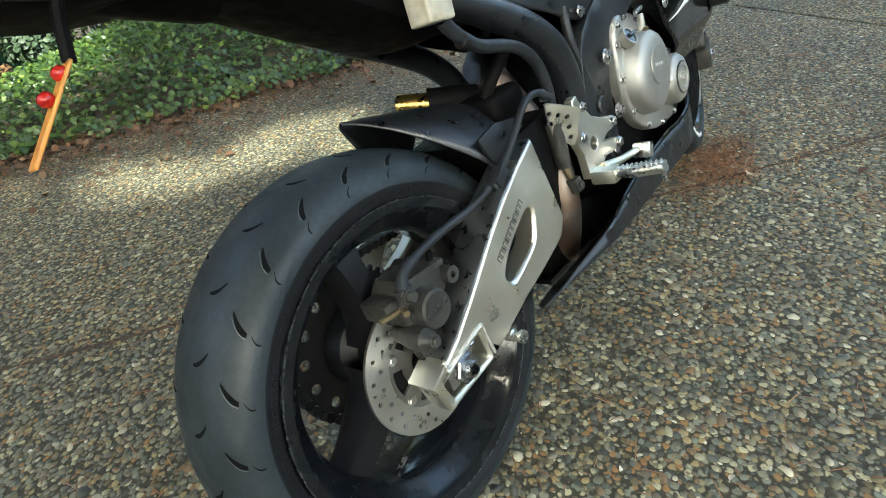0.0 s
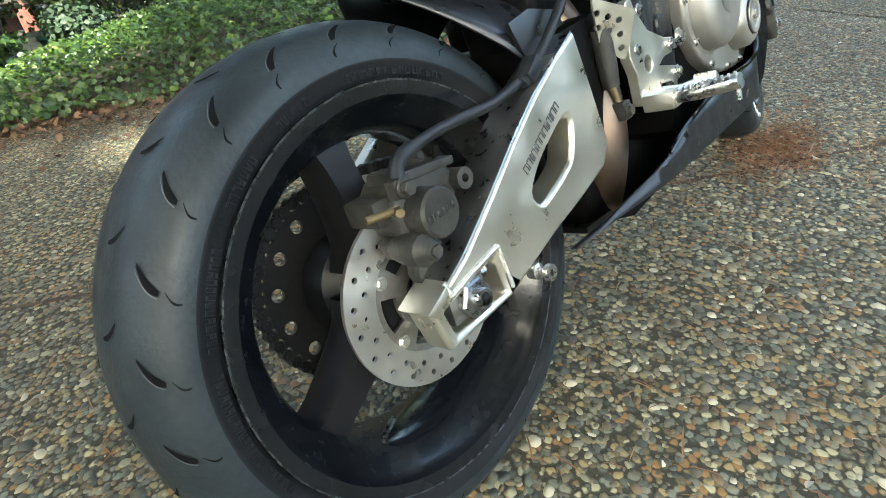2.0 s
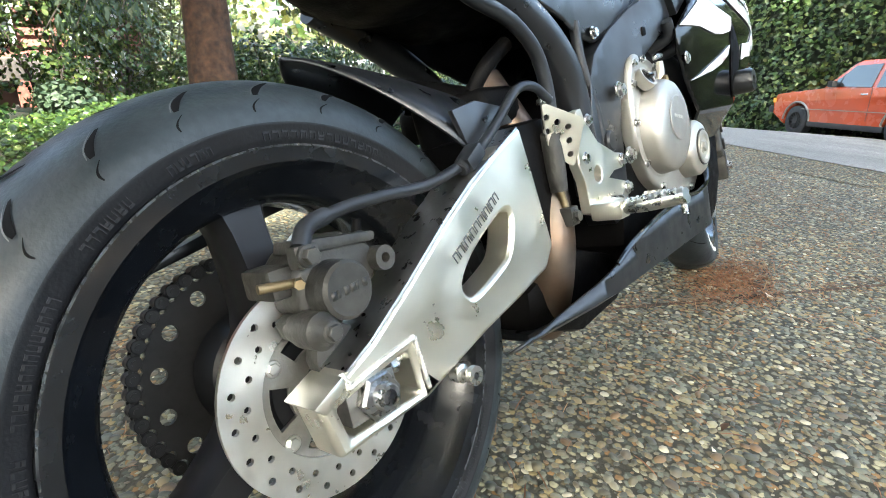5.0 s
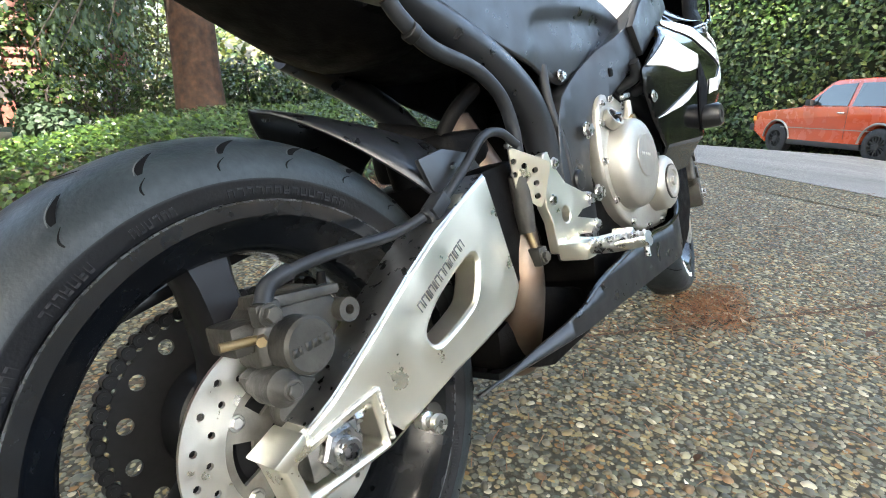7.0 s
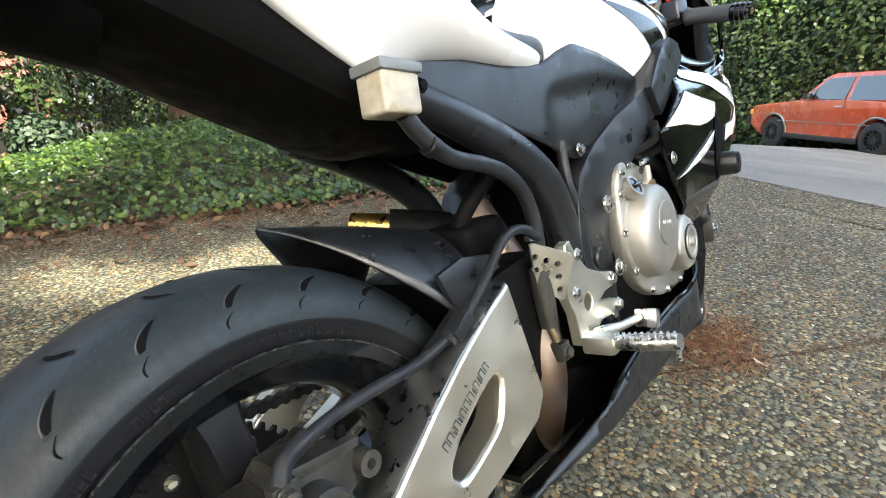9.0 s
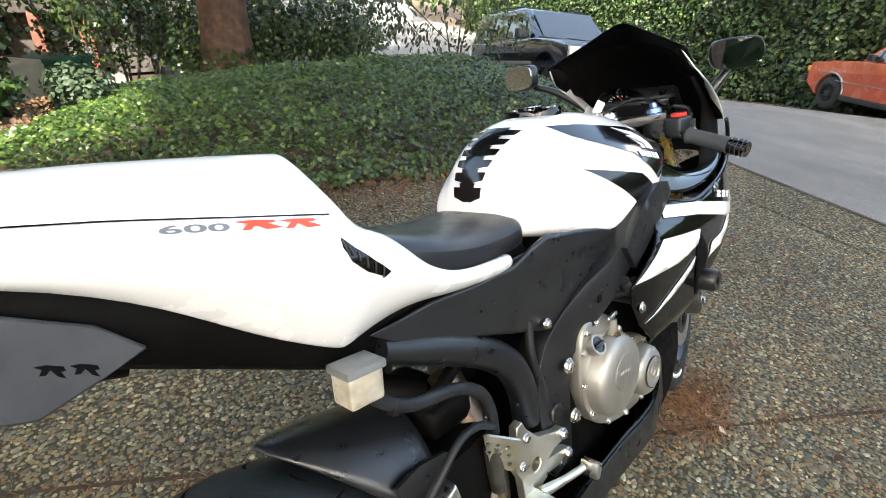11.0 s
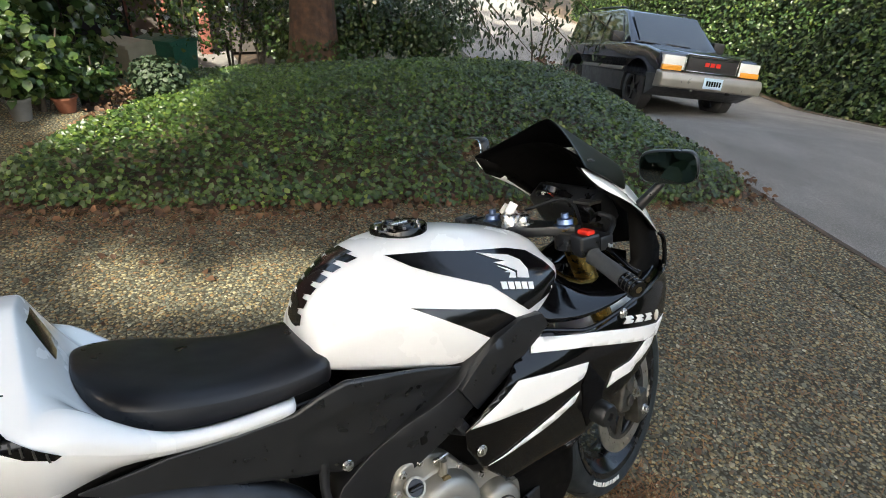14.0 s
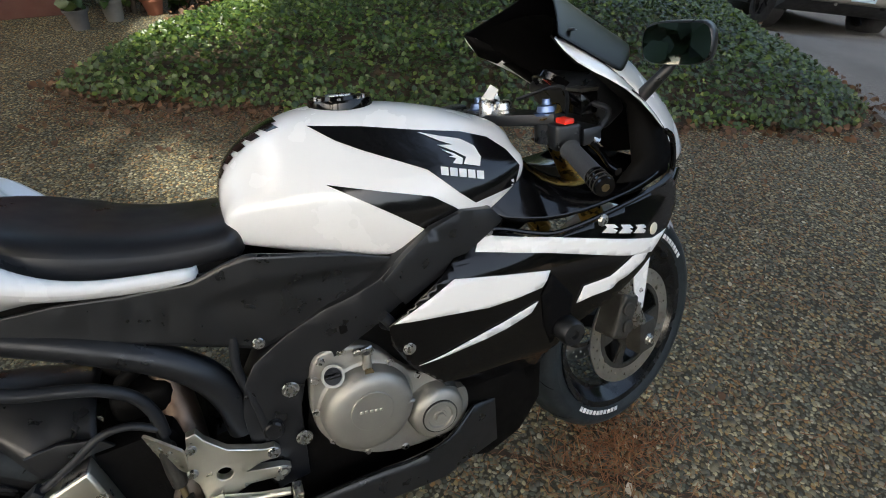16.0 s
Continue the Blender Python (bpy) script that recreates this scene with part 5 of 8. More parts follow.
# fairing
def fairing_depth(x, z):
    y = 0.196
    y -= 0.85 * max(0.0, x - 1.16) ** 2 * (1.0 + 1.2 * max(0, 0.75 - z))
    if x < 1.06:
        y -= 0.55 * max(0.0, z - 0.70) * min(1.0, (1.06 - x) / 0.1)
    y -= 0.60 * max(0.0, 0.49 - z)
    y -= 0.55 * max(0.0, 0.84 - x) ** 1.5
    y += 0.010 * math.sin((z - 0.55) * 16) * (1 if z < 0.75 else 0)
    return -y


side_fairing = [(0.935, 0.757), (0.985, 0.745), (1.03, 0.730), (1.085, 0.722), (1.19, 0.739), (1.30, 0.757), (1.355, 0.772), (1.385, 0.750), (1.385, 0.705), (1.345, 0.655), (1.28, 0.605), (1.225, 0.572), (1.16, 0.545), (1.105, 0.520), (1.07, 0.475), (1.055, 0.40), (1.03, 0.33), (0.96, 0.33),
                (0.905, 0.40), (0.875, 0.42), (0.84, 0.49), (0.785, 0.548), (0.757, 0.60), (0.755, 0.638), (0.80, 0.672), (0.85, 0.705), (0.90, 0.74)]
white_marks = [[(0.936, 0.749), (0.961, 0.744), (1.058, 0.727), (1.168, 0.699), (1.300, 0.664), (1.345, 0.668), (1.300, 0.634), (1.237, 0.647), (1.141, 0.675), (1.045, 0.702), (0.920, 0.728)],
               [(0.764, 0.643), (0.81, 0.668), (0.871, 0.699), (0.956, 0.683), (1.053, 0.667), (1.046, 0.650), (1.036, 0.638), (0.985, 0.631), (0.929, 0.629), (0.838, 0.640)],
               [(0.798, 0.547), (0.850, 0.560), (0.902, 0.574), (0.97, 0.592), (1.028, 0.611), (1.015, 0.590), (0.965, 0.572), (0.922, 0.563)],
               [(1.113, 0.580), (1.127, 0.614), (1.188, 0.618), (1.241, 0.643), (1.30, 0.650), (1.275, 0.622), (1.232, 0.604), (1.209, 0.600), (1.195, 0.588), (1.15, 0.586)]]
for side in (-1, 1):
    flip = (lambda b: b) if side < 0 else mirrored
    fair = part("side_fairing", flip(bent(side_fairing, fairing_depth, 0.012)), M_BLACKGLOSS, bike, "gloss black side fairing with white stripes", solid=0.004)
    for m in white_marks:
        part("white_stripe", flip(bent(m, fairing_depth, 0.012, 0.0030)), M_WHITE, fair, "white painted stripe", solid=0.0012)
    # outlet drawn as a black sheet on the skin, coloured as its inner shade
    opening = [(1.055, 0.66), (1.105, 0.60), (1.10, 0.545), (1.065, 0.50), (1.045, 0.55), (1.035, 0.62)]
    part("duct_opening", flip(bent(opening, fairing_depth, 0.02, 0.002)), M_RECESS, fair, "dark air outlet", solid=0.001)
    edge = [(0.935, -0.166, 0.760), (0.985, -0.172, 0.749), (1.03, -0.180, 0.735), (1.085, -0.190, 0.727), (1.19, -0.194, 0.744), (1.30, -0.179, 0.761), (1.355, -0.163, 0.776)]
    part("edge_trim", flip(tube(edge, 0.004, 8, 6)), M_BLACKGLOSS, fair)
    bob = flip(lathe([(0, -0.14), (0.014, -0.14), (0.016, -0.20), (0.024, -0.202), (0.026, -0.212), (0.026, -0.250), (0.022, -0.256), (0.010, -0.256), (0.009, -0.248), (0, -0.248)], 28, (1.092, 0.026, 0.532)))
    part("crash_bobbin", bob, M_BLACKMATT, bike, "black plastic crash bobbin")
for k, (x, z) in enumerate(((1.166, 0.716), (1.204, 0.706), (1.242, 0.696))):
    part("letter_mark", bent([(x, z - 0.006), (x + 0.030, z - 0.014), (x + 0.036, z - 0.010), (x + 0.026, z - 0.004), (x + 0.038, z - 0.005), (x + 0.030, z + 0.003), (x + 0.006, z + 0.009), (x + 0.012, z + 0.001)], fairing_depth, 0.02, 0.002), M_DECALWHITE, bike, "white slanted letter-like mark", solid=0.0006)
part("paw_sticker", bent(circle2(1.302, 0.682, 0.012, 14), fairing_depth, 0.02, 0.002), mat("cream_sticker", (0.68, 0.62, 0.48), 0.5), bike, "cream round sticker", solid=0.0006)
for x, z in ((0.952, 0.749), (0.784, 0.588), (1.17, 0.732)):
    part("fairing_bolt", bolt_head((x, fairing_depth(x, z) - 0.001, z), 0.0085, 0.005), M_STEEL, bike, "bright fairing bolt")
# inner cockpit panels beside the tank
for side in (-1, 1):
    inner = loft([[(0.945, -0.160, 0.765), (1.03, -0.178, 0.748), (1.10, -0.188, 0.745), (1.20, -0.188, 0.757), (1.30, -0.172, 0.772), (1.365, -0.150, 0.790)],
                  [(0.975, -0.140, 0.835), (1.04, -0.138, 0.815), (1.10, -0.140, 0.790), (1.20, -0.136, 0.775), (1.29, -0.120, 0.775), (1.35, -0.100, 0.780)],
                  [(1.000, -0.118, 0.860), (1.05, -0.104, 0.860), (1.09, -0.095, 0.825), (1.17, -0.070, 0.775), (1.26, -0.050, 0.760), (1.33, -0.030, 0.750)]], caps=False, closed=False)
    part("inner_panel", inner if side < 0 else mirrored(inner), M_BLACKGLOSS, bike, "gloss black inner fairing panel", solid=0.003, subdiv=1)
# nose: shell between the two cheeks, from the windscreen down to the front
UPPER = [(1.100, 0.150, 1.050), (1.163, 0.152, 1.020), (1.235, 0.151, 0.974), (1.300, 0.148, 0.920), (1.352, 0.143, 0.868), (1.392, 0.128, 0.815), (1.42, 0.105, 0.765)]
LOWER = [(1.086, 0.168, 1.048), (1.122, 0.177, 1.003), (1.185, 0.180, 0.977), (1.262, 0.178, 0.934), (1.325, 0.174, 0.866)]


def nose_ring(p, bulge, rise):
    """A rib across the nose from cheek to cheek."""
    return [(p[0] + bulge * (1 - u * u), ty * (1 - u * u) + u * p[1], p[2] + rise * (1 - abs(u) ** 2.5)) for u in (k / 8 - 1 for k in range(17))]


nose = part("nose_fairing", loft([nose_ring(p, 0.09 + 0.008 * k, 0.040 - 0.006 * k) for k, p in enumerate(UPPER[1:])], caps=False, closed=False), M_WHITE, bike, "white nose fairing", solid=0.004, subdiv=1)
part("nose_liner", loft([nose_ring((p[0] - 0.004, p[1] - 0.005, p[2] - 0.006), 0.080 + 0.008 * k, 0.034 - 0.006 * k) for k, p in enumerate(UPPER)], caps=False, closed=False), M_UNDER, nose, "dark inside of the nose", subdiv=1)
for side in (-1, 1):
    cheek = loft([[(x, -y, z) for x, y, z in UPPER[:5]], [((a[0] + b[0]) / 2 - 0.004, -(a[1] + b[1]) / 2 - 0.004, (a[2] + b[2]) / 2) for a, b in zip(UPPER, LOWER)], [(x, -y, z) for x, y, z in LOWER]], caps=False, closed=False)
    part("nose_cheek", cheek if side < 0 else mirrored(cheek), M_WHITE, nose, "white cheek below the windscreen", solid=0.004, subdiv=1)
    liner = loft([[(x - 0.002, -y + 0.007, z - 0.004) for x, y, z in UPPER[:5]], [(x, -y + 0.007, z + 0.002) for x, y, z in LOWER]], caps=False, closed=False)
    part("cheek_liner", liner if side < 0 else mirrored(liner), M_UNDER, nose, "dark inside of the cheek", solid=0.001)
    lower = loft([[(1.36, -0.160, 0.782), (1.405, -0.140, 0.775), (1.45, -0.10, 0.755), (1.48, -0.03, 0.745)], [(1.37, -0.155, 0.70), (1.415, -0.12, 0.69), (1.45, -0.08, 0.68), (1.47, -0.02, 0.675)], [(1.33, -0.150, 0.64), (1.38, -0.11, 0.64), (1.41, -0.07, 0.64), (1.42, -0.02, 0.64)]], caps=False, closed=False)
    part("nose_lower", lower if side < 0 else mirrored(lower), M_BLACKGLOSS, nose, "gloss black lower nose", solid=0.004)
    frame_rim = [(1.325, -0.174, 0.866), (1.345, -0.170, 0.850), (1.357, -0.167, 0.812), (1.357, -0.165, 0.780), (1.335, -0.170, 0.766), (1.28, -0.182, 0.757)]
    part("cockpit_rim", tube(frame_rim if side < 0 else [(a, -b, c) for a, b, c in frame_rim], 0.005, 8, 6), M_BLACKGLOSS, nose)
    cw = loft([[(1.20, -0.150, 0.742), (1.29, -0.160, 0.757), (1.36, -0.150, 0.775)], [(1.30, -0.12, 0.80), (1.345, -0.135, 0.81), (1.385, -0.135, 0.815)], [(1.26, -0.14, 0.92), (1.31, -0.148, 0.905), (1.345, -0.147, 0.868)], [(1.17, -0.15, 0.985), (1.20, -0.155, 0.985), (1.24, -0.15, 0.968)]], caps=False, closed=False)
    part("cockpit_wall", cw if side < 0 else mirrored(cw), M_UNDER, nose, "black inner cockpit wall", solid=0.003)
# double-bubble dark windscreen
screen_glass = mat("dark_tinted_screen", (0.003, 0.003, 0.0035), 0.3, spec=0.06)


def screen_rib(t):
    """From the rear lip (0) down to the nose (1)."""
    out = []
    for k in range(21):
        u = k / 20 * 2 - 1
        a = abs(u)
        f = 1 - a ** (1.35 + 0.8 * t)
        x = 1.088 + 0.150 * t + (0.100 + 0.022 * t) * f
        z = 1.049 - 0.074 * t + (0.076 - 0.034 * t) * f + 0.006 * math.cos(u * math.pi * 1.5) * (1 - t) * (1 - a)
        out.append((x, ty * f + u * (0.176 - 0.024 * t), z))
    return out


screen = part("windscreen", loft([screen_rib(t) for t in (0, 0.08, 0.2, 0.35, 0.5, 0.68, 0.85, 1.0)], caps=False, closed=False), screen_glass, bike, "dark tinted double-bubble windscreen", solid=0.003, subdiv=1)
for side in (-1, 1):
    part("screen_bolt", bolt_head((1.135, ty * 0.2 + side * 0.150, 1.052), 0.006, 0.004, "Z", 1), M_BLACKMATT, screen)
# instruments
dash = part("instrument_panel", rounded(moved(box(-0.035, 0.03, -0.105, 0.105, -0.045, 0.05), Matrix.Translation((1.265, ty, 0.915)) @ pose(0, 0, 0, 0, -35, 0)), 0.018, 3), M_BLACKMATT, bike, "black instrument cluster")
dial = part("dial", lathe([(0, 0.0), (0.046, 0.0), (0.050, 0.006), (0.055, 0.004), (0.055, -0.01), (0, -0.01)], 36, (0, 0, 0), "X"), M_BLACKGLOSS, dash, "round rev counter dial with white ticks")
dial.matrix_local = Matrix.Translation((1.232, ty + 0.02, 0.935)) @ pose(0, 0, 0, 0, 52, 180)
for k in range(13):
    a = math.radians(-30 + 18 * k)
    tick = part("dial_tick", box(0.0005, 0.0015, -0.0012, 0.0012, 0.034, 0.042), M_DECALWHITE, dial)
    tick.matrix_local = pose(0, 0, 0, math.degrees(a) - 90, 0, 0)
part("needle", box(0.001, 0.002, -0.001, 0.001, -0.008, 0.036), M_RED, dial)
# triple clamp, bars and controls
clamp = steered("top_clamp", rounded(prism([(HEAD.x - 0.035, ty - 0.045), (HEAD.x - 0.045, ty), (HEAD.x - 0.035, ty + 0.045), (HEAD.x + 0.0, ty + 0.135), (HEAD.x + 0.035, ty + 0.13), (HEAD.x + 0.035, ty + 0.06), (HEAD.x + 0.03, ty), (HEAD.x + 0.035, ty - 0.06), (HEAD.x + 0.035, ty - 0.13), (HEAD.x, ty - 0.135)], HEAD.z - 0.012, HEAD.z + 0.010, "Z"), 0.005), M_BLACKMATT, bike, "black top fork clamp")
steered("stem_nut", lathe([(0, 0.026), (0.014, 0.026), (0.018, 0.022), (0.019, 0.010), (0.026, 0.009), (0.026, 0.0), (0, 0.0)], 24, HEAD + Vector((-0.008, 0, 0.006)), "Z"), M_STEEL, clamp, "bright steering stem nut")
lock = steered("ignition_lock", lathe([(0, 0.03), (0.016, 0.03), (0.019, 0.026), (0.02, 0.0), (0, 0.0)], 24, HEAD + Vector((-0.024, 0.022, 0.006)), "Z"), M_STEEL, clamp, "ignition lock")
key = steered("key", rounded(moved(box(-0.003, 0.003, -0.010, 0.010, 0.0, 0.028), Matrix.Translation(HEAD + Vector((-0.024, 0.024, 0.036))) @ pose(0, 0, 0, 35, 0, 30)), 0.003), M_DECALWHITE, lock, "pale key with tags hanging from it")
for a, c in ((70, 0.02), (110, 0.034), (40, 0.045)):
    steered("key_tag", rounded(moved(box(-0.0015, 0.0015, -0.009, 0.009, 0.0, 0.026), Matrix.Translation(HEAD + Vector((-0.010, 0.030 + c * 0.5, 0.030))) @ pose(0, 0, 0, a, 20, c * 900)), 0.001, 1), M_ALUBRIGHT, key)
BARS = {-1: (Vector((1.140, -0.085, 0.880)), Vector((1.104, -0.272, 0.832))), 1: (Vector((1.085, 0.135, 0.885)), Vector((0.985, 0.305, 0.838)))}
for side in (-1, 1):
    root, tip = BARS[side]
    d = tip - root
    ahead = Vector((0.95, 0.30, 0.0)) if side < 0 else Vector((0.90, 0.42, 0.0))
    bar = part("handlebar", tube([root, tip], 0.011, 16, 1), M_FRAME, bike, "black clip-on handlebar")
    part("bar_clamp", lathe([(0.026, -0.018), (0.034, -0.018), (0.034, 0.018), (0.026, 0.018), (0.026, -0.018)], 28, root, "Z"), M_FRAME, bar)
    g0, g1 = root + d * 0.40, root + d * 0.88
    part("grip", tube([g0, g0 + d * 0.04, g0 + d * 0.05, g1 - d * 0.02, g1], [0.019, 0.0165, 0.0165, 0.0168, 0.018], 20, 1), mat("grip_rubber", (0.05, 0.053, 0.056), 0.7, bump=0.4, bump_scale=700), bar, "grey-black ribbed rubber grip")
    end = part("bar_end", tube([g1, g1 + d * 0.03, g1 + d * 0.19], [0.0165, 0.018, 0.0165], 20, 1), M_BLACKGLOSS, bar, "gloss black bar end weight")
    for f in (0.05, 0.10, 0.15):
        c = g1 + d * f
        part("bar_end_ring", tube([c, c + d * 0.006], 0.0186, 20, 1), M_CALIPER, end)
    part("bar_end_bolt", tube([g1 + d * 0.19, g1 + d * 0.20], 0.007, 6, 1), M_BRASS, end)
    sw = part("switch_box", rounded(moved(box(-0.024, 0.024, -0.020, 0.020, -0.022, 0.024), Matrix.Translation(root + d * 0.26 + Vector((0, 0, 0.012))) @ pose(0, 0, 0, 0, 0, side * 10)), 0.007, 3), M_BLACKMATT, bar, "black handlebar switch box")
    if side < 0:
        part("kill_switch", rounded(moved(box(-0.010, 0.010, -0.015, 0.015, 0.0, 0.010), Matrix.Translation(root + d * 0.28 + Vector((0.0, 0, 0.036)))), 0.003), M_RED, sw, "red engine stop switch")
        part("brake_master", rounded(moved(box(-0.018, 0.022, -0.035, 0.035, -0.016, 0.016), Matrix.Translation(root + d * 0.24 + ahead * 0.05 + Vector((0, 0, 0.006)))), 0.006), M_BLACKMATT, bar, "black front brake master cylinder")
        c = root + d * 0.02 + ahead * 0.085 + Vector((0, 0, 0.040))
        res = part("front_reservoir", rounded(moved(box(-0.02, 0.02, -0.024, 0.024, -0.02, 0.022), Matrix.Translation(c)), 0.006), M_BLACKGLOSS, bar, "black front brake fluid reservoir")
        part("reservoir_lid", rounded(moved(box(-0.021, 0.021, -0.025, 0.025, 0.022, 0.029), Matrix.Translation(c)), 0.003), M_CALIPER, res)
        part("reservoir_hose", tube([c + Vector((0.01, -0.02, 0)), c + Vector((0.02, -0.055, -0.015)), root + d * 0.36 + ahead * 0.06], 0.006, 10, 6), M_HOSE, bar)
        part("throttle_cable", tube([root + d * 0.2 + Vector((0.01, 0, 0.02)), HEAD + Vector((0.11, -0.03, 0.045)), HEAD + Vector((0.06, 0.06, 0.02))], 0.004, 8, 8), M_HOSE, bar)
    lv = part("brake_lever" if side < 0 else "clutch_lever", tube([root + d * 0.30 + ahead * 0.06, root + d * 0.55 + ahead * 0.062, root + d * 0.82 + ahead * 0.052, root + d * 0.95 + ahead * 0.056], [0.007, 0.0062, 0.0055, 0.007], 12, 6), M_BLACKGLOSS, bar, "black short hand lever")
    part("lever_adjuster", tube([root + d * 0.36 + ahead * 0.064, root + d * 0.46 + ahead * 0.072 + Vector((0, 0, 0.012))], [0.009, 0.011, 0.008], 12, 4), M_STEEL, lv, "bright lever adjuster")
# mirrors
for side, c in ((-1, Vector((1.300, -0.205, 1.018))), (1, Vector((1.240, 0.372, 1.038)))):
    base = Vector((1.290, ty + side * 0.16, 0.925))
    arm = part("mirror", tube([base, base.lerp(c, 0.5) + Vector((0.02, 0, 0)), c + Vector((0.03, -side * 0.03, -0.03))], [0.013, 0.010, 0.009], 12, 6), M_BLACKMATT, bike, "black stalked rear-view mirror")
    q = Matrix.Translation(c) @ Matrix.Rotation(radians(28 if side < 0 else -8), 4, "Z") @ Matrix.Rotation(radians(-1), 4, "Y")
    oval = curve2([(-0.058, -0.018), (-0.052, 0.026), (-0.012, 0.034), (0.040, 0.033), (0.056, 0.016), (0.052, -0.022), (0.022, -0.034), (-0.038, -0.034)], 4)
    if side > 0:
        oval = [(-a, b) for a, b in reversed(oval)]
    shell = moved(rounded(prism(oval, -0.004, 0.026, "X"), 0.010, 3), q)
    part("mirror_shell", shell, M_BLACKMATT, arm)
    glass = moved(prism([(a * 0.93, b * 0.92) for a, b in oval], -0.0065, -0.003, "X"), q)
    part("mirror_glass", glass, M_MIRROR, arm, "mirror glass")

# belly pan
def belly_depth(x, z):
    return -(0.192 - 1.9 * max(0, 0.272 - z) - 0.14 * max(0, 0.40 - x) - 0.30 * max(0, x - 0.82))


belly = [(0.190, 0.268), (0.215, 0.252), (0.30, 0.236), (0.45, 0.226), (0.65, 0.222), (0.88, 0.226), (1.00, 0.25), (1.045, 0.33), (1.0, 0.37), (0.905, 0.396), (0.84, 0.360), (0.77, 0.348), (0.70, 0.350), (0.62, 0.348), (0.54, 0.340), (0.46, 0.328), (0.41, 0.312), (0.36, 0.300), (0.27, 0.286)]
for side in (-1, 1):
    bm = bent(belly, belly_depth, 0.025)
    pan = part("belly_pan", bm if side < 0 else mirrored(bm), M_BLACKMATT, bike, "black plastic belly pan", solid=0.004)
    lip = tube([(0.41, -0.190, 0.312), (0.46, -0.192, 0.328), (0.54, -0.192, 0.341), (0.62, -0.192, 0.349), (0.70, -0.192, 0.351), (0.77, -0.192, 0.349), (0.84, -0.188, 0.361), (0.905, -0.168, 0.397)], 0.004, 8, 6)
    part("pan_lip", lip if side < 0 else mirrored(lip), M_BLACKGLOSS, pan)
part("pan_bolt", bolt_head((0.470, -0.192, 0.322), 0.007, 0.004), M_BLACKMATT, bike)
part("lower_front_cover", rounded(prism([(0.84, 0.27), (0.86, 0.47), (1.075, 0.47), (1.07, 0.34), (1.02, 0.27), (0.94, 0.235)], -0.150, 0.150), 0.02, 2), M_UNDER, bike, "dark cover between fairing and belly pan")
part("pan_floor", prism([(0.30, 0.234), (0.45, 0.224), (0.65, 0.220), (0.88, 0.224), (1.0, 0.250), (0.98, 0.260), (0.88, 0.234), (0.65, 0.230), (0.45, 0.234), (0.30, 0.244)], -0.10, 0.10), M_BLACKMATT, bike)
part("centre_box", rounded(prism([(0.31, 0.24), (0.32, 0.30), (0.45, 0.33), (0.60, 0.28), (0.60, 0.20), (0.45, 0.19)], -0.10, 0.10), 0.02), M_UNDER, bike, "dark exhaust box under the engine")

# ---------------------------------------------------------------- ground
# The driveway is level; beyond the edge joint the lane falls away from it.
LANE = Vector((0.38, 0.925)).normalized()          # along the lane
ACROSS = Vector((0.925, -0.38)).normalized()       # from the driveway towards the hedge
JOINT = 3.48                          # the driveway's edge, along ACROSS
FAR = 11.0                             # the lane's far edge


def fall(x, y):
    d = ACROSS.x * x + ACROSS.y * y
    l = LANE.x * x + LANE.y * y
    s = max(0.0, min(1.0, (d - 2.3) / 2.0))
    far_side = 1 - 0.45 * max(0.0, min(1.0, (d - 5.0) / 3.0))
    return -0.098 * max(0.0, min(d, FAR + 1) - JOINT) - 0.25 * far_side * s * s * (3 - 2 * s) * max(0.0, min(l, 10.0) - 4.4) - (0.012 if d > JOINT else 0)


BED = [(-0.18, 3.02), (0.08, 2.76), (0.45, 2.58), (0.85, 2.38), (1.40, 2.14), (2.05, 1.88), (2.65, 1.62), (3.20, 1.32), (3.70, 1.10), (4.10, 1.10), (4.34, 1.5), (4.84, 2.75), (5.34, 4.0), (5.95, 5.6), (5.4, 6.5), (4.2, 7.3), (2.4, 8.2), (1.5, 8.0), (1.15, 7.0), (0.92, 5.6), (0.72, 4.6), (0.34, 3.8), (-0.04, 3.25)]
BEDV = [Vector(p) for p in BED]


def bed_in(x, y):
    """Metres inside the planted bed (negative outside)."""
    p = Vector((x, y))
    best, inside = 1e9, False
    for a, b in zip(BEDV, BEDV[1:] + BEDV[:1]):
        ab = b - a
        t = max(0, min(1, (p - a).dot(ab) / ab.length_squared))
        best = min(best, (p - a - ab * t).length)
        if (a.y > y) != (b.y > y) and x < (b.x - a.x) * (y - a.y) / (b.y - a.y) + a.x:
            inside = not inside
    return best if inside else -best


def mound(x, y):
    d = bed_in(x, y)
    if d <= 0:
        return min(0.0, -0.18 * (y - 3.9))
    return 0.20 * (1 - math.exp(-d * 1.1)) - 0.19 * max(0.0, y - 3.7) + 0.04 * noise.noise((x * 0.9, y * 0.9, 3.0)) * min(1, d)


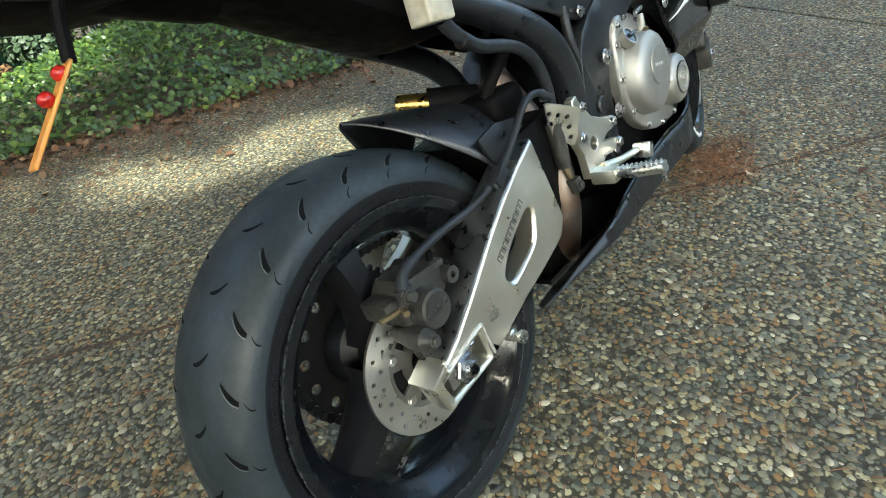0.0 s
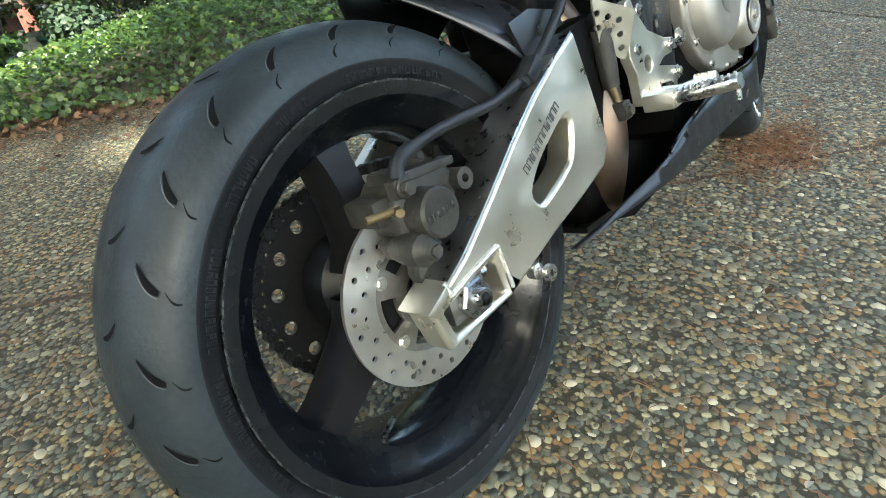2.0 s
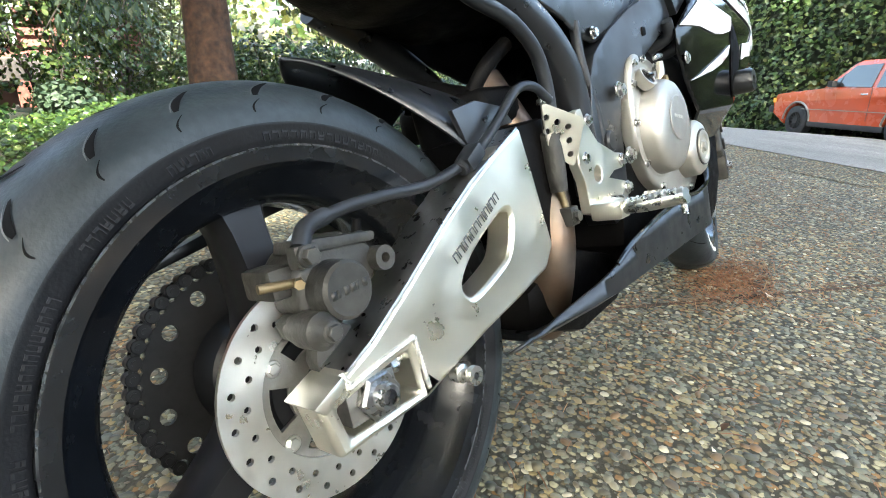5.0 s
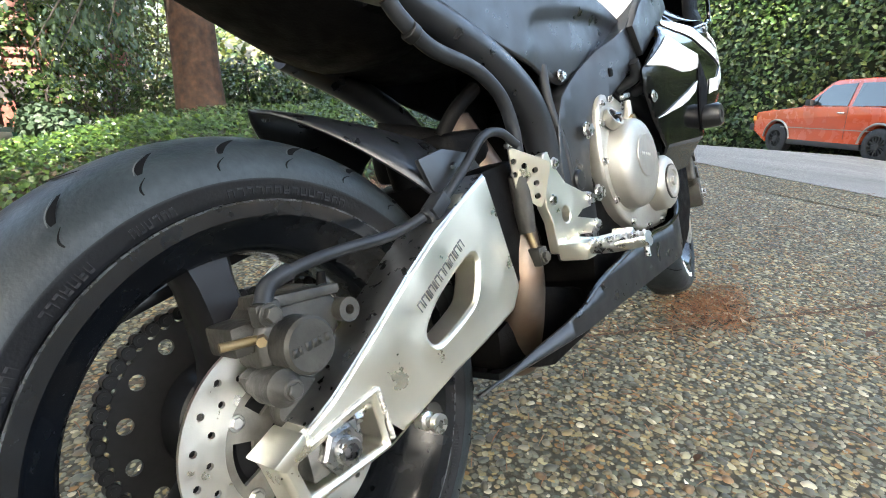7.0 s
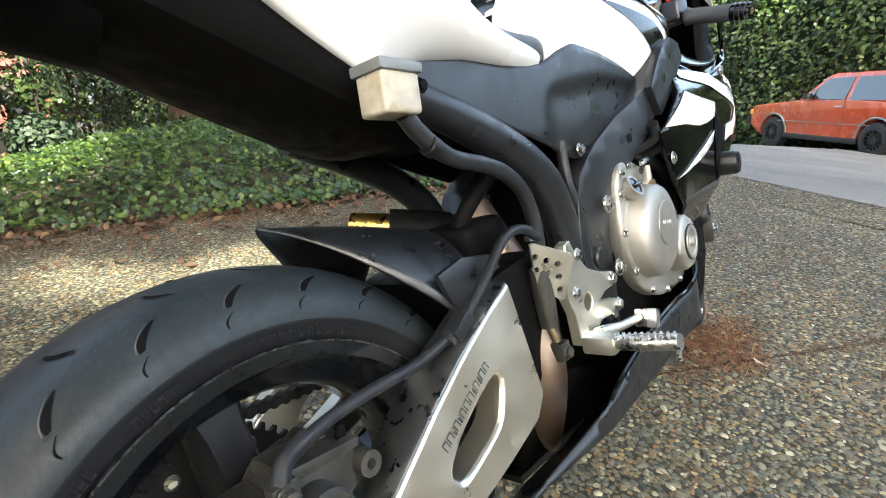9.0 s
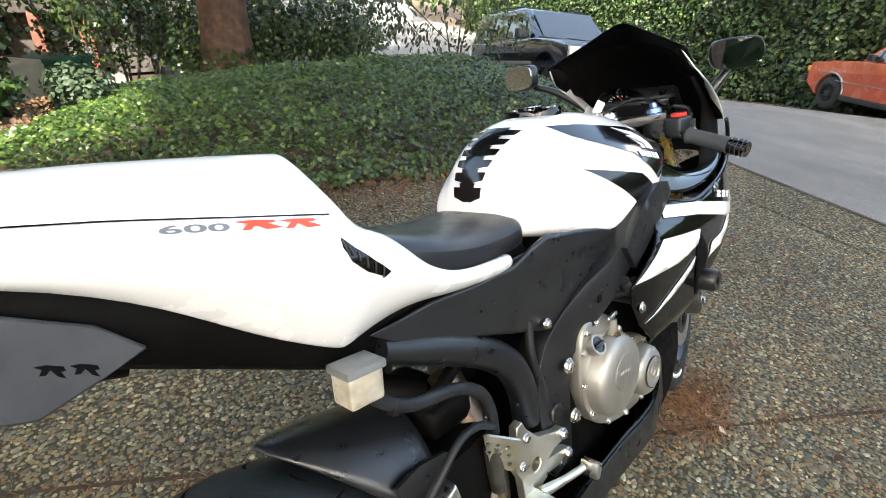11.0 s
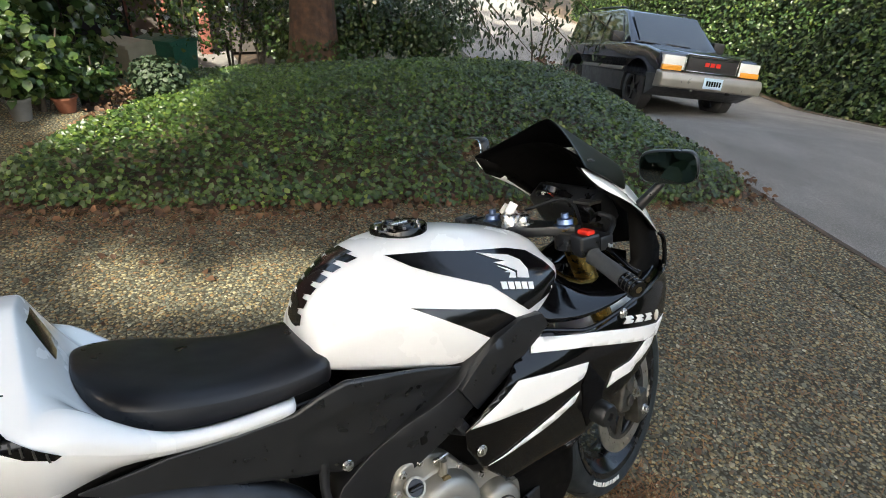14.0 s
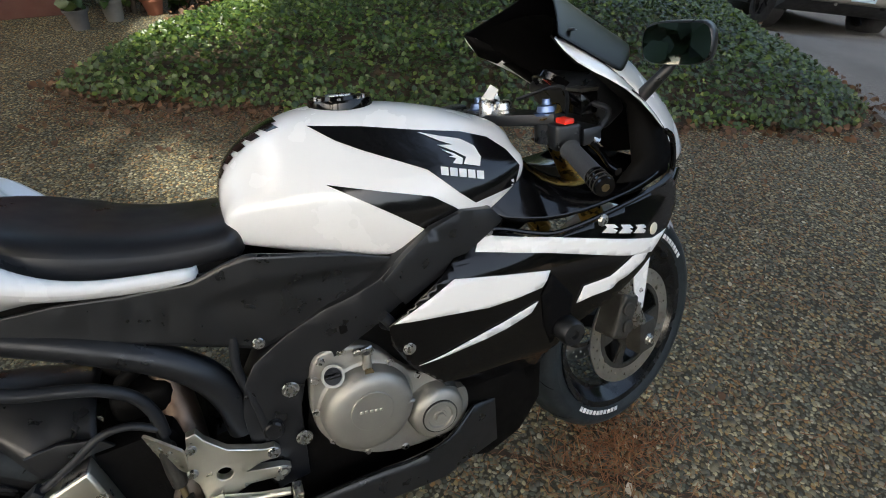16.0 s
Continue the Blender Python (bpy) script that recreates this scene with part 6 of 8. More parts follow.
def aggregate(name, tones, scale, rough=0.75, wet=0.0, mortar=(0.055, 0.05, 0.042), blotch=0.35):
    """Exposed-aggregate concrete or asphalt: pebbles of many tones set in a matrix, with stains."""
    m = bpy.data.materials.new(name)
    m.use_nodes = True
    t = m.node_tree
    L = t.links.new
    b = t.nodes["Principled BSDF"]
    co = t.nodes.new("ShaderNodeTexCoord")

    def node(kind, **inputs):
        n = t.nodes.new(kind)
        for k, v in inputs.items():
            n.inputs[k.replace("_", " ")].default_value = v
        return n

    warp = node("ShaderNodeTexNoise", Scale=scale * 0.8, Detail=2.0)
    L(co.outputs["Object"], warp.inputs["Vector"])
    mixv = t.nodes.new("ShaderNodeMix")
    mixv.data_type = "VECTOR"
    mixv.inputs[0].default_value = 0.012
    L(co.outputs["Object"], mixv.inputs[4])
    L(warp.outputs["Color"], mixv.inputs[5])
    v = node("ShaderNodeTexVoronoi", Scale=scale)
    v.feature = "F1"
    L(mixv.outputs[1], v.inputs["Vector"])
    ramp = t.nodes.new("ShaderNodeValToRGB")
    sep = t.nodes.new("ShaderNodeSeparateColor")
    L(v.outputs["Color"], sep.inputs[0])
    L(sep.outputs[0], ramp.inputs[0])
    el = ramp.color_ramp.elements
    while len(el) > 1:
        el.remove(el[-1])
    for k, c in enumerate(tones):
        e = el[0] if k == 0 else el.new(k / len(tones))
        e.position, e.color = k / len(tones), (*c, 1)
    ramp.color_ramp.interpolation = "CONSTANT"
    edge = node("ShaderNodeMapRange")
    edge.inputs[1].default_value, edge.inputs[2].default_value = 0.42, 0.62
    L(v.outputs["Distance"], edge.inputs[0])
    mx = t.nodes.new("ShaderNodeMix")
    mx.data_type = "RGBA"
    L(edge.outputs[0], mx.inputs[0])
    L(ramp.outputs[0], mx.inputs[6])
    mx.inputs[7].default_value = (*mortar, 1)
    big = node("ShaderNodeTexNoise", Scale=0.9, Detail=6.0, Roughness=0.6)
    L(co.outputs["Object"], big.inputs["Vector"])
    br = node("ShaderNodeMapRange")
    for k, val in ((1, 0.3), (2, 0.7), (3, 1 - blotch), (4, 1 + blotch)):
        br.inputs[k].default_value = val
    L(big.outputs[0], br.inputs[0])
    mul = t.nodes.new("ShaderNodeMix")
    mul.data_type, mul.blend_type = "RGBA", "MULTIPLY"
    mul.inputs[0].default_value = 1
    L(mx.outputs[2], mul.inputs[6])
    L(br.outputs[0], mul.inputs[7])
    L(mul.outputs[2], b.inputs["Base Color"])
    b.inputs["Roughness"].default_value, b.inputs["Specular IOR Level"].default_value = rough, 0.25
    rr = node("ShaderNodeMapRange")
    for k, val in ((1, 0.35), (2, 0.65), (3, rough - 0.25 * wet), (4, rough)):
        rr.inputs[k].default_value = val
    L(big.outputs[0], rr.inputs[0])
    L(rr.outputs[0], b.inputs["Roughness"])
    bump = node("ShaderNodeBump", Strength=0.7, Distance=0.004)
    inv = node("ShaderNodeMath")
    inv.operation = "SUBTRACT"
    inv.inputs[0].default_value = 1.0
    L(v.outputs["Distance"], inv.inputs[1])
    L(inv.outputs[0], bump.inputs["Height"])
    L(bump.outputs[0], b.inputs["Normal"])
    return m


TONES = [(0.077, 0.082, 0.061), (0.182, 0.151, 0.080), (0.113, 0.111, 0.080), (0.226, 0.172, 0.080), (0.052, 0.055, 0.044), (0.152, 0.144, 0.099), (0.295, 0.263, 0.159), (0.096, 0.077, 0.042), (0.138, 0.140, 0.107), (0.192, 0.111, 0.044)]
TONES = [(r * 1.05, g * 1.05, b * 1.05) for r, g, b in TONES]
M_DRIVE = aggregate("exposed_aggregate", TONES, 78.0, 0.85, 0.3, (0.036, 0.032, 0.021))
M_LANE = aggregate("worn_asphalt", [(0.18, 0.175, 0.163), (0.23, 0.222, 0.21), (0.15, 0.145, 0.138), (0.255, 0.245, 0.23), (0.19, 0.182, 0.17)], 160.0, 0.9, 0.0, (0.135, 0.13, 0.122), 0.25)
M_VERGE = mat("dry_leaf_litter", (0.12, 0.082, 0.05), 0.95, vary=0.45, scale=9, second=(0.07, 0.048, 0.03), mix_scale=5, bump=0.8, bump_scale=60)
M_SOIL = mat("leaf_litter_soil", (0.035, 0.024, 0.015), 0.95, vary=0.5, scale=12, second=(0.06, 0.035, 0.018), mix_scale=7, bump=0.8, bump_scale=60)


def sheet(name, x0, x1, y0, y1, step, height, keep, material, label):
    nx, ny = int(round((x1 - x0) / step)) + 1, int(round((y1 - y0) / step)) + 1
    verts = [(x0 + i * step, y0 + j * step, height(x0 + i * step, y0 + j * step)) for j in range(ny) for i in range(nx)]
    faces = []
    for j in range(ny - 1):
        for i in range(nx - 1):
            if keep(x0 + (i + 0.5) * step, y0 + (j + 0.5) * step):
                faces.append((j * nx + i, j * nx + i + 1, (j + 1) * nx + i + 1, (j + 1) * nx + i))
    return ground_mesh(name, verts, faces, material, label)


def strip(name, d0, d1, l0, l1, step, lift, material, label):
    """A band along the lane between two distances across it."""
    nd, nl = max(2, int((d1 - d0) / step) + 1), int((l1 - l0) / step) + 1
    verts, faces = [], []
    for j in range(nl):
        for i in range(nd):
            p = ACROSS * (d0 + (d1 - d0) * i / (nd - 1)) + LANE * (l0 + (l1 - l0) * j / (nl - 1))
            verts.append((p.x, p.y, fall(p.x, p.y) + lift))
    for j in range(nl - 1):
        for i in range(nd - 1):
            faces.append((j * nd + i, j * nd + i + 1, (j + 1) * nd + i + 1, (j + 1) * nd + i))
    return ground_mesh(name, verts, faces, material, label)


ground_mesh("ground", [(-120, -120, -2.3), (120, -120, -2.3), (120, 120, -2.3), (-120, 120, -2.3)], [(0, 1, 2, 3)], M_SOIL, "dark earth that reaches to the horizon")


def drive_here(x, y):
    """Where the driveway lies: in front of the bed and a little past its left end."""
    if ACROSS.x * x + ACROSS.y * y > JOINT - 0.22:
        return False
    return y < 3.2 or (x < 0.4 and y < 6.4) or (y < 4.5 and bed_in(x, y) > -0.6)


driveway = sheet("driveway", -13.0, 8.0, -12.0, 6.6, 0.2, lambda x, y: min(0.0, fall(x, y)) if ACROSS.x * x + ACROSS.y * y < JOINT else 0.0, drive_here, M_DRIVE, "exposed-aggregate concrete driveway with brown, grey and tan pebbles")
yard = ground_mesh("yard", [(-12, 5.8, -0.30), (-0.8, 6.3, -0.5), (6.0, 6.5, -0.85), (9.5, 14, -1.4), (9, 22, -1.5), (-12, 22, -1.4), (-12, 8.4, -1.2), (7.6, 8.4, -1.15), (0.2, 8.3, -1.32)], [(0, 1, 8, 6), (1, 2, 7, 8), (6, 8, 7, 3, 4, 5)], M_SOIL, "lower yard behind the planted bed")
edge_near, edge_far = ACROSS * (JOINT + 0.15) + LANE * 8.5, ACROSS * (JOINT + 0.15) + LANE * 40
side_road = ground_mesh("side_road", [(5.6, 6.6, -0.80), (edge_near.x, edge_near.y, fall(edge_near.x, edge_near.y) - 0.01), (edge_far.x, edge_far.y, fall(edge_far.x, edge_far.y) - 0.01), (8, 30, -1.7), (5.0, 9.2, -1.15)], [(0, 1, 4), (1, 2, 3, 4)], M_DRIVE, "brown-grey side road behind the bed")
lane = strip("road", JOINT + 0.03, FAR + 0.42, -30, 60, 0.7, 0.0, M_LANE, "pale worn asphalt lane that falls away from the driveway")
strip("driveway_edge", JOINT - 0.50, JOINT - 0.02, -14, 4.3, 0.24, 0.004, M_DRIVE, "straight outer strip of the exposed-aggregate driveway")
strip("kerb", JOINT - 0.035, JOINT + 0.05, -14, 7, 0.2, 0.008, M_SOIL, "dark joint of dirt between driveway and lane")
strip("verge", FAR + 0.38, FAR + 6, -30, 60, 0.7, 0.012, M_VERGE, "strip of bare earth and litter under the hedge")
bed = sheet("planting_bed", -1.2, 7.2, 0.9, 8.6, 0.12, lambda x, y: mound(x, y) + 0.004, lambda x, y: bed_in(x, y) > -0.02, M_SOIL, "dark soil of the planted bed")

# ---------------------------------------------------------------- foliage
def leaf_material(name, tones, rough=0.4, scatter=0.25):
    m = bpy.data.materials.new(name)
    m.use_nodes = True
    t = m.node_tree
    b = t.nodes["Principled BSDF"]
    g = t.nodes.new("ShaderNodeNewGeometry")
    ramp = t.nodes.new("ShaderNodeValToRGB")
    t.links.new(g.outputs["Random Per Island"], ramp.inputs[0])
    el = ramp.color_ramp.elements
    while len(el) > 1:
        el.remove(el[-1])
    for k, c in enumerate(tones):
        e = el[0] if k == 0 else el.new(k / max(1, len(tones) - 1))
        e.position, e.color = k / max(1, len(tones) - 1), (*c, 1)
    co = t.nodes.new("ShaderNodeTexCoord")
    n = t.nodes.new("ShaderNodeTexNoise")
    n.inputs["Scale"].default_value = 1.1
    t.links.new(co.outputs["Object"], n.inputs["Vector"])
    r = t.nodes.new("ShaderNodeMapRange")
    for k, v in ((1, 0.3), (2, 0.7), (3, 0.7), (4, 1.3)):
        r.inputs[k].default_value = v
    t.links.new(n.outputs[0], r.inputs[0])
    x = t.nodes.new("ShaderNodeMix")
    x.data_type, x.blend_type = "RGBA", "MULTIPLY"
    x.inputs[0].default_value = 1
    t.links.new(ramp.outputs[0], x.inputs[6])
    t.links.new(r.outputs[0], x.inputs[7])
    t.links.new(x.outputs[2], b.inputs["Base Color"])
    b.inputs["Roughness"].default_value = rough
    tr = t.nodes.new("ShaderNodeBsdfTranslucent")
    t.links.new(x.outputs[2], tr.inputs["Color"])
    mix = t.nodes.new("ShaderNodeMixShader")
    mix.inputs[0].default_value = scatter
    out = [q for q in t.nodes if q.type == "OUTPUT_MATERIAL"][0]
    t.links.new(b.outputs[0], mix.inputs[1])
    t.links.new(tr.outputs[0], mix.inputs[2])
    t.links.new(mix.outputs[0], out.inputs[0])
    return m


RNG = np.random.default_rng(7)
OVAL = [(0.0, 0.0), (0.30, 0.28), (0.36, 0.60), (0.0, 1.0), (-0.36, 0.60), (-0.30, 0.28), (0.0, 0.5)]
IVY = [(0.0, 0.0), (0.42, 0.12), (0.36, 0.46), (0.0, 1.0), (-0.36, 0.46), (-0.42, 0.12), (0.0, 0.42)]
NEEDLE = [(0.0, 0.0), (0.05, 0.3), (0.05, 0.7), (0.0, 1.0), (-0.05, 0.7), (-0.05, 0.3), (0.0, 0.5)]


def leaves(name, places, ups, sizes, shape, material, label="", tilt=0.5, fold=0.25, parent=None, kind="stuff", aim=None):
    """Many small folded leaves in one mesh, each turned at random about its own normal."""
    P, U, S = np.asarray(places, float), np.asarray(ups, float), np.asarray(sizes, float)
    n = len(P)
    U = U + RNG.normal(0, tilt, (n, 3))
    U /= np.linalg.norm(U, axis=1, keepdims=True) + 1e-9
    a = RNG.normal(0, 1, (n, 3)) if aim is None else np.asarray(aim, float) + RNG.normal(0, 0.25, (n, 3))
    a -= U * (a * U).sum(1, keepdims=True)
    a /= np.linalg.norm(a, axis=1, keepdims=True) + 1e-9
    b = np.cross(U, a)
    sh = np.array([(x, y, abs(x) * fold - (y - 0.5) ** 2 * 0.35) for x, y in shape])
    V = P[:, None] + S[:, None, None] * (sh[None, :, 0:1] * b[:, None] + (sh[None, :, 1:2] - 0.3) * a[:, None] + sh[None, :, 2:3] * U[:, None])
    k = len(shape)
    tri = np.array([(6, 0, 1), (6, 1, 2), (6, 2, 3), (6, 3, 4), (6, 4, 5), (6, 5, 0)])
    F = (np.arange(n)[:, None, None] * k + tri[None]).reshape(-1, 3)
    me = bpy.data.meshes.new(name)
    me.vertices.add(n * k)
    me.vertices.foreach_set("co", V.reshape(-1))
    me.loops.add(F.size)
    me.loops.foreach_set("vertex_index", F.reshape(-1).astype(np.int32))
    me.polygons.add(len(F))
    me.polygons.foreach_set("loop_start", np.arange(0, F.size, 3, dtype=np.int32))
    me.polygons.foreach_set("loop_total", np.full(len(F), 3, dtype=np.int32))
    me.update(calc_edges=True)
    me.shade_smooth()
    me.materials.append(material)
    ob = new(name, me)
    if parent:
        ob.parent = parent
    if kind:
        ob["kind"] = kind
    if label:
        ob["label"] = label
    return ob


M_IVY = leaf_material("ivy_leaf", [(0.010, 0.025, 0.004), (0.034, 0.066, 0.011), (0.066, 0.110, 0.020), (0.016, 0.038, 0.006), (0.130, 0.175, 0.030)], 0.40, 0.22)
M_LAUREL = leaf_material("laurel_leaf", [(0.018, 0.042, 0.012), (0.034, 0.070, 0.016), (0.060, 0.098, 0.020), (0.026, 0.054, 0.014), (0.10, 0.125, 0.028)], 0.35, 0.25)
M_CAMELLIA = leaf_material("camellia_leaf", [(0.028, 0.055, 0.018), (0.05, 0.085, 0.024), (0.085, 0.12, 0.035), (0.14, 0.16, 0.045)], 0.25, 0.2)
M_YELLOW = leaf_material("spring_leaf", [(0.05, 0.062, 0.009), (0.07, 0.076, 0.012), (0.038, 0.05, 0.01), (0.095, 0.092, 0.018)], 0.5, 0.3)
M_SPURGE = leaf_material("spurge_leaf", [(0.26, 0.25, 0.02), (0.34, 0.32, 0.03), (0.20, 0.21, 0.02)], 0.5, 0.3)
M_FIR = leaf_material("fir_needle", [(0.018, 0.036, 0.016), (0.028, 0.050, 0.020), (0.040, 0.060, 0.024)], 0.6, 0.15)
M_DEAD = leaf_material("dead_leaf", [(0.075, 0.034, 0.014), (0.12, 0.055, 0.022), (0.055, 0.026, 0.012), (0.15, 0.085, 0.035)], 0.7, 0.1)
M_PETAL = leaf_material("white_petal", [(0.72, 0.70, 0.66), (0.80, 0.78, 0.75), (0.65, 0.60, 0.58)], 0.5, 0.3)
M_REDPETAL = leaf_material("red_petal", [(0.55, 0.03, 0.02), (0.65, 0.05, 0.02)], 0.5, 0.3)
M_BARK = mat("fir_bark", (0.115, 0.058, 0.034), 0.92, vary=0.4, scale=9, second=(0.055, 0.034, 0.025), mix_scale=14, bump=0.9, bump_scale=45)
M_TWIG = mat("twig_bark", (0.06, 0.045, 0.032), 0.9, vary=0.3, scale=20)

pts, ups, size = [], [], []
while len(pts) < 60000:
    x, y = RNG.uniform(-1.1, 7.0), RNG.uniform(1.0, 8.3)
    d = bed_in(x, y)
    if d < -0.05 + 0.05 * noise.noise((x * 3, y * 3, 0)):
        continue
    if y > 5 and RNG.random() < 0.35:
        continue
    h = mound(x, y) + 0.02 + RNG.uniform(-0.02, 0.16) * min(1, 0.35 + max(0, d) * 2.5) + 0.05 * noise.noise((x * 2.2, y * 2.2, 5))
    pts.append((x, y, max(0.012 if y < 3.9 else mound(x, y) + 0.01, h)))
    edge = max(0.0, 0.25 - max(0, d)) * 3
    ups.append((-0.3 * edge, -0.9 * edge - 0.2, 1.0))
    size.append(RNG.uniform(0.020, 0.043))
leaves("ivy_ground_cover", pts, ups, size, [(x * 1.1, y) for x, y in OVAL], M_IVY, "dense green ivy ground cover in the bed", 0.42)
# leaf litter along the bed's edge
pts, ups, size = [], [], []
while len(pts) < 1500:
    x, y = RNG.uniform(-1.2, 6.0), RNG.uniform(0.8, 5.0)
    d = bed_in(x, y)
    if -0.22 < d < 0.05 and RNG.random() < math.exp(d * 9 if d < 0 else 0):
        pts.append((x, y, RNG.uniform(0.008, 0.03)))
        ups.append((0, -0.3, 1))
        size.append(RNG.uniform(0.025, 0.06))
leaves("leaf_litter", pts, ups, size, OVAL, M_DEAD, "brown dead leaves along the edge of the bed", 0.5, 0.5)


def hedge_box(l0, l1, d0, depth, height, base):
    """Places on the front and top of a clipped hedge along the lane."""
    P, U, S = [], [], []
    n = int((l1 - l0) * height * 300)
    for _ in range(n):
        l = l0 + (l1 - l0) * RNG.random() ** 1.0
        z = RNG.random() * height
        wob = 0.16 * noise.noise((l * 0.8, z * 0.9, 1)) + 0.07 * noise.noise((l * 3, z * 3, 2))
        p = ACROSS * (d0 + wob + RNG.uniform(-0.07, 0.10) + (0.06 if z < 0.35 else 0)) + LANE * l
        P.append((p.x, p.y, base + z))
        U.append((-ACROSS.x, -ACROSS.y, 0.55))
        S.append(RNG.uniform(0.075, 0.125))
    return P, U, S


hp, hu, hs = hedge_box(-6.5, 24.0, FAR + 0.75, 1.5, 5.6, -1.85)
hedge = thing("hedge", "tall clipped green laurel hedge along the lane", "hedge")
leaves("foliage", hp, hu, hs, OVAL, M_LAUREL, "", 0.55, 0.3, hedge, "")
# dark box behind the leaves, coloured as the shade inside the hedge
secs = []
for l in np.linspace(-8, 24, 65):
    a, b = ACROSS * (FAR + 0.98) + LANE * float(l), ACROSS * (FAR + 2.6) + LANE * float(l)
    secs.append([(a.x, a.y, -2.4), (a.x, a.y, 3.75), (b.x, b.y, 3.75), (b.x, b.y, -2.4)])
part("hedge_shade_core", loft(secs), mat("hedge_inner_shade", (0.012, 0.020, 0.008), 0.95, vary=0.5, scale=3), hedge, smooth=0)


# the fir beside the drive: a furrowed trunk, limbs above the picture and hanging sprays
TREE = Vector((3.36, 7.00, -0.52))
fir = thing("fir_tree", "large fir with furrowed brown trunk, ivy round its foot", "tree", Matrix.Translation(TREE))
secs = []
for k in range(46):
    z = -0.25 + 0.22 * k
    r0 = 0.30 * (1 - z * 0.028) + 0.16 * math.exp(-max(z, 0) * 2.6)
    sec = []
    for j in range(56):
        a = 2 * math.pi * j / 56
        f = 0.030 * abs(noise.noise((math.cos(a) * 6, math.sin(a) * 6, z * 0.7))) + 0.022 * noise.noise((math.cos(a) * 13, math.sin(a) * 13, z * 1.6))
        sec.append(((r0 - f) * math.cos(a), (r0 - f) * math.sin(a), z))
    secs.append(sec)
part("trunk", loft(secs), M_BARK, fir, "furrowed brown bark", smooth=80)
lp, lu, ls = [], [], []
for _ in range(1500):
    a, z = RNG.uniform(0, 6.283), RNG.random() ** 2.2 * 0.55
    r = 0.33 + 0.22 * math.exp(-z * 2.6) + RNG.uniform(0, 0.10) * (1 - z)
    lp.append((r * math.cos(a), r * math.sin(a), z))
    lu.append((math.cos(a), math.sin(a), 0.5))
    ls.append(RNG.uniform(0.04, 0.075))
leaves("ivy_at_foot", lp, lu, ls, IVY, M_IVY, "", 0.5, 0.25, fir, "")
# the crown that hangs over the bed
cp, cu, cs, ca = [], [], [], []
while len(cp) < 5200:
    z = 4.6 + 5.0 * RNG.random() ** 1.3
    r, a = (3.6 - 0.33 * (z - 4.6)) * RNG.random() ** 0.6, RNG.uniform(0, 6.283)
    if noise.noise((r * math.cos(a) * 0.9, r * math.sin(a) * 0.9, z * 1.1)) < -0.12:
        continue
    cp.append((r * math.cos(a), r * math.sin(a), z - 0.14 * r))
    cu.append((RNG.normal() * 0.5, RNG.normal() * 0.5, 1.0))
    cs.append(RNG.uniform(0.25, 0.45))
    ca.append((math.cos(a), math.sin(a), -0.35))
leaves("crown", cp, cu, cs, [(x * 6.5, y) for x, y in NEEDLE], M_FIR, "dark drooping fir foliage", 0.4, 0.1, fir, "", ca)


def spray(root, tip, parent, sag=0.25, count=150, spread=0.16):
    """A drooping fir twig with needle clusters hanging from it; returns nothing."""
    root, tip = Vector(root), Vector(tip)
    mid = root.lerp(tip, 0.55) + Vector((0, 0, sag))
    path = smooth_path([root, mid, tip], 6)
    part("branch", tube([root, mid, tip], [0.028, 0.014, 0.004], 6, 5), M_TWIG, parent)
    P, U, S, A = [], [], [], []
    for k in range(count):
        t = 0.25 + 0.75 * RNG.random()
        p = path[min(len(path) - 1, int(t * (len(path) - 1)))]
        h = RNG.random() ** 1.5 * spread * 2.6
        q = p + Vector((RNG.normal(0, spread * 0.5), RNG.normal(0, spread * 0.5), -h))
        P.append(q)
        U.append((RNG.normal(), RNG.normal(), 0.2))
        S.append(RNG.uniform(0.05, 0.10))
        A.append((RNG.normal() * 0.5, RNG.normal() * 0.5, -1))
    leaves("needle_spray", P, U, S, [(x * 3.2, y) for x, y in NEEDLE], M_FIR, "", 0.4, 0.1, parent, "stuff", A)


for root, tip in (((-0.2, -0.2, 3.3), (-2.6, -0.9, 1.75)), ((-0.2, 0, 3.6), (-2.2, 0.1, 1.9)), ((-0.2, -0.1, 3.9), (-1.5, -1.4, 2.15)), ((-0.2, 0, 4.4), (-3.1, 0.6, 2.0)),
                  ((0.2, -0.2, 3.0), (2.3, -1.0, 1.35)), ((0.2, 0, 3.4), (2.9, -0.6, 1.45)), ((0.2, -0.2, 3.6), (1.7, -1.8, 1.55)), ((0.2, -0.2, 3.9), (3.6, -1.6, 1.5)), ((0.2, -0.2, 3.9), (2.4, -2.2, 1.7)), ((0, -0.2, 4.2), (0.9, -2.0, 2.1))):
    spray(root, tip, fir, 0.3, 330, 0.2)

# sprays that droop into view
for root, tip in (
    ((0.19, -0.38, 2.30), (1.29, -2.52, 0.80)),
    ((0.27, -0.39, 2.17), (1.82, -2.58, 0.67)),
    ((0.27, -0.49, 2.36), (1.81, -3.29, 0.86)),
    ((0.22, -0.28, 2.55), (1.45, -1.87, 1.05)),
    ((0.10, -0.33, 2.60), (0.69, -2.19, 1.10)),
    ((0.36, -0.50, 2.50), (2.39, -3.35, 1.00)),
    ((-0.32, -0.33, 2.76), (-2.14, -2.20, 1.26)),
    ((-0.26, -0.30, 2.91), (-1.71, -2.00, 1.41)),
    ((-0.34, -0.25, 2.69), (-2.26, -1.67, 1.19)),
):
    spray(root, tip, fir, 0.25, 340, 0.16)


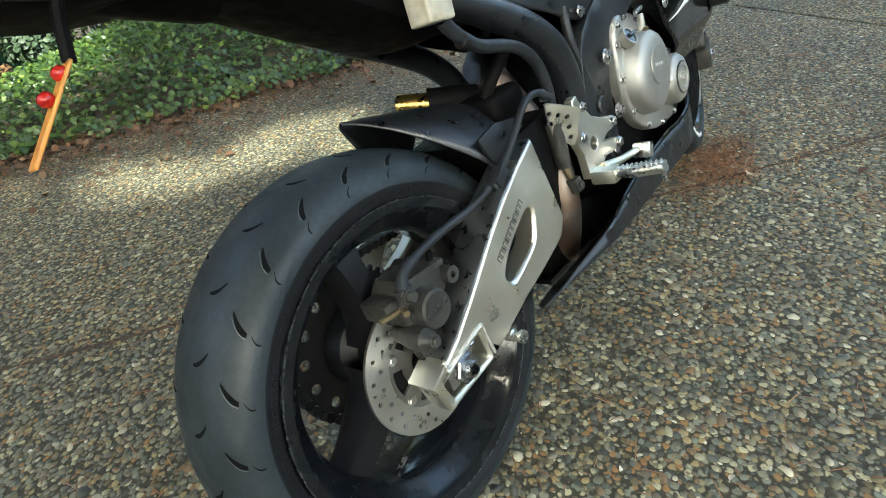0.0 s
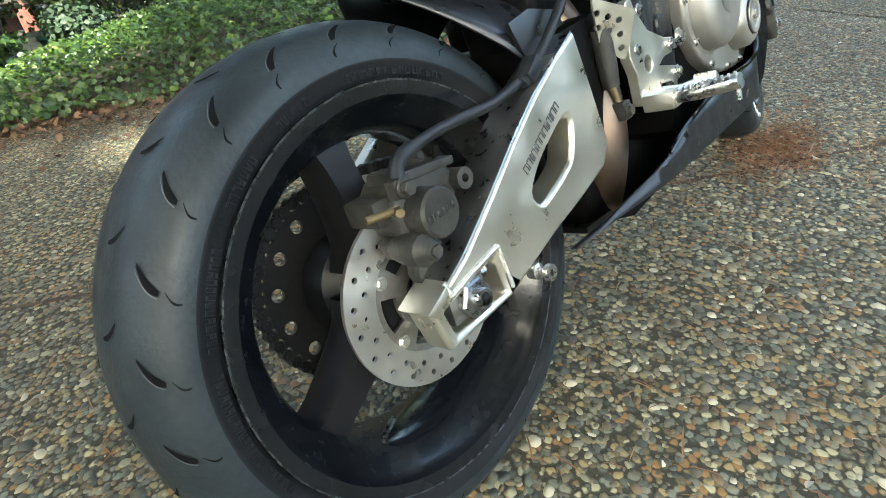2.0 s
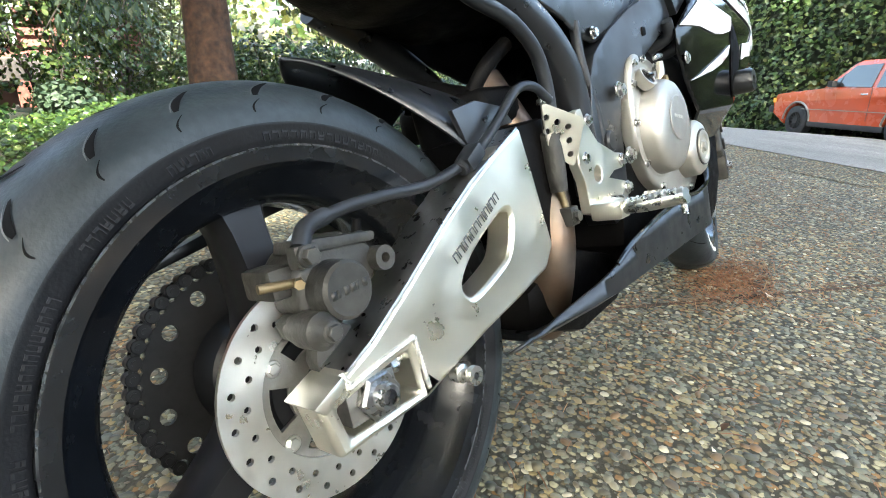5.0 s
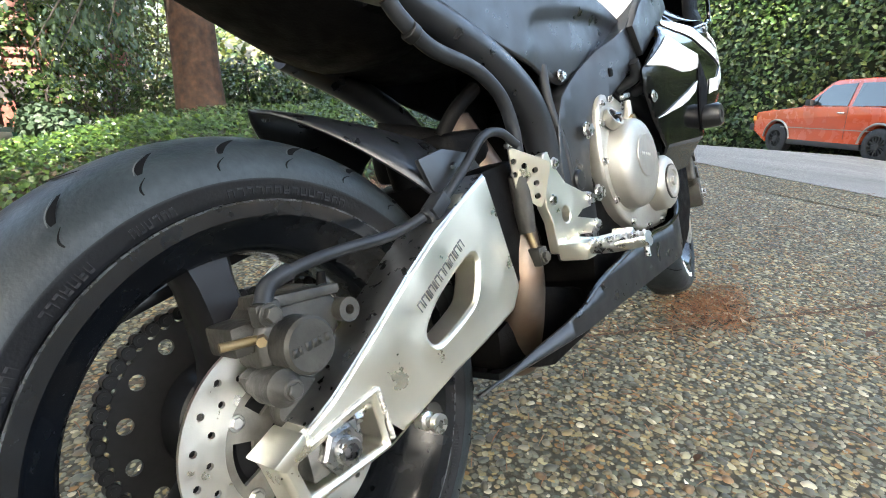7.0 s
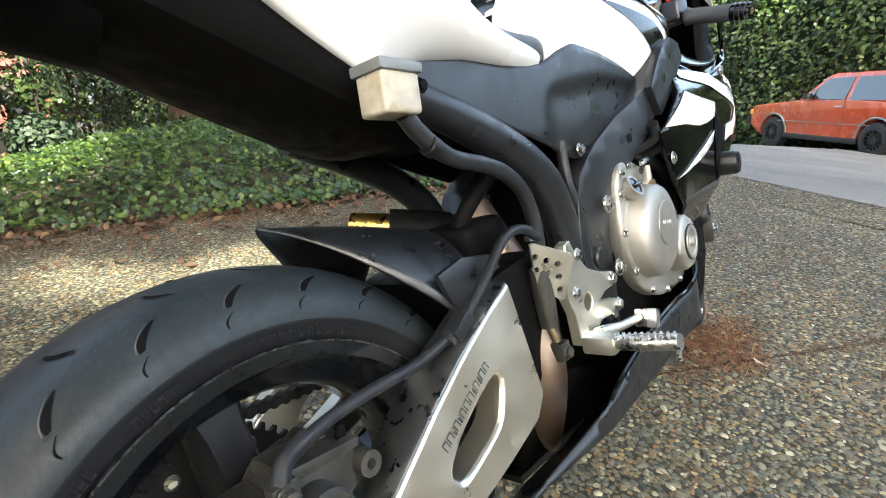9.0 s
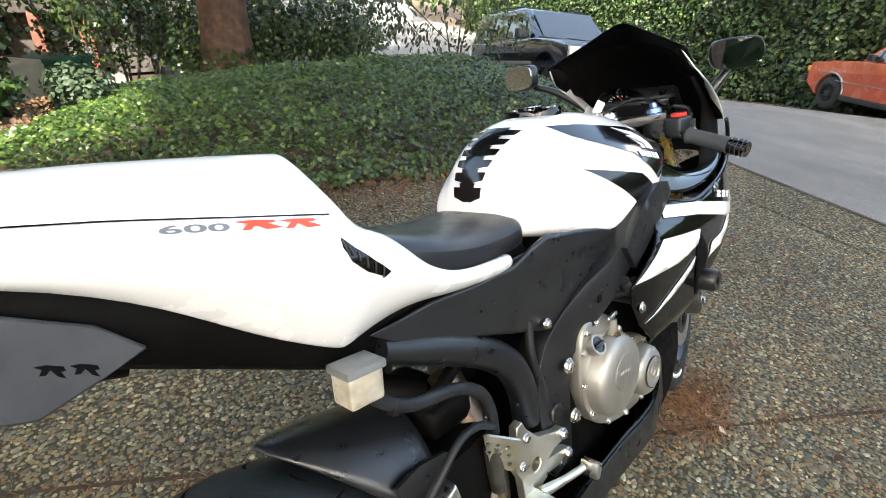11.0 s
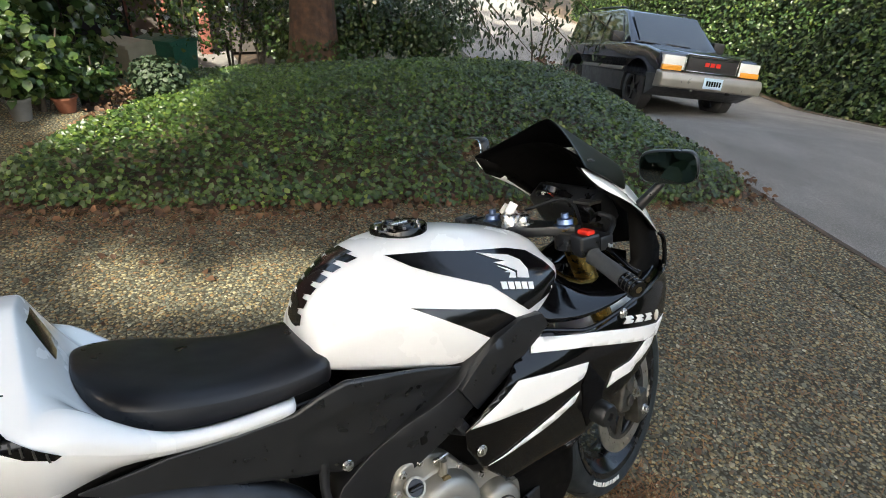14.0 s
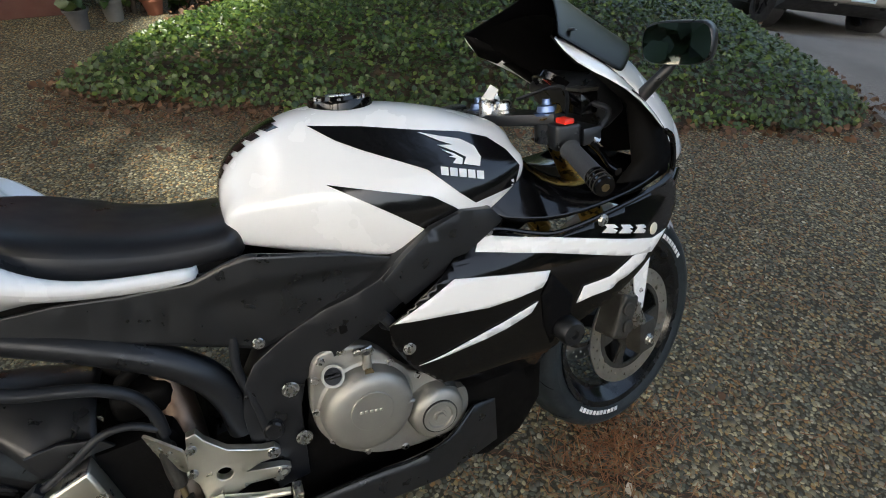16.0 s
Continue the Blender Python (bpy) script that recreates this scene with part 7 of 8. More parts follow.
def shrub(name, label, base, r, h, count, size, material, stems=5, gap=0.0, blossom=None, bn=0, squash=1.0):
    """A bush: a few bent stems and a shell of leaves with gaps."""
    t = thing(name, label, "shrub", Matrix.Translation(base))
    for k in range(stems):
        a = 2 * math.pi * k / stems + RNG.uniform(-0.4, 0.4)
        top = Vector((0.6 * r * math.cos(a), 0.6 * r * math.sin(a), h * RNG.uniform(0.65, 0.9)))
        part("stem", tube([(0.05 * math.cos(a), 0.05 * math.sin(a), 0), top * 0.45 + Vector((0.08 * r, 0, 0)), top], [0.022, 0.014, 0.006], 6, 4), M_TWIG, t)
    P, U, S = [], [], []
    while len(P) < count:
        v = RNG.normal(0, 1, 3)
        v /= np.linalg.norm(v)
        q = RNG.random() ** 0.45
        p = np.array((v[0] * r * q, v[1] * r * q * squash, h * 0.55 + v[2] * h * 0.47 * q))
        p *= 1 + 0.18 * noise.noise(Vector(p) * 2.3)
        if gap and noise.noise(Vector(p) * 1.9 + Vector((9, base[0], 0))) < gap - 0.35:
            continue
        P.append(p)
        U.append((v[0], v[1], v[2] * 0.6 + 0.6))
        S.append(RNG.uniform(0.7, 1.3) * size)
    leaves("foliage", P, U, S, OVAL, material, "", 0.55, 0.25, t, "")
    if blossom:
        B, BU, BS = [], [], []
        for _ in range(bn):
            k = RNG.integers(len(P))
            c = np.array(P[k]) * 1.04
            for j in range(7):
                B.append(c + RNG.normal(0, 0.018, 3))
                BU.append((RNG.normal(), RNG.normal() - 0.6, 0.8))
                BS.append(RNG.uniform(0.045, 0.07))
        leaves("blossom", B, BU, BS, OVAL, blossom, "", 0.5, 0.4, t, "")
    return t


shrub("camellia", "tall camellia bush with glossy leaves and white blossoms", (2.0, 9.2, -1.2), 1.1, 3.7, 3600, 0.075, M_CAMELLIA, 5, 0.28, M_PETAL, 34)
shrub("camellia", "tall camellia bush with glossy leaves and white blossoms", (2.95, 9.8, -1.2), 1.05, 4.0, 3600, 0.075, M_CAMELLIA, 5, 0.28, M_PETAL, 18)
shrub("rhododendron", "large dark rhododendron with a few red blossoms", (0.30, 6.9, -0.75), 0.75, 2.3, 2800, 0.11, M_CAMELLIA, 6, 0.12, M_REDPETAL, 5)
shrub("rhododendron", "small rhododendron with dark leathery leaves", (0.16, 4.55, 0.0), 0.36, 0.8, 1300, 0.07, M_LAUREL, 4, 0.1)
shrub("rhododendron", "small rhododendron with dark leathery leaves", (0.48, 5.5, -0.25), 0.38, 0.55, 1100, 0.065, M_LAUREL, 4, 0.1)
shrub("azalea", "low rounded dark green azalea bush", (4.30, 7.3, -0.66), 0.85, 1.45, 3800, 0.065, M_LAUREL, 6, 0.05)
shrub("azalea", "low rounded dark green azalea bush", (5.2, 6.9, -0.62), 0.80, 1.30, 3400, 0.065, M_LAUREL, 6, 0.05)
shrub("maple", "spring maple with bright yellow-green young leaves", (4.6, 12.5, -1.3), 1.9, 5.0, 7000, 0.06, M_YELLOW, 5, 0.2)
shrub("maple", "spring maple with bright yellow-green young leaves", (5.3, 16.8, -1.4), 1.9, 5.0, 6000, 0.06, M_YELLOW, 5, 0.22)
shrub("maple", "spring maple with bright yellow-green young leaves", (3.8, 10.9, -1.2), 1.1, 4.2, 3800, 0.055, M_YELLOW, 5, 0.22)
shrub("azalea", "low rounded dark green azalea bush", (3.9, 8.6, -0.95), 0.95, 1.5, 3600, 0.07, M_LAUREL, 6, 0.08)
shrub("sapling", "sparse young shrub with few leaves beside the lane", (6.15, 5.4, -0.5), 0.35, 1.4, 160, 0.05, M_YELLOW, 3, 0.1)
far_wood = thing("woods", "spring woods far down the side road", "trees")
for tone, n, lo, hi, size in ((M_YELLOW, 2600, 0.4, 5.5, 0.34), (M_LAUREL, 4200, 0.0, 8.0, 0.42)):
    P, U, S = [], [], []
    while len(P) < n:
        a, r = radians(RNG.uniform(28, 96)), RNG.uniform(27, 36) - (3 if tone is M_YELLOW else 0)
        z = RNG.uniform(lo, hi)
        if noise.noise((a * 9, r * 0.3, z * 0.5)) < -0.22:
            continue
        P.append((r * math.cos(a), r * math.sin(a), z - 1.0))
        U.append((-math.cos(a), -math.sin(a), 0.5))
        S.append(RNG.uniform(0.7, 1.4) * size)
    leaves("foliage", P, U, S, OVAL, tone, "", 0.6, 0.3, far_wood, "")
shrub("fern", "small dark spiky fern in the ivy", (1.0, 4.6, 0.0), 0.26, 0.34, 900, 0.05, M_FIR, 3, 0.0)
shrub("spurge", "low yellow-green spurge tuft behind the ivy", (5.55, 5.9, -0.42), 0.22, 0.26, 420, 0.05, M_SPURGE, 3, 0.0)

# ---------------------------------------------------------------- parked vehicles
M_GLASS = mat("car_glass", (0.03, 0.035, 0.035), 0.04, spec=0.9)
M_CARTYRE = mat("car_tyre", (0.018, 0.018, 0.019), 0.75, vary=0.2, scale=10)
M_CHROME = mat("chrome", (0.72, 0.72, 0.72), 0.12, 1.0)
M_TRIM = mat("black_trim", (0.015, 0.015, 0.016), 0.5)
M_SILVERTRIM = mat("champagne_trim", (0.25, 0.24, 0.21), 0.38, 0.4, vary=0.1, scale=4)
M_LAMPCLEAR = mat("clear_lamp", (0.72, 0.72, 0.66), 0.12, coat=0.6)
M_LAMPAMBER = mat("amber_lamp", (0.75, 0.32, 0.04), 0.18, coat=0.6)


def wheel(car, x, side, r, w, track, rim, spokes, cz=None):
    """One road wheel: tyre, rim and spokes, its face at side."""
    cz = r if cz is None else cz
    c = (x, side * track, cz)
    t = part("wheel", lathe([(r * 0.62, -w / 2), (r * 0.9, -w / 2), (r, -w * 0.38), (r, w * 0.38), (r * 0.9, w / 2), (r * 0.62, w / 2), (r * 0.62, -w / 2)], 40, c), M_CARTYRE, car)
    y = side * (track + w * 0.36)
    part("rim", ring(r * 0.56, r * 0.66, y - 0.02, y + 0.02, 40, (x, 0, cz)), rim, t)
    part("hub_cap", disc(r * 0.16, y - side * 0.03, y + side * 0.02, 20, (x, 0, cz)), rim, t)
    for k in range(spokes):
        a = 360 * k / spokes
        sp = moved(box(r * 0.1, r * 0.6, -0.012, 0.012, -r * 0.035, r * 0.035), Matrix.Translation((x, y, cz)) @ pose(0, 0, 0, 0, a, 0))
        part("rim_spoke", sp, rim, t)
    part("brake_dark", disc(r * 0.56, y - side * 0.06, y - side * 0.04, 24, (x, 0, cz)), M_TRIM, t)
    return t


def shell(outline, half, inset, arch=(), belt=None, flare=0.02):
    """A car body drawn out from its side outline, drawn in above the belt line."""
    bm = holed(outline, arch, -half, half)
    for v in bm.verts:
        if belt is not None and v.co.z > belt:
            v.co.y *= 1 - inset * min(1.0, (v.co.z - belt) / 0.5)
    return bm


def hatchback():
    car = thing("hatchback_car", "orange-red old two-door hatchback parked on the lane", "car")
    paint = mat("orange_red_paint", (0.46, 0.068, 0.024), 0.25, vary=0.05, scale=3, coat=0.5)
    arches = [circle2(-1.16, 0.29, 0.335, 24), circle2(1.16, 0.29, 0.335, 24)]

    def arched(y0):
        # lower body: side outline with wheel arches cut from below
        pts = [(-1.86, 0.42)]
        pts += [(-1.16 - 0.335 * math.cos(a), 0.29 + 0.335 * math.sin(a)) for a in np.linspace(-0.25, math.pi + 0.25, 14)]
        pts += [(1.16 - 0.335 * math.cos(a), 0.29 + 0.335 * math.sin(a)) for a in np.linspace(-0.25, math.pi + 0.25, 14)]
        pts += [(1.78, 0.38), (1.84, 0.60), (1.80, 0.88), (0.66, 0.93), (-0.62, 0.91), (-1.80, 0.80), (-1.88, 0.62)]
        return prism(pts, -0.80, 0.80)

    body = part("body", rounded(arched(0), 0.03, 2), paint, car)
    roof_out = [(-0.66, 0.90), (-0.12, 1.34), (0.02, 1.385), (1.05, 1.39), (1.28, 1.34), (1.70, 0.90)]
    cabin = prism(roof_out, -0.78, 0.78)
    for v in cabin.verts:
        if v.co.z > 0.95:
            v.co.y *= 0.84
    part("cabin", rounded(cabin, 0.04, 3), paint, car)
    for side in (-1, 1):
        def pane(pts):
            bm = prism(pts, side * 0.0, side * 0.012)
            for v in bm.verts:
                z = v.co.z
                v.co.y += side * (0.786 - 0.125 * min(1, max(0, z - 0.90) / 0.44))
            return bm
        part("side_window", pane([(-0.46, 0.94), (-0.06, 1.29), (0.46, 1.31), (0.44, 0.93)]), M_GLASS, car)
        part("side_window", pane([(0.54, 0.93), (0.56, 1.31), (1.08, 1.31), (1.30, 1.02), (1.20, 0.93)]), M_GLASS, car)
        part("quarter_pillar", pane([(-0.28, 0.94), (-0.24, 0.94), (-0.22, 1.14), (-0.25, 1.12)]), M_TRIM, car)
        part("side_strip", box(-1.05, 1.05, side * 0.80, side * 0.812, 0.515, 0.53), M_SILVERTRIM, car)
        part("door_line", box(0.48, 0.488, side * 0.80, side * 0.803, 0.36, 0.92), M_TRIM, car)
        part("door_handle", rounded(box(0.30, 0.44, side * 0.80, side * 0.83, 0.80, 0.825), 0.008), M_CHROME, car)
        part("sill", rounded(box(-0.85, 0.85, side * 0.72, side * 0.805, 0.20, 0.30), 0.02), M_TRIM, car)
        part("wing_mirror", rounded(box(-0.40, -0.28, side * 0.80, side * 0.90, 0.93, 1.04), 0.02), M_TRIM, car)
        for cx in (-1.16, 1.16):
            lip = [(cx - 0.36 * math.cos(a), side * 0.80, 0.29 + 0.36 * math.sin(a)) for a in np.linspace(0.05, math.pi - 0.05, 12)]
            part("arch_lip", tube(lip, 0.02, 8, 2), M_SILVERTRIM, car, "dull grey wheel-arch lip")
            wheel(car, cx, side, 0.29, 0.20, 0.71, M_TRIM, 14)
        part("corner_lamp", rounded(box(-1.90, -1.80, side * 0.68, side * 0.805, 0.62, 0.72), 0.01), M_LAMPAMBER, car)
        part("headlamp", disc(0.085, -1.87, -1.90, 24, (0, side * 0.55, 0.68), "X"), M_LAMPCLEAR, car)
    part("bumper", rounded(box(-1.97, -1.84, -0.82, 0.82, 0.42, 0.56), 0.025), M_TRIM, car, "black front bumper")
    part("bumper", rounded(box(1.80, 1.93, -0.82, 0.82, 0.42, 0.56), 0.025), M_TRIM, car, "black rear bumper")
    part("grille", box(-1.895, -1.86, -0.66, 0.66, 0.60, 0.76), M_TRIM, car)
    ws = prism([(-0.60, 0.93), (-0.13, 1.315), (-0.12, 1.325), (-0.615, 0.94)], -0.62, 0.62)
    part("windscreen", moved(ws, Matrix.Translation((-0.025, 0, 0.01))), M_GLASS, car)
    part("hood_crease", rounded(box(-1.75, -0.70, -0.55, 0.55, 0.835, 0.85), 0.006), paint, car)
    return car


def suv():
    car = thing("suv", "dark blue and silver-grey sport utility vehicle parked by the lane", "car")
    paint = mat("dark_blue_paint", (0.014, 0.020, 0.036), 0.20, vary=0.1, scale=2, coat=0.7)
    lower = M_SILVERTRIM
    H = 0.85

    def arch(cx, r, z=0.36, n=12):
        return [(cx - r * math.cos(a), z + r * math.sin(a)) for a in np.linspace(-0.2, math.pi + 0.2, n)]

    skirt = [(-2.10, 0.42)] + arch(-1.36, 0.43) + arch(1.36, 0.43) + [(2.15, 0.45), (2.18, 0.62), (-2.12, 0.62)]
    part("lower_body", rounded(prism(skirt, -H, H), 0.02), mat("dirty_dark_paint", (0.035, 0.038, 0.042), 0.4, vary=0.3, scale=5), car, "dirty dark lower body")
    up = [(-2.08, 0.60), (-1.90, 0.60)] + [(-1.36 - 0.44 * math.cos(a), 0.36 + 0.44 * math.sin(a)) for a in np.linspace(0.58, math.pi - 0.58, 8)] + [(1.36 - 0.44 * math.cos(a), 0.36 + 0.44 * math.sin(a)) for a in np.linspace(0.58, math.pi - 0.58, 8)]
    up += [(2.15, 0.60), (2.17, 1.0), (-0.95, 1.06), (-1.55, 1.02), (-2.02, 0.94), (-2.10, 0.80)]
    part("upper_body", rounded(prism(up, -H + 0.01, H - 0.01), 0.04, 3), paint, car, "dark blue body sides and bonnet")
    cab = prism([(-0.98, 1.03), (-0.30, 1.58), (-0.10, 1.635), (1.90, 1.63), (2.08, 1.56), (2.17, 1.0)], -H + 0.03, H - 0.03)
    for v in cab.verts:
        if v.co.z > 1.1:
            v.co.y *= 0.83
    part("cabin", rounded(cab, 0.04, 3), paint, car)
    for side in (-1, 1):
        def pane(pts):
            bm = prism(pts, 0, side * 0.012)
            for v in bm.verts:
                v.co.y += side * (0.826 - 0.135 * min(1, max(0, v.co.z - 1.03) / 0.55))
            return bm
        part("side_window", pane([(-0.62, 1.08), (-0.18, 1.52), (0.28, 1.53), (0.28, 1.08)]), M_GLASS, car)
        part("side_window", pane([(0.38, 1.08), (0.38, 1.53), (1.02, 1.53), (1.02, 1.08)]), M_GLASS, car)
        part("side_window", pane([(1.12, 1.08), (1.12, 1.53), (1.88, 1.52), (2.00, 1.08)]), M_GLASS, car)
        for x in (0.33, 1.07):
            part("door_line", box(x - 0.004, x + 0.004, side * (H - 0.01), side * (H - 0.004), 0.45, 1.02), M_TRIM, car)
        for x in (0.20, 0.95):
            part("door_handle", rounded(box(x - 0.13, x, side * (H - 0.01), side * (H + 0.02), 0.93, 0.97), 0.008), M_TRIM, car)
        part("wing_mirror", rounded(box(-0.72, -0.56, side * 0.86, side * 1.08, 1.05, 1.22), 0.03), M_TRIM, car, "black door mirror")
        part("side_moulding", rounded(box(-0.90, 0.92, side * (H - 0.005), side * (H + 0.012), 0.60, 0.66), 0.008), lower, car)
        part("roof_rail", tube([(0.0, side * 0.60, 1.67), (0.9, side * 0.62, 1.69), (1.85, side * 0.60, 1.67)], 0.018, 8, 4), M_TRIM, car)
        for cx in (-1.36, 1.36):
            wheel(car, cx, side, 0.36, 0.23, 0.73, M_SILVERTRIM if cx > 0 else M_TRIM, 5)
        lamp = part("headlamp", rounded(box(-2.135, -2.02, side * 0.46, side * 0.815, 0.70, 0.90), 0.02), M_LAMPCLEAR, car, "clear rectangular headlamp")
        part("indicator", rounded(box(-2.145, -2.03, side * (0.50 if side > 0 else 0.50), side * 0.82, 0.685, 0.765), 0.012), M_LAMPAMBER, lamp, "amber indicator")
        part("fog_recess", rounded(box(-2.245, -2.20, side * 0.28, side * 0.60, 0.47, 0.55), 0.01), M_TRIM, car)
        part("tow_hook", tube([(-2.20, side * 0.30, 0.42), (-2.25, side * 0.32, 0.42)], 0.02, 8, 1), M_TRIM, car)
    part("bumper", rounded(prism([(-2.24, 0.44), (-2.26, 0.56), (-2.22, 0.66), (-2.05, 0.68), (-2.02, 0.42)], -0.86, 0.86), 0.03, 3), lower, car, "silver-grey front bumper")
    grille = part("grille", rounded(box(-2.13, -2.06, -0.45, 0.45, 0.69, 0.93), 0.01), M_TRIM, car, "black slatted grille")
    for z in (0.735, 0.775, 0.815, 0.855, 0.89):
        part("grille_slat", box(-2.137, -2.125, -0.41, 0.41, z, z + 0.012), M_CHROME if z > 0.88 else M_CALIPER, grille)
    for y0, y1, z0, z1 in ((-0.46, 0.46, 0.915, 0.945), (-0.46, 0.46, 0.675, 0.705), (-0.46, -0.42, 0.68, 0.94), (0.42, 0.46, 0.68, 0.94)):
        part("grille_frame", rounded(box(-2.15, -2.12, y0, y1, z0, z1), 0.006, 1), M_CHROME, grille, "chrome grille surround")
    for k in range(3):
        part("badge_bar", box(-2.146, -2.138, -0.13 + k * 0.095, -0.06 + k * 0.095, 0.785, 0.845), M_RED, grille, "red badge bar")
    pl = part("number_plate", rounded(box(-2.275, -2.262, -0.16, 0.16, 0.47, 0.63), 0.006, 1), mat("plate_blue", (0.42, 0.56, 0.66), 0.5), car, "pale blue number plate with dark bars")
    for k in range(6):
        part("plate_bar", box(-2.279, -2.274, -0.125 + k * 0.043, -0.097 + k * 0.043, 0.51, 0.585), M_DECALBLACK, pl)
    ws = prism([(-0.93, 1.06), (-0.34, 1.555), (-0.325, 1.565), (-0.915, 1.065)], -0.66, 0.66)
    for v in ws.verts:
        v.co.y *= 1 - 0.10 * (v.co.z - 1.06)
    part("windscreen", moved(ws, Matrix.Translation((-0.03, 0, 0.012))), M_GLASS, car)
    for y in (-0.25, 0.30):
        part("wiper", tube([(-0.99, y, 1.07), (-0.93, y + 0.45, 1.09)], 0.010, 6, 1), M_TRIM, car)
    part("bonnet_bulge", rounded(prism([(-2.0, 0.94), (-1.1, 1.045), (-1.05, 1.065), (-1.95, 0.965)], -0.50, 0.50), 0.01), paint, car)
    return car


red = hatchback()
cx, cy = 12.3, 0.08
red.matrix_world = pose(cx, cy, fall(cx, cy) - 0.01, 0, -4.0, 226)
blue = suv()
bx, by = 9.5, 5.85
blue.matrix_world = pose(bx, by, fall(bx, by), 3.0, 9.5, 62.5)
far = thing("pickup", "white pickup truck parked far down the side road", "car", pose(17.4, 21.0, -1.75, 0, 0, 75))
for name, bm, m in (("body", rounded(prism([(-2.4, 0.4), (2.4, 0.4), (2.4, 1.05), (0.4, 1.08), (-0.1, 1.75), (-1.3, 1.75), (-1.6, 1.08), (-2.4, 1.0)], -0.9, 0.9), 0.06), mat("white_car_paint", (0.26, 0.27, 0.28), 0.3, coat=0.4, vary=0.03)), ("side_window", box(-1.35, 0.05, -0.91, 0.91, 1.15, 1.6), M_GLASS), ("windscreen", box(-1.62, -1.35, -0.75, 0.75, 1.15, 1.6), M_GLASS)):
    part(name, bm, m, far)
for x in (-1.5, 1.5):
    for side in (-1, 1):
        wheel(far, x, side, 0.37, 0.22, 0.80, M_SILVERTRIM, 5)

# ---------------------------------------------------------------- house, bins and pots
M_SIDING = mat("red_brown_siding", (0.20, 0.075, 0.055), 0.7, vary=0.2, scale=3, bump=0.2, bump_scale=60)
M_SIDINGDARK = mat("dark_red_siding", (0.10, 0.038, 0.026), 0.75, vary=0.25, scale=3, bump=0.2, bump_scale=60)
M_EAVE = mat("grey_brown_fascia", (0.10, 0.085, 0.075), 0.7, vary=0.2, scale=4)
M_WHITETRIM = mat("white_trim", (0.72, 0.71, 0.68), 0.5, vary=0.05, scale=6)
M_DARK = mat("dark_interior", (0.015, 0.014, 0.014), 0.8)
M_BRICK = mat("brick_post", (0.23, 0.08, 0.055), 0.8, vary=0.3, scale=14, bump=0.4, bump_scale=60)
M_ROOF = mat("brown_shingle", (0.07, 0.06, 0.055), 0.85, vary=0.3, scale=6)


def house():
    h = thing("house", "red-brown clapboard house with white-trimmed windows behind the bushes", "house", pose(0, 12.9, -1.3, 0, 0, -6))
    part("wall", box(-9.0, 4.6, 0.10, 7.0, 0.0, 5.2), M_SIDING, h, "red-brown wall")
    part("fascia", rounded(box(-9.0, 4.6, -0.35, 0.1, 1.22, 1.62), 0.02), M_EAVE, h, "grey-brown band over the garage")
    for k in range(14):
        z = 1.62 + k * 0.2
        bm = prism([(0.0, z), (0.10, z), (0.10, z + 0.205), (0.075, z + 0.205)], -9.0, 4.6, "Y")
        bm2 = bmesh.new()
        a = [bm2.verts.new((x, y, zz)) for x in (-9.0, 4.6) for y, zz in ((0.0, z), (0.10, z), (0.10, z + 0.205), (0.075, z + 0.205))]
        bm.free()
        bm2.faces.new(a[:4])
        bm2.faces.new(a[4:])
        for j in range(4):
            bm2.faces.new((a[j], a[(j + 1) % 4], a[4 + (j + 1) % 4], a[4 + j]))
        part("plank", bm2, M_SIDING, h)
    for x0, x1 in ((1.55, 2.45), (-0.4, 0.9), (3.3, 4.1), (-3.2, -2.0)):
        w = part("window", box(x0, x1, -0.03, 0.10, 1.85, 3.1), M_WHITETRIM, h, "white-framed window")
        part("pane", box(x0 + 0.07, x1 - 0.07, -0.045, -0.02, 1.92, 3.03), M_GLASS, w)
        part("glazing_bar", box((x0 + x1) / 2 - 0.015, (x0 + x1) / 2 + 0.015, -0.055, -0.03, 1.92, 3.03), M_WHITETRIM, w)
    # solid dark slab on the wall, coloured as the shade inside the garage
    part("garage_opening", box(-1.6, 1.7, 0.02, 0.10, 0.0, 1.22), M_DARK, h, "dark garage opening")
    part("wall_base", box(1.75, 4.6, -0.02, 0.10, 0.0, 1.22), M_EAVE, h)
    for x in (2.25, 3.0):
        part("post", rounded(box(x, x + 0.22, -0.35, -0.12, 0.0, 1.25), 0.01), M_BRICK, h, "brick-red post")
    roof = prism([(-0.7, 5.1), (3.4, 6.9), (7.5, 5.1), (7.5, 5.25), (3.4, 7.05), (-0.7, 5.25)], -9.4, 5.0, "X")
    part("roof", roof, M_ROOF, h, "brown shingle roof")
    part("driveway_slab", box(-2.0, 3.6, -3.0, 0.0, -0.1, 0.03), mat("pale_concrete", (0.17, 0.16, 0.145), 0.85, vary=0.2, scale=4), h, "pale concrete apron")
    return h


house()
side = thing("side_house", "dark red clapboard wall with a white downpipe", "house", pose(-0.34, 4.60, -0.5, 0, 0, 4))
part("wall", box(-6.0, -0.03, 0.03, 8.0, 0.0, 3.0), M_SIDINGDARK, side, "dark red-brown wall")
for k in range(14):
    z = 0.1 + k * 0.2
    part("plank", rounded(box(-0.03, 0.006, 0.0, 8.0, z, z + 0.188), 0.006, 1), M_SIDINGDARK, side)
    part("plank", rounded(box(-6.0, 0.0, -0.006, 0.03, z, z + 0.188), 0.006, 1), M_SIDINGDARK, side)
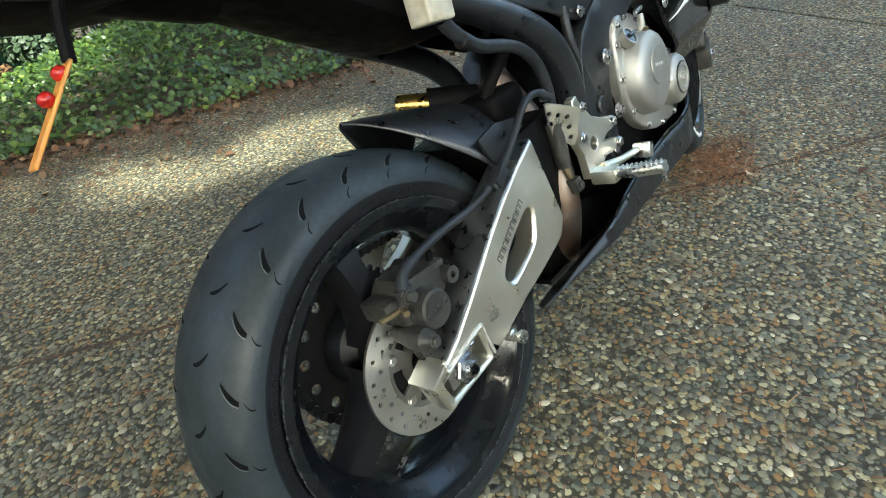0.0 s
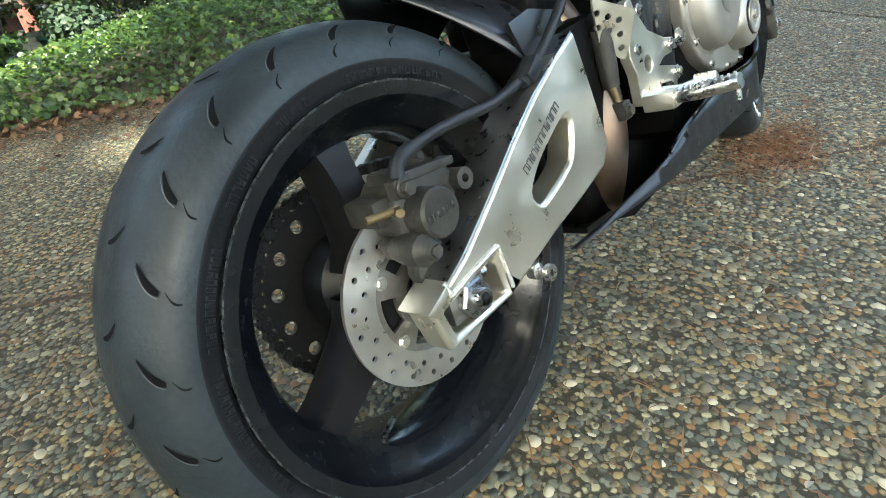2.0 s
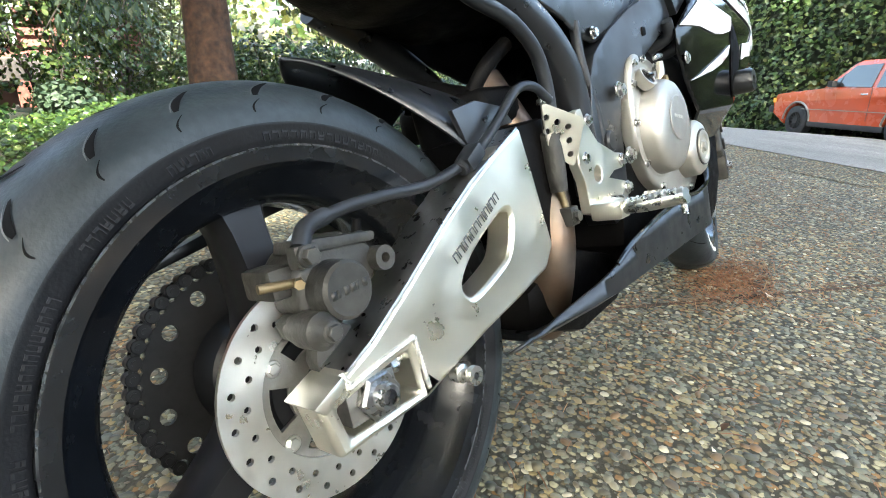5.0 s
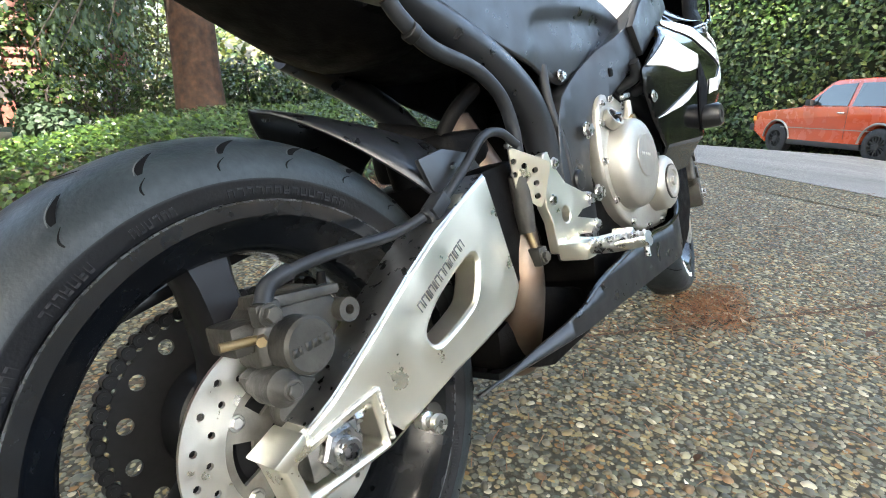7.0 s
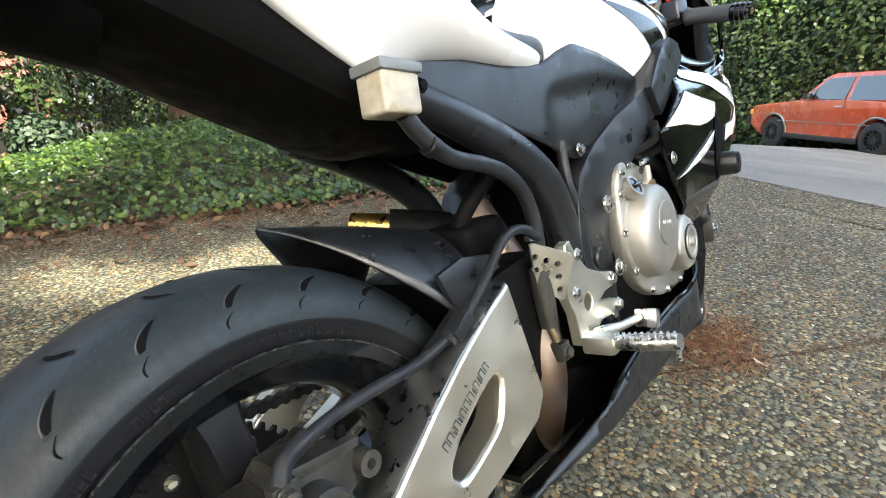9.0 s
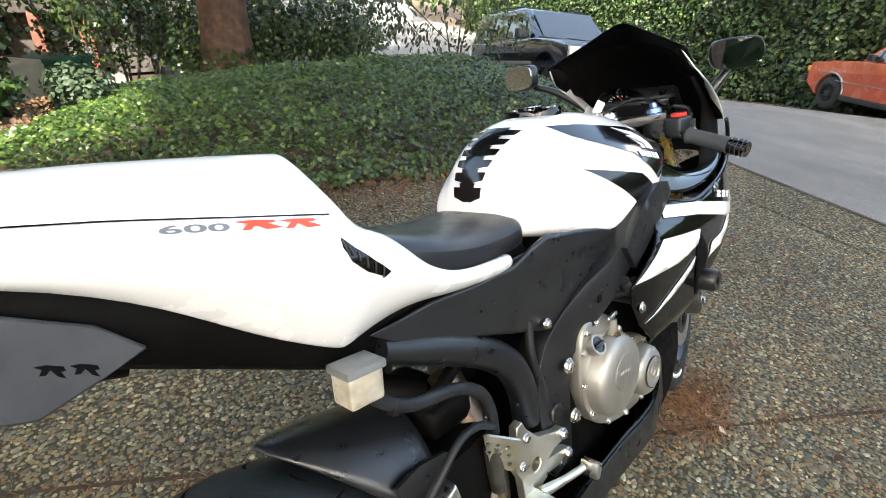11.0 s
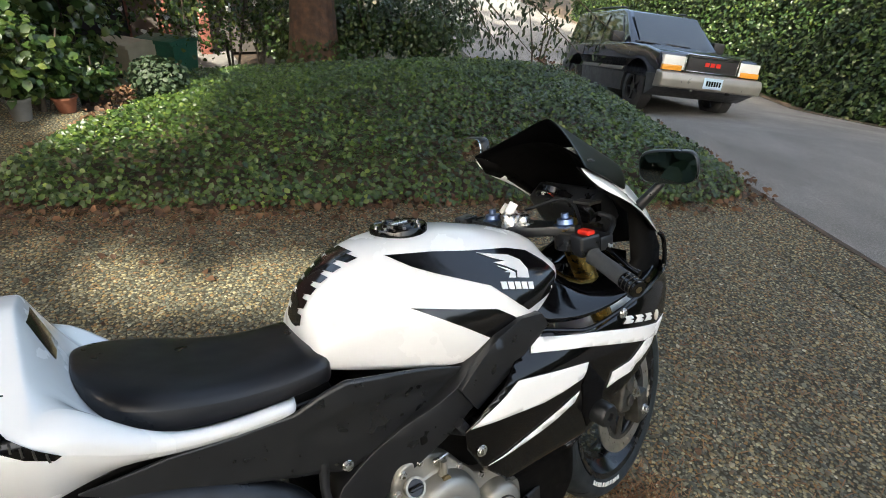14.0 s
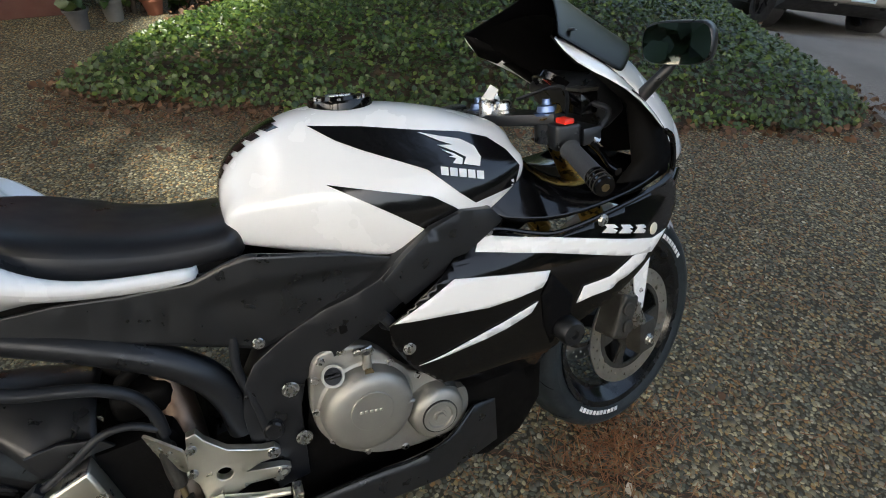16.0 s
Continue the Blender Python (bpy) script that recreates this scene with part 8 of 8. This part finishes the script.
part("downpipe", tube([(0.05, 0.16, 2.8), (0.05, 0.16, 0.05)], 0.035, 12, 1), M_WHITETRIM, side, "white downpipe")
part("footing", box(-6.0, 0.03, -0.05, 8.0, 0.0, 0.10), mat("concrete_footing", (0.2, 0.185, 0.165), 0.9, vary=0.2, scale=5), side)
part("roof", prism([(-0.4, 2.85), (3.8, 3.9), (8.4, 2.85), (8.4, 3.0), (3.8, 4.05), (-0.4, 3.0)], -6.4, 0.25, "X"), M_ROOF, side)
farhouse = thing("far_house", "grey-brown house far down the side road", "house", pose(27, 33, -1.9, 0, 0, -35))
part("wall", box(-6, 6, 0, 6, 0, 3.4), mat("grey_brown_render", (0.13, 0.115, 0.10), 0.8, vary=0.08, scale=2), farhouse)
for x0, z0, w, h in ((-4.5, 1.0, 1.6, 1.3), (-1.5, 0.0, 1.1, 2.1), (1.0, 1.0, 1.8, 1.3), (3.6, 1.0, 1.3, 1.3)):
    part("window" if z0 else "door", box(x0, x0 + w, -0.05, 0.0, z0, z0 + h), M_GLASS if z0 else M_BRICK, farhouse)
part("roof", prism([(-0.6, 3.3), (3.0, 5.0), (6.6, 3.3), (6.6, 3.45), (3.0, 5.15), (-0.6, 3.45)], -6.5, 6.5, "X"), M_ROOF, farhouse)


def wheelie_bin(place, material, label):
    b = thing("wheelie_bin", label, "bin", place, "bins behind the bed")
    part("body", rounded(loft([[(-0.21, -0.24, 0.06), (0.21, -0.24, 0.06), (0.21, 0.24, 0.06), (-0.21, 0.24, 0.06)], [(-0.27, -0.30, 0.98), (0.27, -0.30, 0.98), (0.27, 0.30, 0.98), (-0.27, 0.30, 0.98)]]), 0.02), material, b)
    part("lid", rounded(prism([(-0.31, 0.98), (0.30, 0.98), (0.30, 1.02), (0.0, 1.07), (-0.31, 1.04)], -0.31, 0.33), 0.015), material, b)
    for z in (0.35, 0.55, 0.75):
        part("rib", rounded(box(-0.235 - z * 0.03, -0.20, -0.10, 0.10, z, z + 0.08), 0.008, 1), M_DARK, b)
    for x in (-0.2, 0.2):
        part("bin_wheel", disc(0.10, -0.02, 0.02, 20, (0.22, x, 0.10)), M_CARTYRE, b)
    return b


wheelie_bin(pose(1.18, 8.75, -1.32, 0, 0, 40), mat("beige_plastic", (0.45, 0.38, 0.26), 0.55, vary=0.1, scale=8), "beige wheeled rubbish bin with a pale lid")
wheelie_bin(pose(1.78, 8.85, -1.32, 0, 0, 40), mat("green_plastic", (0.02, 0.10, 0.06), 0.5, vary=0.1, scale=8), "dark green wheeled rubbish bin")


def flower_pot(place, r, h, material, label):
    p = thing("flower_pot", label, "flower pot", place, "pots beside the wall")
    part("pot_body", lathe([(0, 0.0), (r * 0.68, 0.0), (r * 0.95, h * 0.86), (r * 1.08, h * 0.87), (r * 1.08, h), (r * 0.92, h), (r * 0.90, h * 0.9), (0, h * 0.9)], 32, (0, 0, 0), "Z"), material, p)
    part("potting_soil", disc(r * 0.9, h * 0.86, h * 0.91, 24, (0, 0, 0), "Z"), M_SOIL, p)
    P, U, S = [], [], []
    for _ in range(70):
        a, z = RNG.uniform(0, 6.28), RNG.uniform(0.0, 0.28)
        q = RNG.uniform(0.0, r * 1.2)
        P.append((q * math.cos(a), q * math.sin(a), h + z))
        U.append((math.cos(a), math.sin(a), 1))
        S.append(RNG.uniform(0.06, 0.12))
    leaves("plant_leaves", P, U, S, OVAL, M_LAUREL, "", 0.5, 0.25, p, "")
    return p


flower_pot(pose(0.02, 4.35, 0), 0.085, 0.16, mat("pale_clay", (0.15, 0.14, 0.12), 0.8, vary=0.2, scale=10), "pale clay flower pot with leaves")
flower_pot(pose(-0.20, 4.2, 0), 0.08, 0.14, mat("grey_clay", (0.08, 0.075, 0.07), 0.8, vary=0.2, scale=10), "grey flower pot with a small plant")
flower_pot(pose(0.30, 4.45, 0), 0.085, 0.12, mat("terracotta", (0.18, 0.06, 0.03), 0.75, vary=0.2, scale=10), "terracotta flower pot beside the ivy")

# ---------------------------------------------------------------- unseen firs added behind the viewer to keep the sun off
SUN_GAP = [(0.18, 2.12), (0.55, 2.08), (0.92, 1.92), (1.20, 1.55), (1.28, 1.33), (0.98, 1.26), (0.72, 1.30), (0.40, 1.48), (0.20, 1.75)]


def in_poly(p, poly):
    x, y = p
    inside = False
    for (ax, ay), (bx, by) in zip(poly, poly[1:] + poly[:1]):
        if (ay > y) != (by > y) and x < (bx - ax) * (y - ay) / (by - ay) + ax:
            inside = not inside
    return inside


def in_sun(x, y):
    """Where gaps are left in the added crowns so that the sun reaches the ground."""
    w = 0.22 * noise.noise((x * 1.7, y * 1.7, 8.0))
    if in_poly((x + w, y + w), SUN_GAP):
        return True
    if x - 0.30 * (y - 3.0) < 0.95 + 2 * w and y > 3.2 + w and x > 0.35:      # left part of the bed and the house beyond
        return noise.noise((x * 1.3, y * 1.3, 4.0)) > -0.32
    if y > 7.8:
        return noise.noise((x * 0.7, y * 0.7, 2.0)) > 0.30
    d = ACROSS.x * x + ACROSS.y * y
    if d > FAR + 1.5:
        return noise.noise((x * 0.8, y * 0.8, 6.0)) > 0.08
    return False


# leaves set sunward of every ground point that is to lie in shade
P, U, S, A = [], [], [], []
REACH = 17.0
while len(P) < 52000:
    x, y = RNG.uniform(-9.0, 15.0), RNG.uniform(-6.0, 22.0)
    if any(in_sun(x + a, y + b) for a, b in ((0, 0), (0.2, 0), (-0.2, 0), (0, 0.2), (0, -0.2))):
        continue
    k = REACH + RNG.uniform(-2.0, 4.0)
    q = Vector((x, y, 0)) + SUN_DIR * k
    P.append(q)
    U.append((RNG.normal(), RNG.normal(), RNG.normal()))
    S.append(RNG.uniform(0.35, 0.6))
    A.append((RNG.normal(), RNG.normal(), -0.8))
P, U, S, A = np.array(P), np.array(U), np.array(S), np.array(A)
# trunks added under the shading leaves, all out of view
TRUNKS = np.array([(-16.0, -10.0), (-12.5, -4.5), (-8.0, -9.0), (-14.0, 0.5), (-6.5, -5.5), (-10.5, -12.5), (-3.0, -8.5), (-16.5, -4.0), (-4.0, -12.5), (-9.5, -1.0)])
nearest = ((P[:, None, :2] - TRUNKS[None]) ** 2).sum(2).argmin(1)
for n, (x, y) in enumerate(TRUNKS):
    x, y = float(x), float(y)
    tree = thing("fir_tree", "unseen tall fir added to shade the drive", "tree", Matrix.Translation((0, 0, 0)), "firs beside the drive")
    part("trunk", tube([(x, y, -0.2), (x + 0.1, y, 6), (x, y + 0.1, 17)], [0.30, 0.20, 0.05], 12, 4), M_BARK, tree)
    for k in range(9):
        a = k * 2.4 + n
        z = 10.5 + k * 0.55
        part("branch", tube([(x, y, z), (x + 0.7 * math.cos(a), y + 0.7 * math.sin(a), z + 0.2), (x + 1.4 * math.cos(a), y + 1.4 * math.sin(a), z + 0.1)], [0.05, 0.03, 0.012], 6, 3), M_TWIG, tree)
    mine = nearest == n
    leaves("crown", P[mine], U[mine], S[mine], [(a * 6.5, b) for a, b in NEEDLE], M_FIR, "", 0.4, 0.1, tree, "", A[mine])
# dark woods behind the viewer
wood = thing("woods", "dark evergreen trees behind the drive", "trees")
P, U, S = [], [], []
for _ in range(6000):
    a = RNG.uniform(radians(165), radians(318))
    r = RNG.uniform(9.5, 13.0)
    z = RNG.uniform(0.0, 3.2)
    P.append((1 + r * math.cos(a), r * math.sin(a), z))
    U.append((-math.cos(a), -math.sin(a), 0.4))
    S.append(RNG.uniform(0.35, 0.7))
leaves("foliage", P, U, S, OVAL, M_FIR, "", 0.5, 0.3, wood, "")

# ---------------------------------------------------------------- pebbles, needles and litter on the driveway
M_PEBBLE = leaf_material("river_pebble", [(0.047, 0.051, 0.037), (0.154, 0.125, 0.062), (0.081, 0.083, 0.060), (0.035, 0.039, 0.030), (0.196, 0.148, 0.070), (0.104, 0.105, 0.075), (0.314, 0.282, 0.174), (0.056, 0.046, 0.027), (0.086, 0.094, 0.072), (0.173, 0.098, 0.037), (0.063, 0.065, 0.050), (0.133, 0.118, 0.077), (0.471, 0.423, 0.298)], 0.6, 0.0)
M_PEBBLE.node_tree.nodes["Principled BSDF"].inputs["Specular IOR Level"].default_value = 0.5
for _n in M_PEBBLE.node_tree.nodes:
    if _n.type == "MAP_RANGE":
        _n.inputs[3].default_value, _n.inputs[4].default_value = 0.62, 1.10
M_NEEDLE = leaf_material("dry_needle", [(0.16, 0.066, 0.026), (0.21, 0.105, 0.045), (0.12, 0.047, 0.019), (0.27, 0.16, 0.075)], 0.7, 0.1)
M_PALE = leaf_material("pale_bits", [(0.55, 0.52, 0.44), (0.42, 0.36, 0.26), (0.62, 0.60, 0.55)], 0.7, 0.1)
JOINT_AT, JOINT_DIR = Vector((1.30, -0.13)), Vector((0.80, -0.60)).normalized()


def dome_mesh(name, centres, long, wide, high, turn, rings, sides, material, label):
    """Many low rounded stones in one mesh."""
    n = len(centres)
    a = np.arange(sides) * 2 * np.pi / sides
    tpl = [np.stack([np.cos(a + k * np.pi / sides) * r, np.sin(a + k * np.pi / sides) * r, np.full(sides, z)], 1) for k, (r, z) in enumerate(rings)]
    tpl = np.concatenate(tpl + [np.array([[0, 0, 1.0]])])
    m = len(tpl)
    V = np.repeat(tpl[None], n, 0)
    V[:, :-1, :2] *= RNG.uniform(0.82, 1.18, (n, m - 1, 1))
    V = V * np.stack([long, wide, high], 1)[:, None]
    c, s = np.cos(turn)[:, None], np.sin(turn)[:, None]
    X, Y = V[..., 0] * c - V[..., 1] * s, V[..., 0] * s + V[..., 1] * c
    V = np.stack([X, Y, V[..., 2]], 2) + centres[:, None]
    tri = []
    for k in range(len(rings) - 1):
        for j in range(sides):
            a0, a1, b0, b1 = k * sides + j, k * sides + (j + 1) % sides, (k + 1) * sides + j, (k + 1) * sides + (j + 1) % sides
            tri += [(a0, a1, b0), (a1, b1, b0)]
    o = (len(rings) - 1) * sides
    tri += [(o + j, o + (j + 1) % sides, m - 1) for j in range(sides)]
    F = (np.arange(n)[:, None, None] * m + np.array(tri)[None]).reshape(-1, 3)
    me = bpy.data.meshes.new(name)
    me.vertices.add(n * m)
    me.vertices.foreach_set("co", V.reshape(-1))
    me.loops.add(F.size)
    me.loops.foreach_set("vertex_index", F.reshape(-1).astype(np.int32))
    me.polygons.add(len(F))
    me.polygons.foreach_set("loop_start", np.arange(0, F.size, 3, dtype=np.int32))
    me.polygons.foreach_set("loop_total", np.full(len(F), 3, dtype=np.int32))
    me.update(calc_edges=True)
    me.shade_smooth()
    me.materials.append(material)
    ob = new(name, me)
    return tagged(ob, label, "gravel", "", "stuff")


def pebbles(x0, x1, y0, y1, step, skip, rings, sides, label):
    gx, gy = np.meshgrid(np.arange(x0, x1, step), np.arange(y0, y1, step * 0.9))
    n = gx.size
    x, y = gx.ravel() + RNG.uniform(-0.42, 0.42, n) * step, gy.ravel() + RNG.uniform(-0.42, 0.42, n) * step
    off = (x - JOINT_AT.x) * JOINT_DIR.y - (y - JOINT_AT.y) * JOINT_DIR.x
    d = ACROSS.x * x + ACROSS.y * y
    keep = (np.abs(off + 0.01 * np.sin(x * 9)) > 0.009) & (d < JOINT - 0.08) & (RNG.random(n) < 0.90)
    if skip:
        keep &= ~((x > skip[0]) & (x < skip[1]) & (y > skip[2]) & (y < skip[3]))
    x, y = x[keep], y[keep]
    n = len(x)
    size = step * np.clip(RNG.lognormal(-0.93, 0.40, n), 0.16, 0.90)
    flat = RNG.uniform(0.6, 1.0, n)
    c = np.stack([x, y, np.full(n, -0.0012)], 1)
    return dome_mesh("pebbles", c, size * 1.12, size * flat, size * RNG.uniform(0.28, 0.55, n), RNG.uniform(0, np.pi, n), rings, sides, M_PEBBLE, label)


NEAR = (-0.7, 2.1, -1.35, 0.9)
pebbles(*NEAR, 0.0138, None, [(1.0, 0.0), (0.78, 0.68)], 6, "rounded brown, grey and tan pebbles set in the driveway")
pebbles(-1.5, 4.2, -2.2, 2.3, 0.0165, NEAR, [(0.95, 0.0)], 6, "rounded brown and grey pebbles set in the driveway farther off")
# the joint between two slabs
jn = Vector((-JOINT_DIR.y, JOINT_DIR.x))
jv, jf = [], []
for k in range(121):
    q = JOINT_AT + JOINT_DIR * (-6 + 0.1 * k)
    w = 0.006 + 0.004 * noise.noise((k * 0.6, 0, 0))
    q = q + jn * 0.006 * noise.noise((k * 0.25, 3, 0))
    jv += [(q.x - jn.x * w, q.y - jn.y * w, 0.0012), (q.x + jn.x * w, q.y + jn.y * w, 0.0012)]
    if k:
        jf.append((2 * k - 2, 2 * k - 1, 2 * k + 1, 2 * k))
ground_mesh("slab_joint", jv, jf, M_SOIL, "dark dirt-filled joint between two slabs of the driveway")


def strewn(name, n, where, lo, hi, shape, material, label, tilt=0.12, lift=0.006):
    P, U, S = [], [], []
    while len(P) < n:
        q = where()
        if q is None or bed_in(q[0], q[1]) > 0.02 or ACROSS.x * q[0] + ACROSS.y * q[1] > JOINT:
            continue
        P.append((q[0], q[1], lift + RNG.uniform(0, 0.006)))
        U.append((0, 0, 1))
        S.append(RNG.uniform(lo, hi))
    return leaves(name, P, U, S, shape, material, label, tilt, 0.3)


THIN = [(x * 0.45, y) for x, y in NEEDLE]


def anywhere():
    x, y = RNG.uniform(-1.6, 5.0), RNG.uniform(-2.4, 3.2)
    return (x, y) if noise.noise((x * 0.9, y * 0.9, 2.5)) + 0.5 * noise.noise((x * 4, y * 4, 1.5)) > RNG.uniform(-0.9, 0.7) else None


def by_joint():
    q = JOINT_AT + JOINT_DIR * RNG.normal(0.0, 1.1) + jn * RNG.normal(0, 0.03)
    return q.x, q.y


def by_wheel():
    return RNG.normal(1.36, 0.11), RNG.normal(-0.06, 0.06)


def by_bed():
    k = RNG.integers(0, 7)
    q = BEDV[k].lerp(BEDV[k + 1], RNG.random()) - Vector((0.4, 0.9)).normalized() * abs(RNG.normal(0, 0.28))
    return q.x, q.y


def towards_lane():
    x, y = RNG.uniform(1.2, 5.0), RNG.uniform(-2.6, 2.0)
    return (x, y) if noise.noise((x * 1.3, y * 1.3, 7.5)) + 0.4 * noise.noise((x * 5, y * 5, 1.5)) > RNG.uniform(-0.6, 0.6) else None


strewn("fallen_needles", 4200, towards_lane, 0.022, 0.055, [(x * 0.65, y) for x, y in NEEDLE], M_NEEDLE, "rust-brown needles strewn over the driveway towards the lane")
strewn("fallen_needles", 5200, anywhere, 0.022, 0.06, THIN, M_NEEDLE, "dry brown conifer needles strewn over the driveway")
strewn("fallen_needles", 900, by_joint, 0.02, 0.05, THIN, M_NEEDLE, "dry brown needles gathered along the slab joint")
strewn("needle_heap", 1100, by_wheel, 0.02, 0.055, THIN, M_NEEDLE, "rust-brown needles heaped beside the front tyre", 0.35, 0.008)
strewn("fallen_needles", 3000, by_bed, 0.02, 0.055, [(x * 0.7, y) for x, y in NEEDLE], M_NEEDLE, "dry brown needles washed up beside the bed", 0.2)
strewn("fallen_leaves", 260, by_bed, 0.02, 0.05, OVAL, M_DEAD, "small brown dead leaves beside the bed", 0.35, 0.01)
strewn("fallen_leaves", 60, anywhere, 0.012, 0.035, OVAL, M_DEAD, "small brown leaves strewn over the driveway", 0.3, 0.008)
strewn("pale_scraps", 130, anywhere, 0.006, 0.016, OVAL, M_PALE, "tiny pale scraps of leaf and petal on the driveway", 0.3, 0.006)
strewn("pale_leaf", 2, lambda: (RNG.normal(1.32, 0.01), RNG.normal(-0.17, 0.01)), 0.022, 0.03, OVAL, M_PALE, "small curled pale leaf on the driveway", 0.3, 0.006)
strewn("moss", 90, lambda: (RNG.normal(-0.70, 0.012), RNG.normal(0.80, 0.012)), 0.008, 0.016, OVAL, M_YELLOW, "tiny tuft of green moss on the driveway", 0.6, 0.006)
